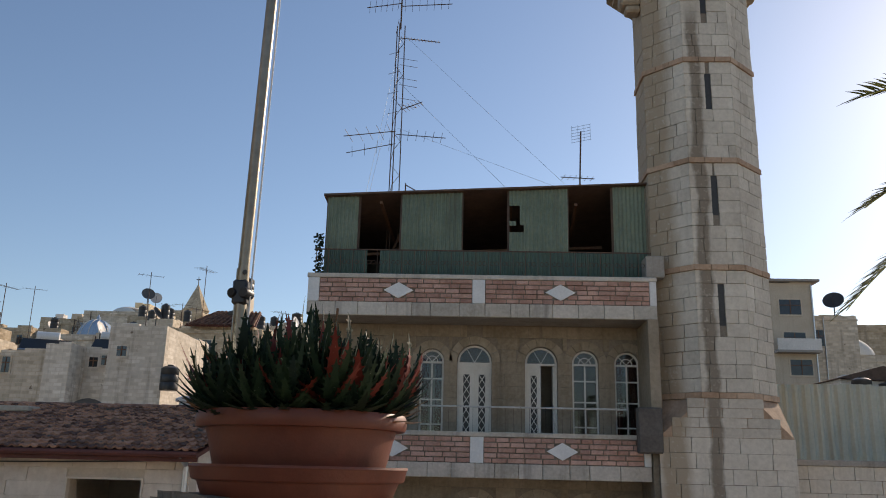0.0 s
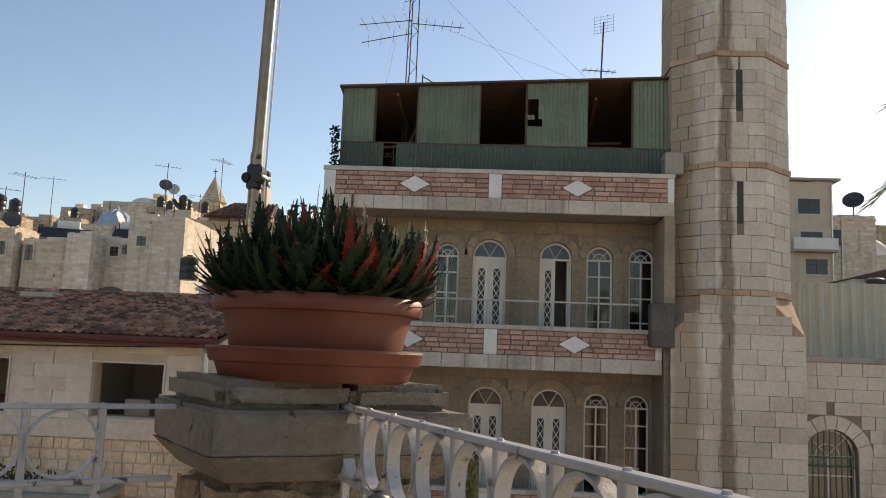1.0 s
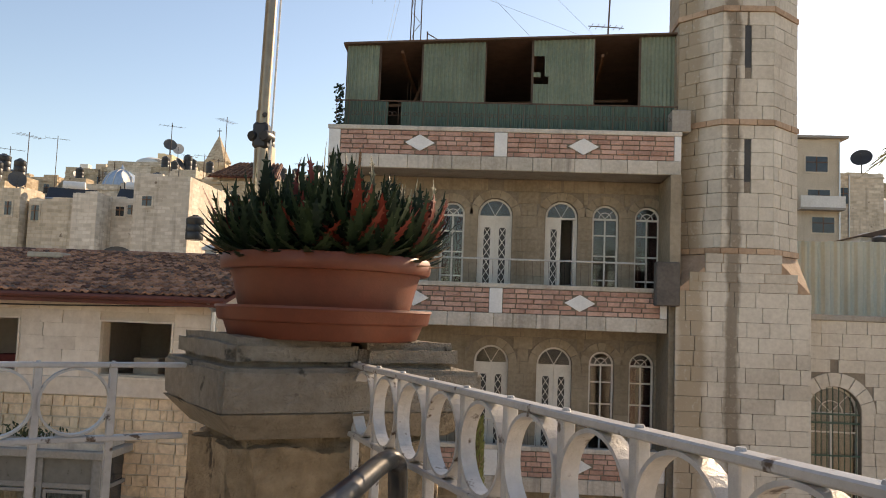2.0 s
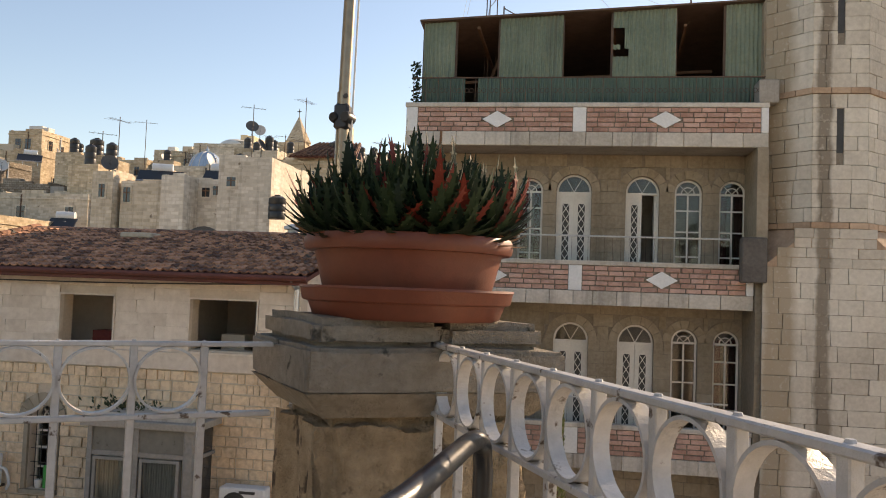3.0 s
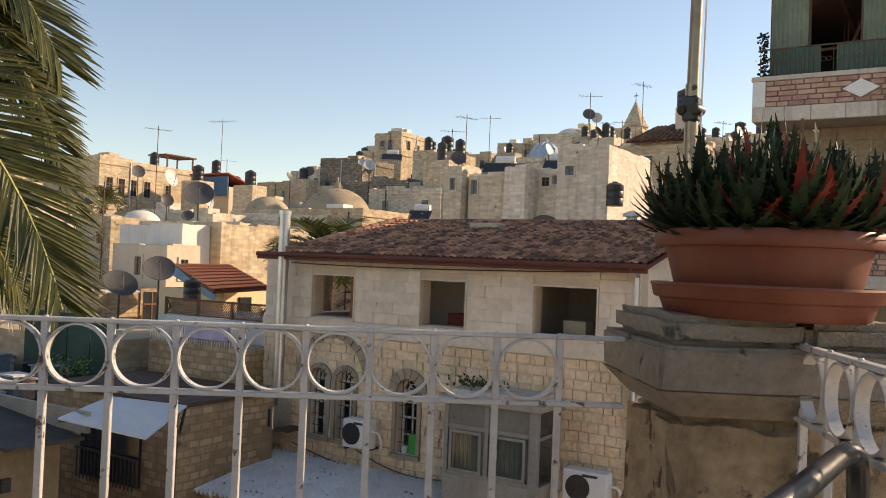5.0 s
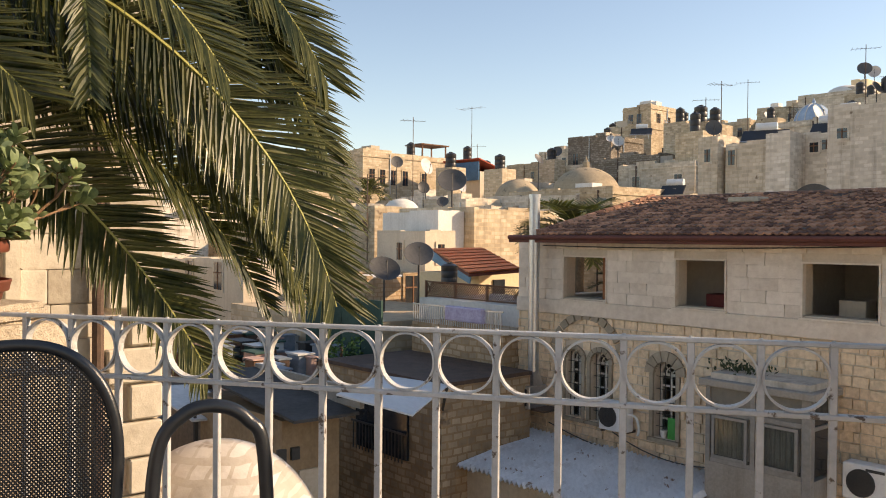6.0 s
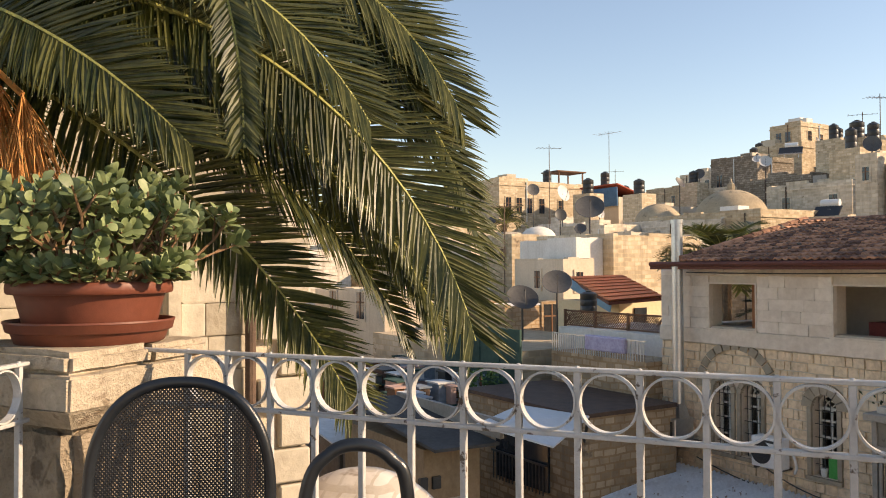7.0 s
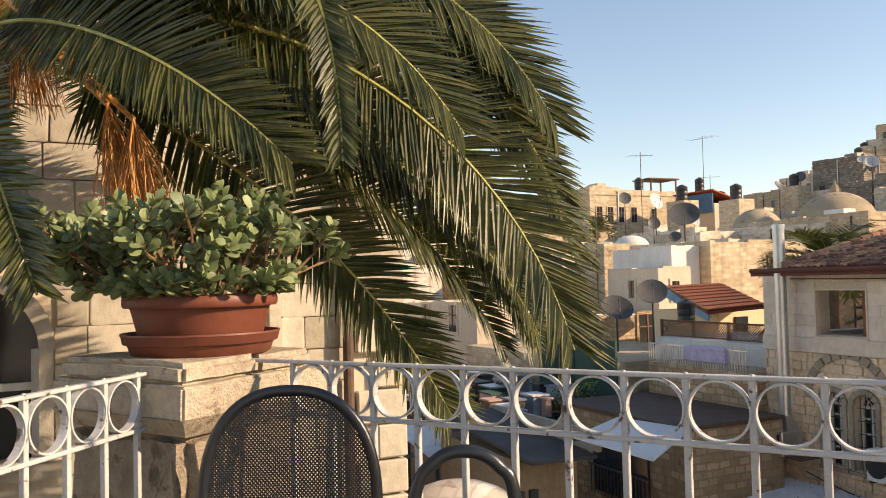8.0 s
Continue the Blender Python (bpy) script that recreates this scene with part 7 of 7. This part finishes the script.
def air_conditioner(x, y, z, w=0.78, d=0.3, h=0.56):
    e = thing("air_conditioner", x + w / 2, y, z, "white air conditioner unit on wall brackets", "air conditioner", "air conditioners")
    part("case", Geo().box(x, x + w, y, y + d, z, z + h, 0.02), WHITE_PAINT, e)
    part("fan_grille", Geo().tube([(x + w * 0.36, y - 0.008, z + h * 0.5), (x + w * 0.36, y + 0.01, z + h * 0.5)], h * 0.38, 24), DARK_METAL, e)
    for i in range(5):
        rr = h * 0.38 * (i + 1) / 5
        part("guard_ring", Geo().ring((x + w * 0.36, y - 0.016, z + h * 0.5), (1, 0, 0), (0, 0, 1), rr - 0.003, rr, 0, 2 * math.pi, 24, (0, 0.01, 0)), DARK_METAL, e)
    part("name_bar", Geo().box(x + w * 0.45, x + w * 0.8, y - 0.006, y + 0.005, z + h * 0.84, z + h * 0.92), DARK_METAL, e, "dark name bar")
    for q in (0.12, 0.88):
        part("bracket", Geo().box(x + w * q - 0.02, x + w * q + 0.02, y, 13.5, z - 0.04, z - 0.002), RUST, e)
    part("hose", Geo().tube(smooth_path([(x + w, y + d * 0.5, z + 0.35), (x + w + 0.16, y + 0.15, z + 0.32), (x + w + 0.2, y + 0.2, z + 0.1), (x + w + 0.08, y + 0.32, z - 0.06)]), 0.025, 8), WHITE_PAINT, e, smooth=True)


air_conditioner(-10.3, 13.05, -2.5, 0.62)
air_conditioner(-5.57, 13.05, -2.72)
air_conditioner(-13.85, 12.62, -3.15, 0.55, 0.3, 0.5)
e = thing("bay_window", -6.8, 12.6, -4.6, "aluminium-framed glazed bay window on a stone wall", "bay window")
part("base", Geo().box(-7.66, -5.86, 12.6, 13.5, -4.6, -2.5), CONCRETE, e)
part("roof", Geo().box(-7.75, -5.75, 12.5, 13.5, -1.22, -1.1, 0.015), CONCRETE, e)
part("roof_lip", Geo().box(-7.6, -5.9, 12.65, 13.5, -1.1, -1.0), SLAB, e)
FR_AL = surface("weathered_aluminium", (0.2, 0.19, 0.175), (0.34, 0.32, 0.295), 2, 16, rough=0.45, rand=0, metal=0.2)
for x in (-7.66, -6.85, -6.0):
    part("mullion", Geo().box(x, x + 0.08, 12.6, 12.68, -2.5, -1.22), FR_AL, e)
part("corner_post", Geo().box(-5.98, -5.84, 12.58, 12.72, -4.6, -1.22, 0.01), FR_AL, e)
for z in (-2.5, -1.68):
    part("transom", Geo().box(-7.58, -5.98, 12.61, 12.67, z, z + 0.07), FR_AL, e)
for x0_, x1_ in ((-7.54, -6.9), (-6.73, -6.05)):
    w = part("sash", Geo().box(x0_, x0_ + 0.05, 12.585, 12.63, -2.42, -1.7).box(x1_ - 0.05, x1_, 12.585, 12.63, -2.42, -1.7).box(x0_ + 0.05, x1_ - 0.05, 12.585, 12.63, -2.42, -2.37).box(x0_ + 0.05, x1_ - 0.05, 12.585, 12.63, -1.75, -1.7), FR_AL, e)
    po = part("pane", Geo().box(x0_ + 0.05, x1_ - 0.05, 12.605, 12.61, -2.37, -1.75), GLASS, w)
    po.visible_shadow = False
    gc = Geo()
    for i in range(14):
        xx = x0_ + 0.05 + (x1_ - x0_ - 0.1) * i / 13
        gc.tube([(xx, 12.72 + 0.015 * (i % 2), -2.4), (xx, 12.72 + 0.015 * (i % 2), -1.7)], 0.026, 6)
    part("curtain", gc, CURTAIN_W, w)
part("upper_pane", Geo().box(-7.58, -5.98, 12.635, 12.645, -1.61, -1.22), surface("dusty_glass", (0.12, 0.115, 0.1), (0.22, 0.21, 0.185), 1.5, 9, rough=0.3, rand=0, spec=0.5), e)
part("side_pane", Geo().box(-5.9, -5.89, 12.72, 13.45, -2.45, -1.25), PANE, e)
part("side_transom", Geo().box(-5.91, -5.86, 12.72, 13.5, -1.72, -1.66), FR_AL, e)
e = thing("tin_roof", -10, 11.8, -3.2, "rusty white corrugated tin roof over a yard", "roof")
for i in range(7):
    x0_ = -12.35 + i * 0.68
    n = 12
    vs, fs = [], []
    for j in range(n + 1):
        u = j / n
        zz = 0.045 * (1 if j % 2 else -1) + RNG.uniform(-0.004, 0.004)
        x = x0_ + u * 0.72
        vs += [(x, 10.9 + 0.06 * (i % 2), -3.24 + zz + 0.012 * (i % 2)), (x - 0.1, 13.42, -2.95 + zz + 0.012 * (i % 2))]
    for j in range(n):
        fs.append((j * 2, j * 2 + 2, j * 2 + 3, j * 2 + 1))
    g = Geo().add(vs, fs)
    k = len(vs)
    g.add([(v[0], v[1], v[2] - 0.01) for v in vs], [tuple(reversed(q)) for q in fs])
    part("tin_sheet", g, TIN_WHITE, e)
part("yard_wall", Geo().box(-12.2, -7.6, 11.2, 11.45, -6.6, -3.3), PLASTER_B, e)
e = thing("drainpipe", -4.5, 13.42, -6.6, "grey drainpipe at the house corner", "drainpipe")
part("pipe", Geo().tube([(-4.52, 13.42, -6.6), (-4.52, 13.42, 1.15)], 0.045, 10), GALV, e, smooth=True)
part("outlet", Geo().tube([(-4.52, 13.42, 1.12), (-4.52, 13.1, 1.27)], 0.05, 10), GALV, e, smooth=True)
solid("green_board", Geo().box(-9.05, -8.86, 13.56, 13.6, -2.55, -2.15), surface("bright_green_paint", (0.04, 0.25, 0.05), (0.08, 0.4, 0.1), 3, 20, rand=0), "bright green board leaning in a window", "board")
solid("window_pot", Geo().lathe([(0.05, 0), (0.07, 0.14), (0.06, 0.14)], (-9.16, 13.6, -2.55), 14), WHITE_PAINT, "small white flower pot on a window sill", "flower pot")
solid("red_chest", Geo().box(-8.6, -7.95, 14.1, 14.5, -0.15, 0.22, 0.01), surface("dark_red_wood", (0.1, 0.02, 0.02), (0.2, 0.05, 0.04), 3, 20, rand=0), "dark red chest inside an open window", "chest")
solid("wooden_post", Geo().box(-10.78, -10.68, 13.75, 13.85, -0.1, 1.2), surface("orange_brown_wood", (0.2, 0.08, 0.03), (0.36, 0.15, 0.07), 3, 20, rand=0), "orange-brown wooden post in an open window", "post")
solid("roof_vent", Geo().box(-9.4, -8.7, 16.2, 16.8, 2.05, 2.16, 0.02), PLASTER_B, "pale roof hatch on the clay tiles", "roof hatch")
solid("roof_chimney", Geo().lathe([(0.12, 0), (0.12, 0.3), (0.2, 0.3), (0.2, 0.36), (0.05, 0.42)], (-6.1, 17.6, 2.1), 14), PLASTER_W, "small white chimney behind the tiled roof", "chimney")

e = thing("wall_cable", -9.0, 13.4, -1.5, "loose dark cables strung along a stone wall", "cable")
for k, (xa, za, xb, zb, sagc) in enumerate(((-11.9, -2.7, -8.6, -2.95, 0.16), (-10.2, -2.6, -7.8, -2.8, 0.2), (-12.1, 1.1, -4.7, 1.18, 0.05))):
    part("cable", Geo().tube([(xa + (xb - xa) * q / 10, 13.38 - 0.01 * k, za + (zb - za) * q / 10 - sagc * 4 * (q / 10) * (1 - q / 10)) for q in range(11)], 0.012, 5), DARK_METAL, e)
e = thing("weeds", -7.2, 12.95, -1.0, "dusty green weeds growing on the bay roof", "plant")
g = Geo()
for k in range(130):
    c = Vector((-7.25 + rf.gauss(0, 0.26), 12.95 + rf.gauss(0, 0.1), -1.0 + abs(rf.gauss(0, 0.07))))
    d = Vector((rf.uniform(-1, 1), rf.uniform(-1, 1), rf.uniform(0, 1.2))).normalized() * 0.1
    sv = d.orthogonal().normalized() * 0.018
    g.add([c, c + d * 0.5 + sv, c + d, c + d * 0.5 - sv], [(0, 1, 2, 3)])
part("foliage", g, surface("weed_leaf", (0.03, 0.04, 0.018), (0.09, 0.1, 0.05), 6, 30, rand=0.4, island=True), e, kind="stuff")

# far date palms
def small_palm(x, y, z0, z1, L, n, seed):
    e = thing("palm_tree", x, y, z0, "date palm growing among the old town roofs", "palm tree", "palm trees")
    part("trunk", Geo().tube([(x, y, z0), (x, y, z1)], [0.2, 0.16], 10), TRUNK, e)
    q = random.Random(seed)
    for i in range(n):
        frond(e, (x, y, z1), i * 360 / n * 1.62, q.uniform(-10, 10), q.uniform(15, 75), q.uniform(60, 110), L * q.uniform(0.8, 1.1), seed=seed * 50 + i, count=34, leaf=0.55, lw=0.022, rib=0.025)


small_palm(-14.9, 17.9, -6, 1.15, 2.0, 26, 3)
e = thing("potted_palm", -11.15, 15.0, -0.15, "bushy green potted palm inside an open window", "plant")
part("tub", Geo().lathe([(0.14, 0), (0.19, 0.28), (0.17, 0.28), (0.16, 0.24)], (-11.15, 15.0, -0.15), 16), TERRA, e, smooth=True)
for k in range(16):
    frond(e, (-11.15, 15.0, 0.1), k * 137.5, 8, 35 + 40 * ((k * 5) % 7) / 6, 70, 0.75 + 0.25 * (k % 3) / 2, seed=300 + k, count=30, leaf=0.26, lw=0.012, rib=0.008)
small_palm(-12.3, 21.8, -6, 0.6, 1.9, 14, 4)
small_palm(-48.5, 34.8, -4, 4.3, 2.0, 16, 5)

# ---- roof of the house opposite: mast and aerials ----
e = thing("lattice_mast", -2.45, 23, 4.95, "tall thin lattice aerial mast with rusty rods", "aerial mast")
for k in range(3):
    a = 2 * math.pi * k / 3 + 0.4
    part("leg", Geo().tube([(-2.46 + 0.2 * math.cos(a), 23 + 0.2 * math.sin(a), 4.95), (-2.42 + 0.14 * math.cos(a), 23 + 0.14 * math.sin(a), 14.45)], 0.017, 5), RUST, e)
for i in range(26):
    z = 5.2 + i * 0.36
    w = 0.2 - 0.06 * i / 26
    a0, a1 = [2 * math.pi * ((k + i) % 3) / 3 + 0.4 for k in (0, 1)]
    part("brace", Geo().tube([(-2.45 + w * math.cos(a0), 23 + w * math.sin(a0), z), (-2.45 + w * math.cos(a1), 23 + w * math.sin(a1), z + 0.36)], 0.009, 4), RUST, e)
part("top_tube", Geo().tube([(-2.42, 23, 14.3), (-2.41, 23, 16.4)], 0.025, 6), RUST, e)


def yagi(parent, c, az, L, n, rod, tilt=0.0, upright=False):
    c = Vector(c)
    d = Vector((math.cos(radians(az)) * math.cos(radians(tilt)), math.sin(radians(az)) * math.cos(radians(tilt)), math.sin(radians(tilt))))
    s = d.cross(Vector((0, 0, 1))).normalized() if not upright else Vector((0, 0, 1))
    y = part("yagi", Geo().tube([c, c + d * L], 0.014, 4), RUST, parent)
    for i in range(n):
        p = c + d * L * (i + 0.5) / n
        part("rod", Geo().tube([p - s * rod * (1 - 0.03 * i), p + s * rod * (1 - 0.03 * i)], 0.007, 4), RUST, y)


yagi(e, (-2.42, 23, 14.0), -10, 1.3, 12, 0.12, -12)
yagi(e, (-2.42, 23, 15.1), 5, 1.6, 7, 0.35, 6)
yagi(e, (-2.42, 23, 15.2), 190, 1.1, 6, 0.4, -14)
yagi(e, (-2.44, 23, 10.9), 175, 1.6, 5, 0.55, -4)
yagi(e, (-2.44, 23, 10.8), 8, 1.5, 6, 0.45, -1)
yagi(e, (-2.44, 23, 10.5), 188, 1.5, 4, 0.5, -15)
yagi(e, (-2.3, 23, 11.6), -20, 0.7, 6, 0.25, 12)
for i in range(10):
    z = 11.5 + i * 0.22
    part("rod", Geo().tube([(-2.4, 22.9, z), (-2.4 + 0.55 * (1 if i % 3 else -0.6), 22.9, z - 0.1)], 0.007, 4), RUST, e)
for gx, gy, gz, tx, ty, tz in ((-2.4, 23, 14.2, 2.7, 21.6, 8.5), (-2.4, 23, 14.0, -3.6, 24, 8.0), (-2.4, 23, 12.5, 1.0, 21.2, 8.3), (-2.4, 23, 11.0, 2.5, 21.4, 8.5), (-2.4, 23, 13.0, -2.9, 21, 8.1)):
    part("guy_wire", Geo().tube([(gx, gy, gz), (tx, ty, tz)], 0.005, 4), GALV, e)
e = thing("tv_aerial", 2.8, 21.5, 8.25, "rooftop aerial with a flat grid reflector", "aerial")
part("mast", Geo().tube([(2.8, 21.5, 8.2), (2.87, 21.5, 10.3)], 0.022, 6), RUST, e)
for i in range(6):
    z = 9.95 + i * 0.09
    part("grid_rod", Geo().tube([(2.6, 21.5, z), (3.15, 21.5, z + 0.12)], 0.006, 4), GALV, e)
for i in range(4):
    x = 2.62 + i * 0.17
    part("grid_rod", Geo().tube([(x, 21.5, 9.95 + 0.03 * i), (x, 21.5, 10.45 + 0.03 * i)], 0.006, 4), GALV, e)
yagi(e, (2.3, 21.5, 8.95), 8, 0.95, 6, 0.2)
yagi(e, (2.4, 21.5, 8.5), 35, 0.8, 5, 0.2, 25)
e = thing("roof_pipe", -1.6, 21, 8.1, "short pipe with a slanting stay on the shack roof", "pipe")
part("pipe", Geo().tube([(-1.9, 21, 8.05), (-1.9, 21, 8.55)], 0.02, 5), RUST, e)
part("stay", Geo().tube([(-1.9, 21, 8.5), (-1.3, 21, 8.15)], 0.015, 5), RUST, e)
# cypress-like potted shrub by the lower balcony and scraps on the roof
e = thing("potted_conifer", -0.33, 12.0, -6.6, "slim sunlit conifer in the street below", "conifer")
part("trunk", Geo().tube([(-0.11, 12.0, -6.6), (-0.11, 12.0, -0.4)], 0.03, 6), WOOD, e)
g = Geo()
for i in range(1400):
    z = rf.uniform(-2.6, -0.25)
    rr = 0.12 * (1 - (z + 2.6) / 2.5) + 0.05
    a = rf.uniform(0, 6.28)
    c = Vector((-0.11 + rr * math.cos(a) * rf.uniform(0.5, 1), 12.0 + rr * math.sin(a) * rf.uniform(0.5, 1), z))
    d = Vector((math.cos(a) * 0.4, math.sin(a) * 0.4, 1)).normalized() * 0.08
    s = d.orthogonal().normalized() * 0.012
    g.add([c - s, c + s, c + d], [(0, 1, 2)])
part("foliage", g, surface("conifer_leaf", (0.08, 0.1, 0.025), (0.24, 0.24, 0.08), 5, 30, rand=0.4, island=True), e, kind="stuff")
solid("roof_crate", Geo().box(4.15, 4.6, 19.75, 20.3, 5.76, 6.3, 0.02), CONCRETE, "grey box beside the roof railing", "box")
e = thing("climbing_plant", -3.98, 20.2, 5.8, "small dark climbing plant at the shack corner", "plant")
g = Geo()
for i in range(160):
    c = Vector((-3.98 + rf.gauss(0, 0.06), 20.3 + rf.gauss(0, 0.08), rf.uniform(5.8, 6.9)))
    d = Vector((rf.uniform(-1, 1), rf.uniform(-1, 1), rf.uniform(-1, 1))).normalized() * 0.09
    s = d.orthogonal().normalized() * 0.04
    g.add([c, c + d * 0.5 + s, c + d, c + d * 0.5 - s], [(0, 1, 2, 3)])
part("foliage", g, ALOE, e, kind="stuff")

# ---- houses right of the minaret ----
e = house(19.6, 22.4, 55, 64, 0, 13.8, PLASTER_B, "tall beige apartment house with balconies", [(0.45, 11.6), (0.5, 9.4), (0.6, 7.6)], [(0.2, 11.6), (0.45, 11.5), (0.7, 11.4), (0.25, 9.2), (0.6, 9.2)], 0.25, 1.4, 1.0, name="apartment_house")
part("roof_slab", Geo().box(19.3, 22.8, 54.6, 64, 13.8, 13.95), CONCRETE, e)
part("balcony", Geo().box(19.6, 22.4, 54.2, 55, 9.0, 9.15), CONCRETE, e)
part("balcony_panel", Geo().box(19.6, 22.4, 54.2, 54.28, 9.15, 9.9), PLASTER_W, e)
part("water_pipe", Geo().tube([(22.3, 54.9, 0), (22.3, 54.9, 13.6)], 0.05, 6), GALV, e)
house(22.6, 26.5, 58, 66, 0, 12.2, FAR_A, "limestone hillside house behind the apartment house", [(0.3, 10)], [(0.5, 10)], 0.2)
house(24.5, 33, 66, 74, 0, 13.0, FAR_B, "limestone hillside house with a dome", [(0.3, 10.8), (0.6, 10.8)], [], 0.2)
dome(27, 62, 9.6, 2.2, 1.7, DOME_WH, "whitewashed dome on a hillside house", False)
house(22.8, 32, 58.5, 65, 0, 9.6, FAR_A, "low hillside house under a white dome", [(0.3, 8)], [], 0.2)
house(19.8, 24.2, 46, 52, 0, 6.4, PLASTER_W, "low whitewashed house with a pitched roof", [(0.4, 5.3), (0.75, 5.4)], [], 0.1, 0.7, 0.6)
part("roof", Geo().prism([(19.5, 45.6, 6.4), (24.5, 45.6, 6.2), (22.0, 45.6, 7.1)], (0, 0, 0), (0, 6.6, 0)), RUST, thing("roof", 22, 46, 6.3, "rusty low pitched sheet roof", "roof"))
house(24, 34, 44, 50, 0, 6.6, FAR_C, "dim stone house behind the tin fence", [(0.3, 5.2), (0.6, 5.2)], [], 0.2)
water_tank(20.2, 44.4, 5.2, 0.5, 1.1, BLACK_PLASTIC, BT)
water_tank(21.6, 44.6, 5.3, 0.4, 0.8, BLACK_PLASTIC, BT)
solid("tank_platform", Geo().box(18.8, 26, 43.5, 45.5, -6, 5.2), CONCRETE, "concrete roof under black water tanks", "roof")
dish(25.3, 58.6, 13.3, 0.7, -120, 30, base=12.0)
for i in range(10):
    x = 15 + i * 7.5
    house(x, x + 6, 80 + (i % 3) * 8, 90 + (i % 3) * 8, 0, rf.uniform(12, 16), rf.choice((FAR_A, FAR_B)), TERR, [(0.3, 10), (0.7, 10)], [], 0.3)
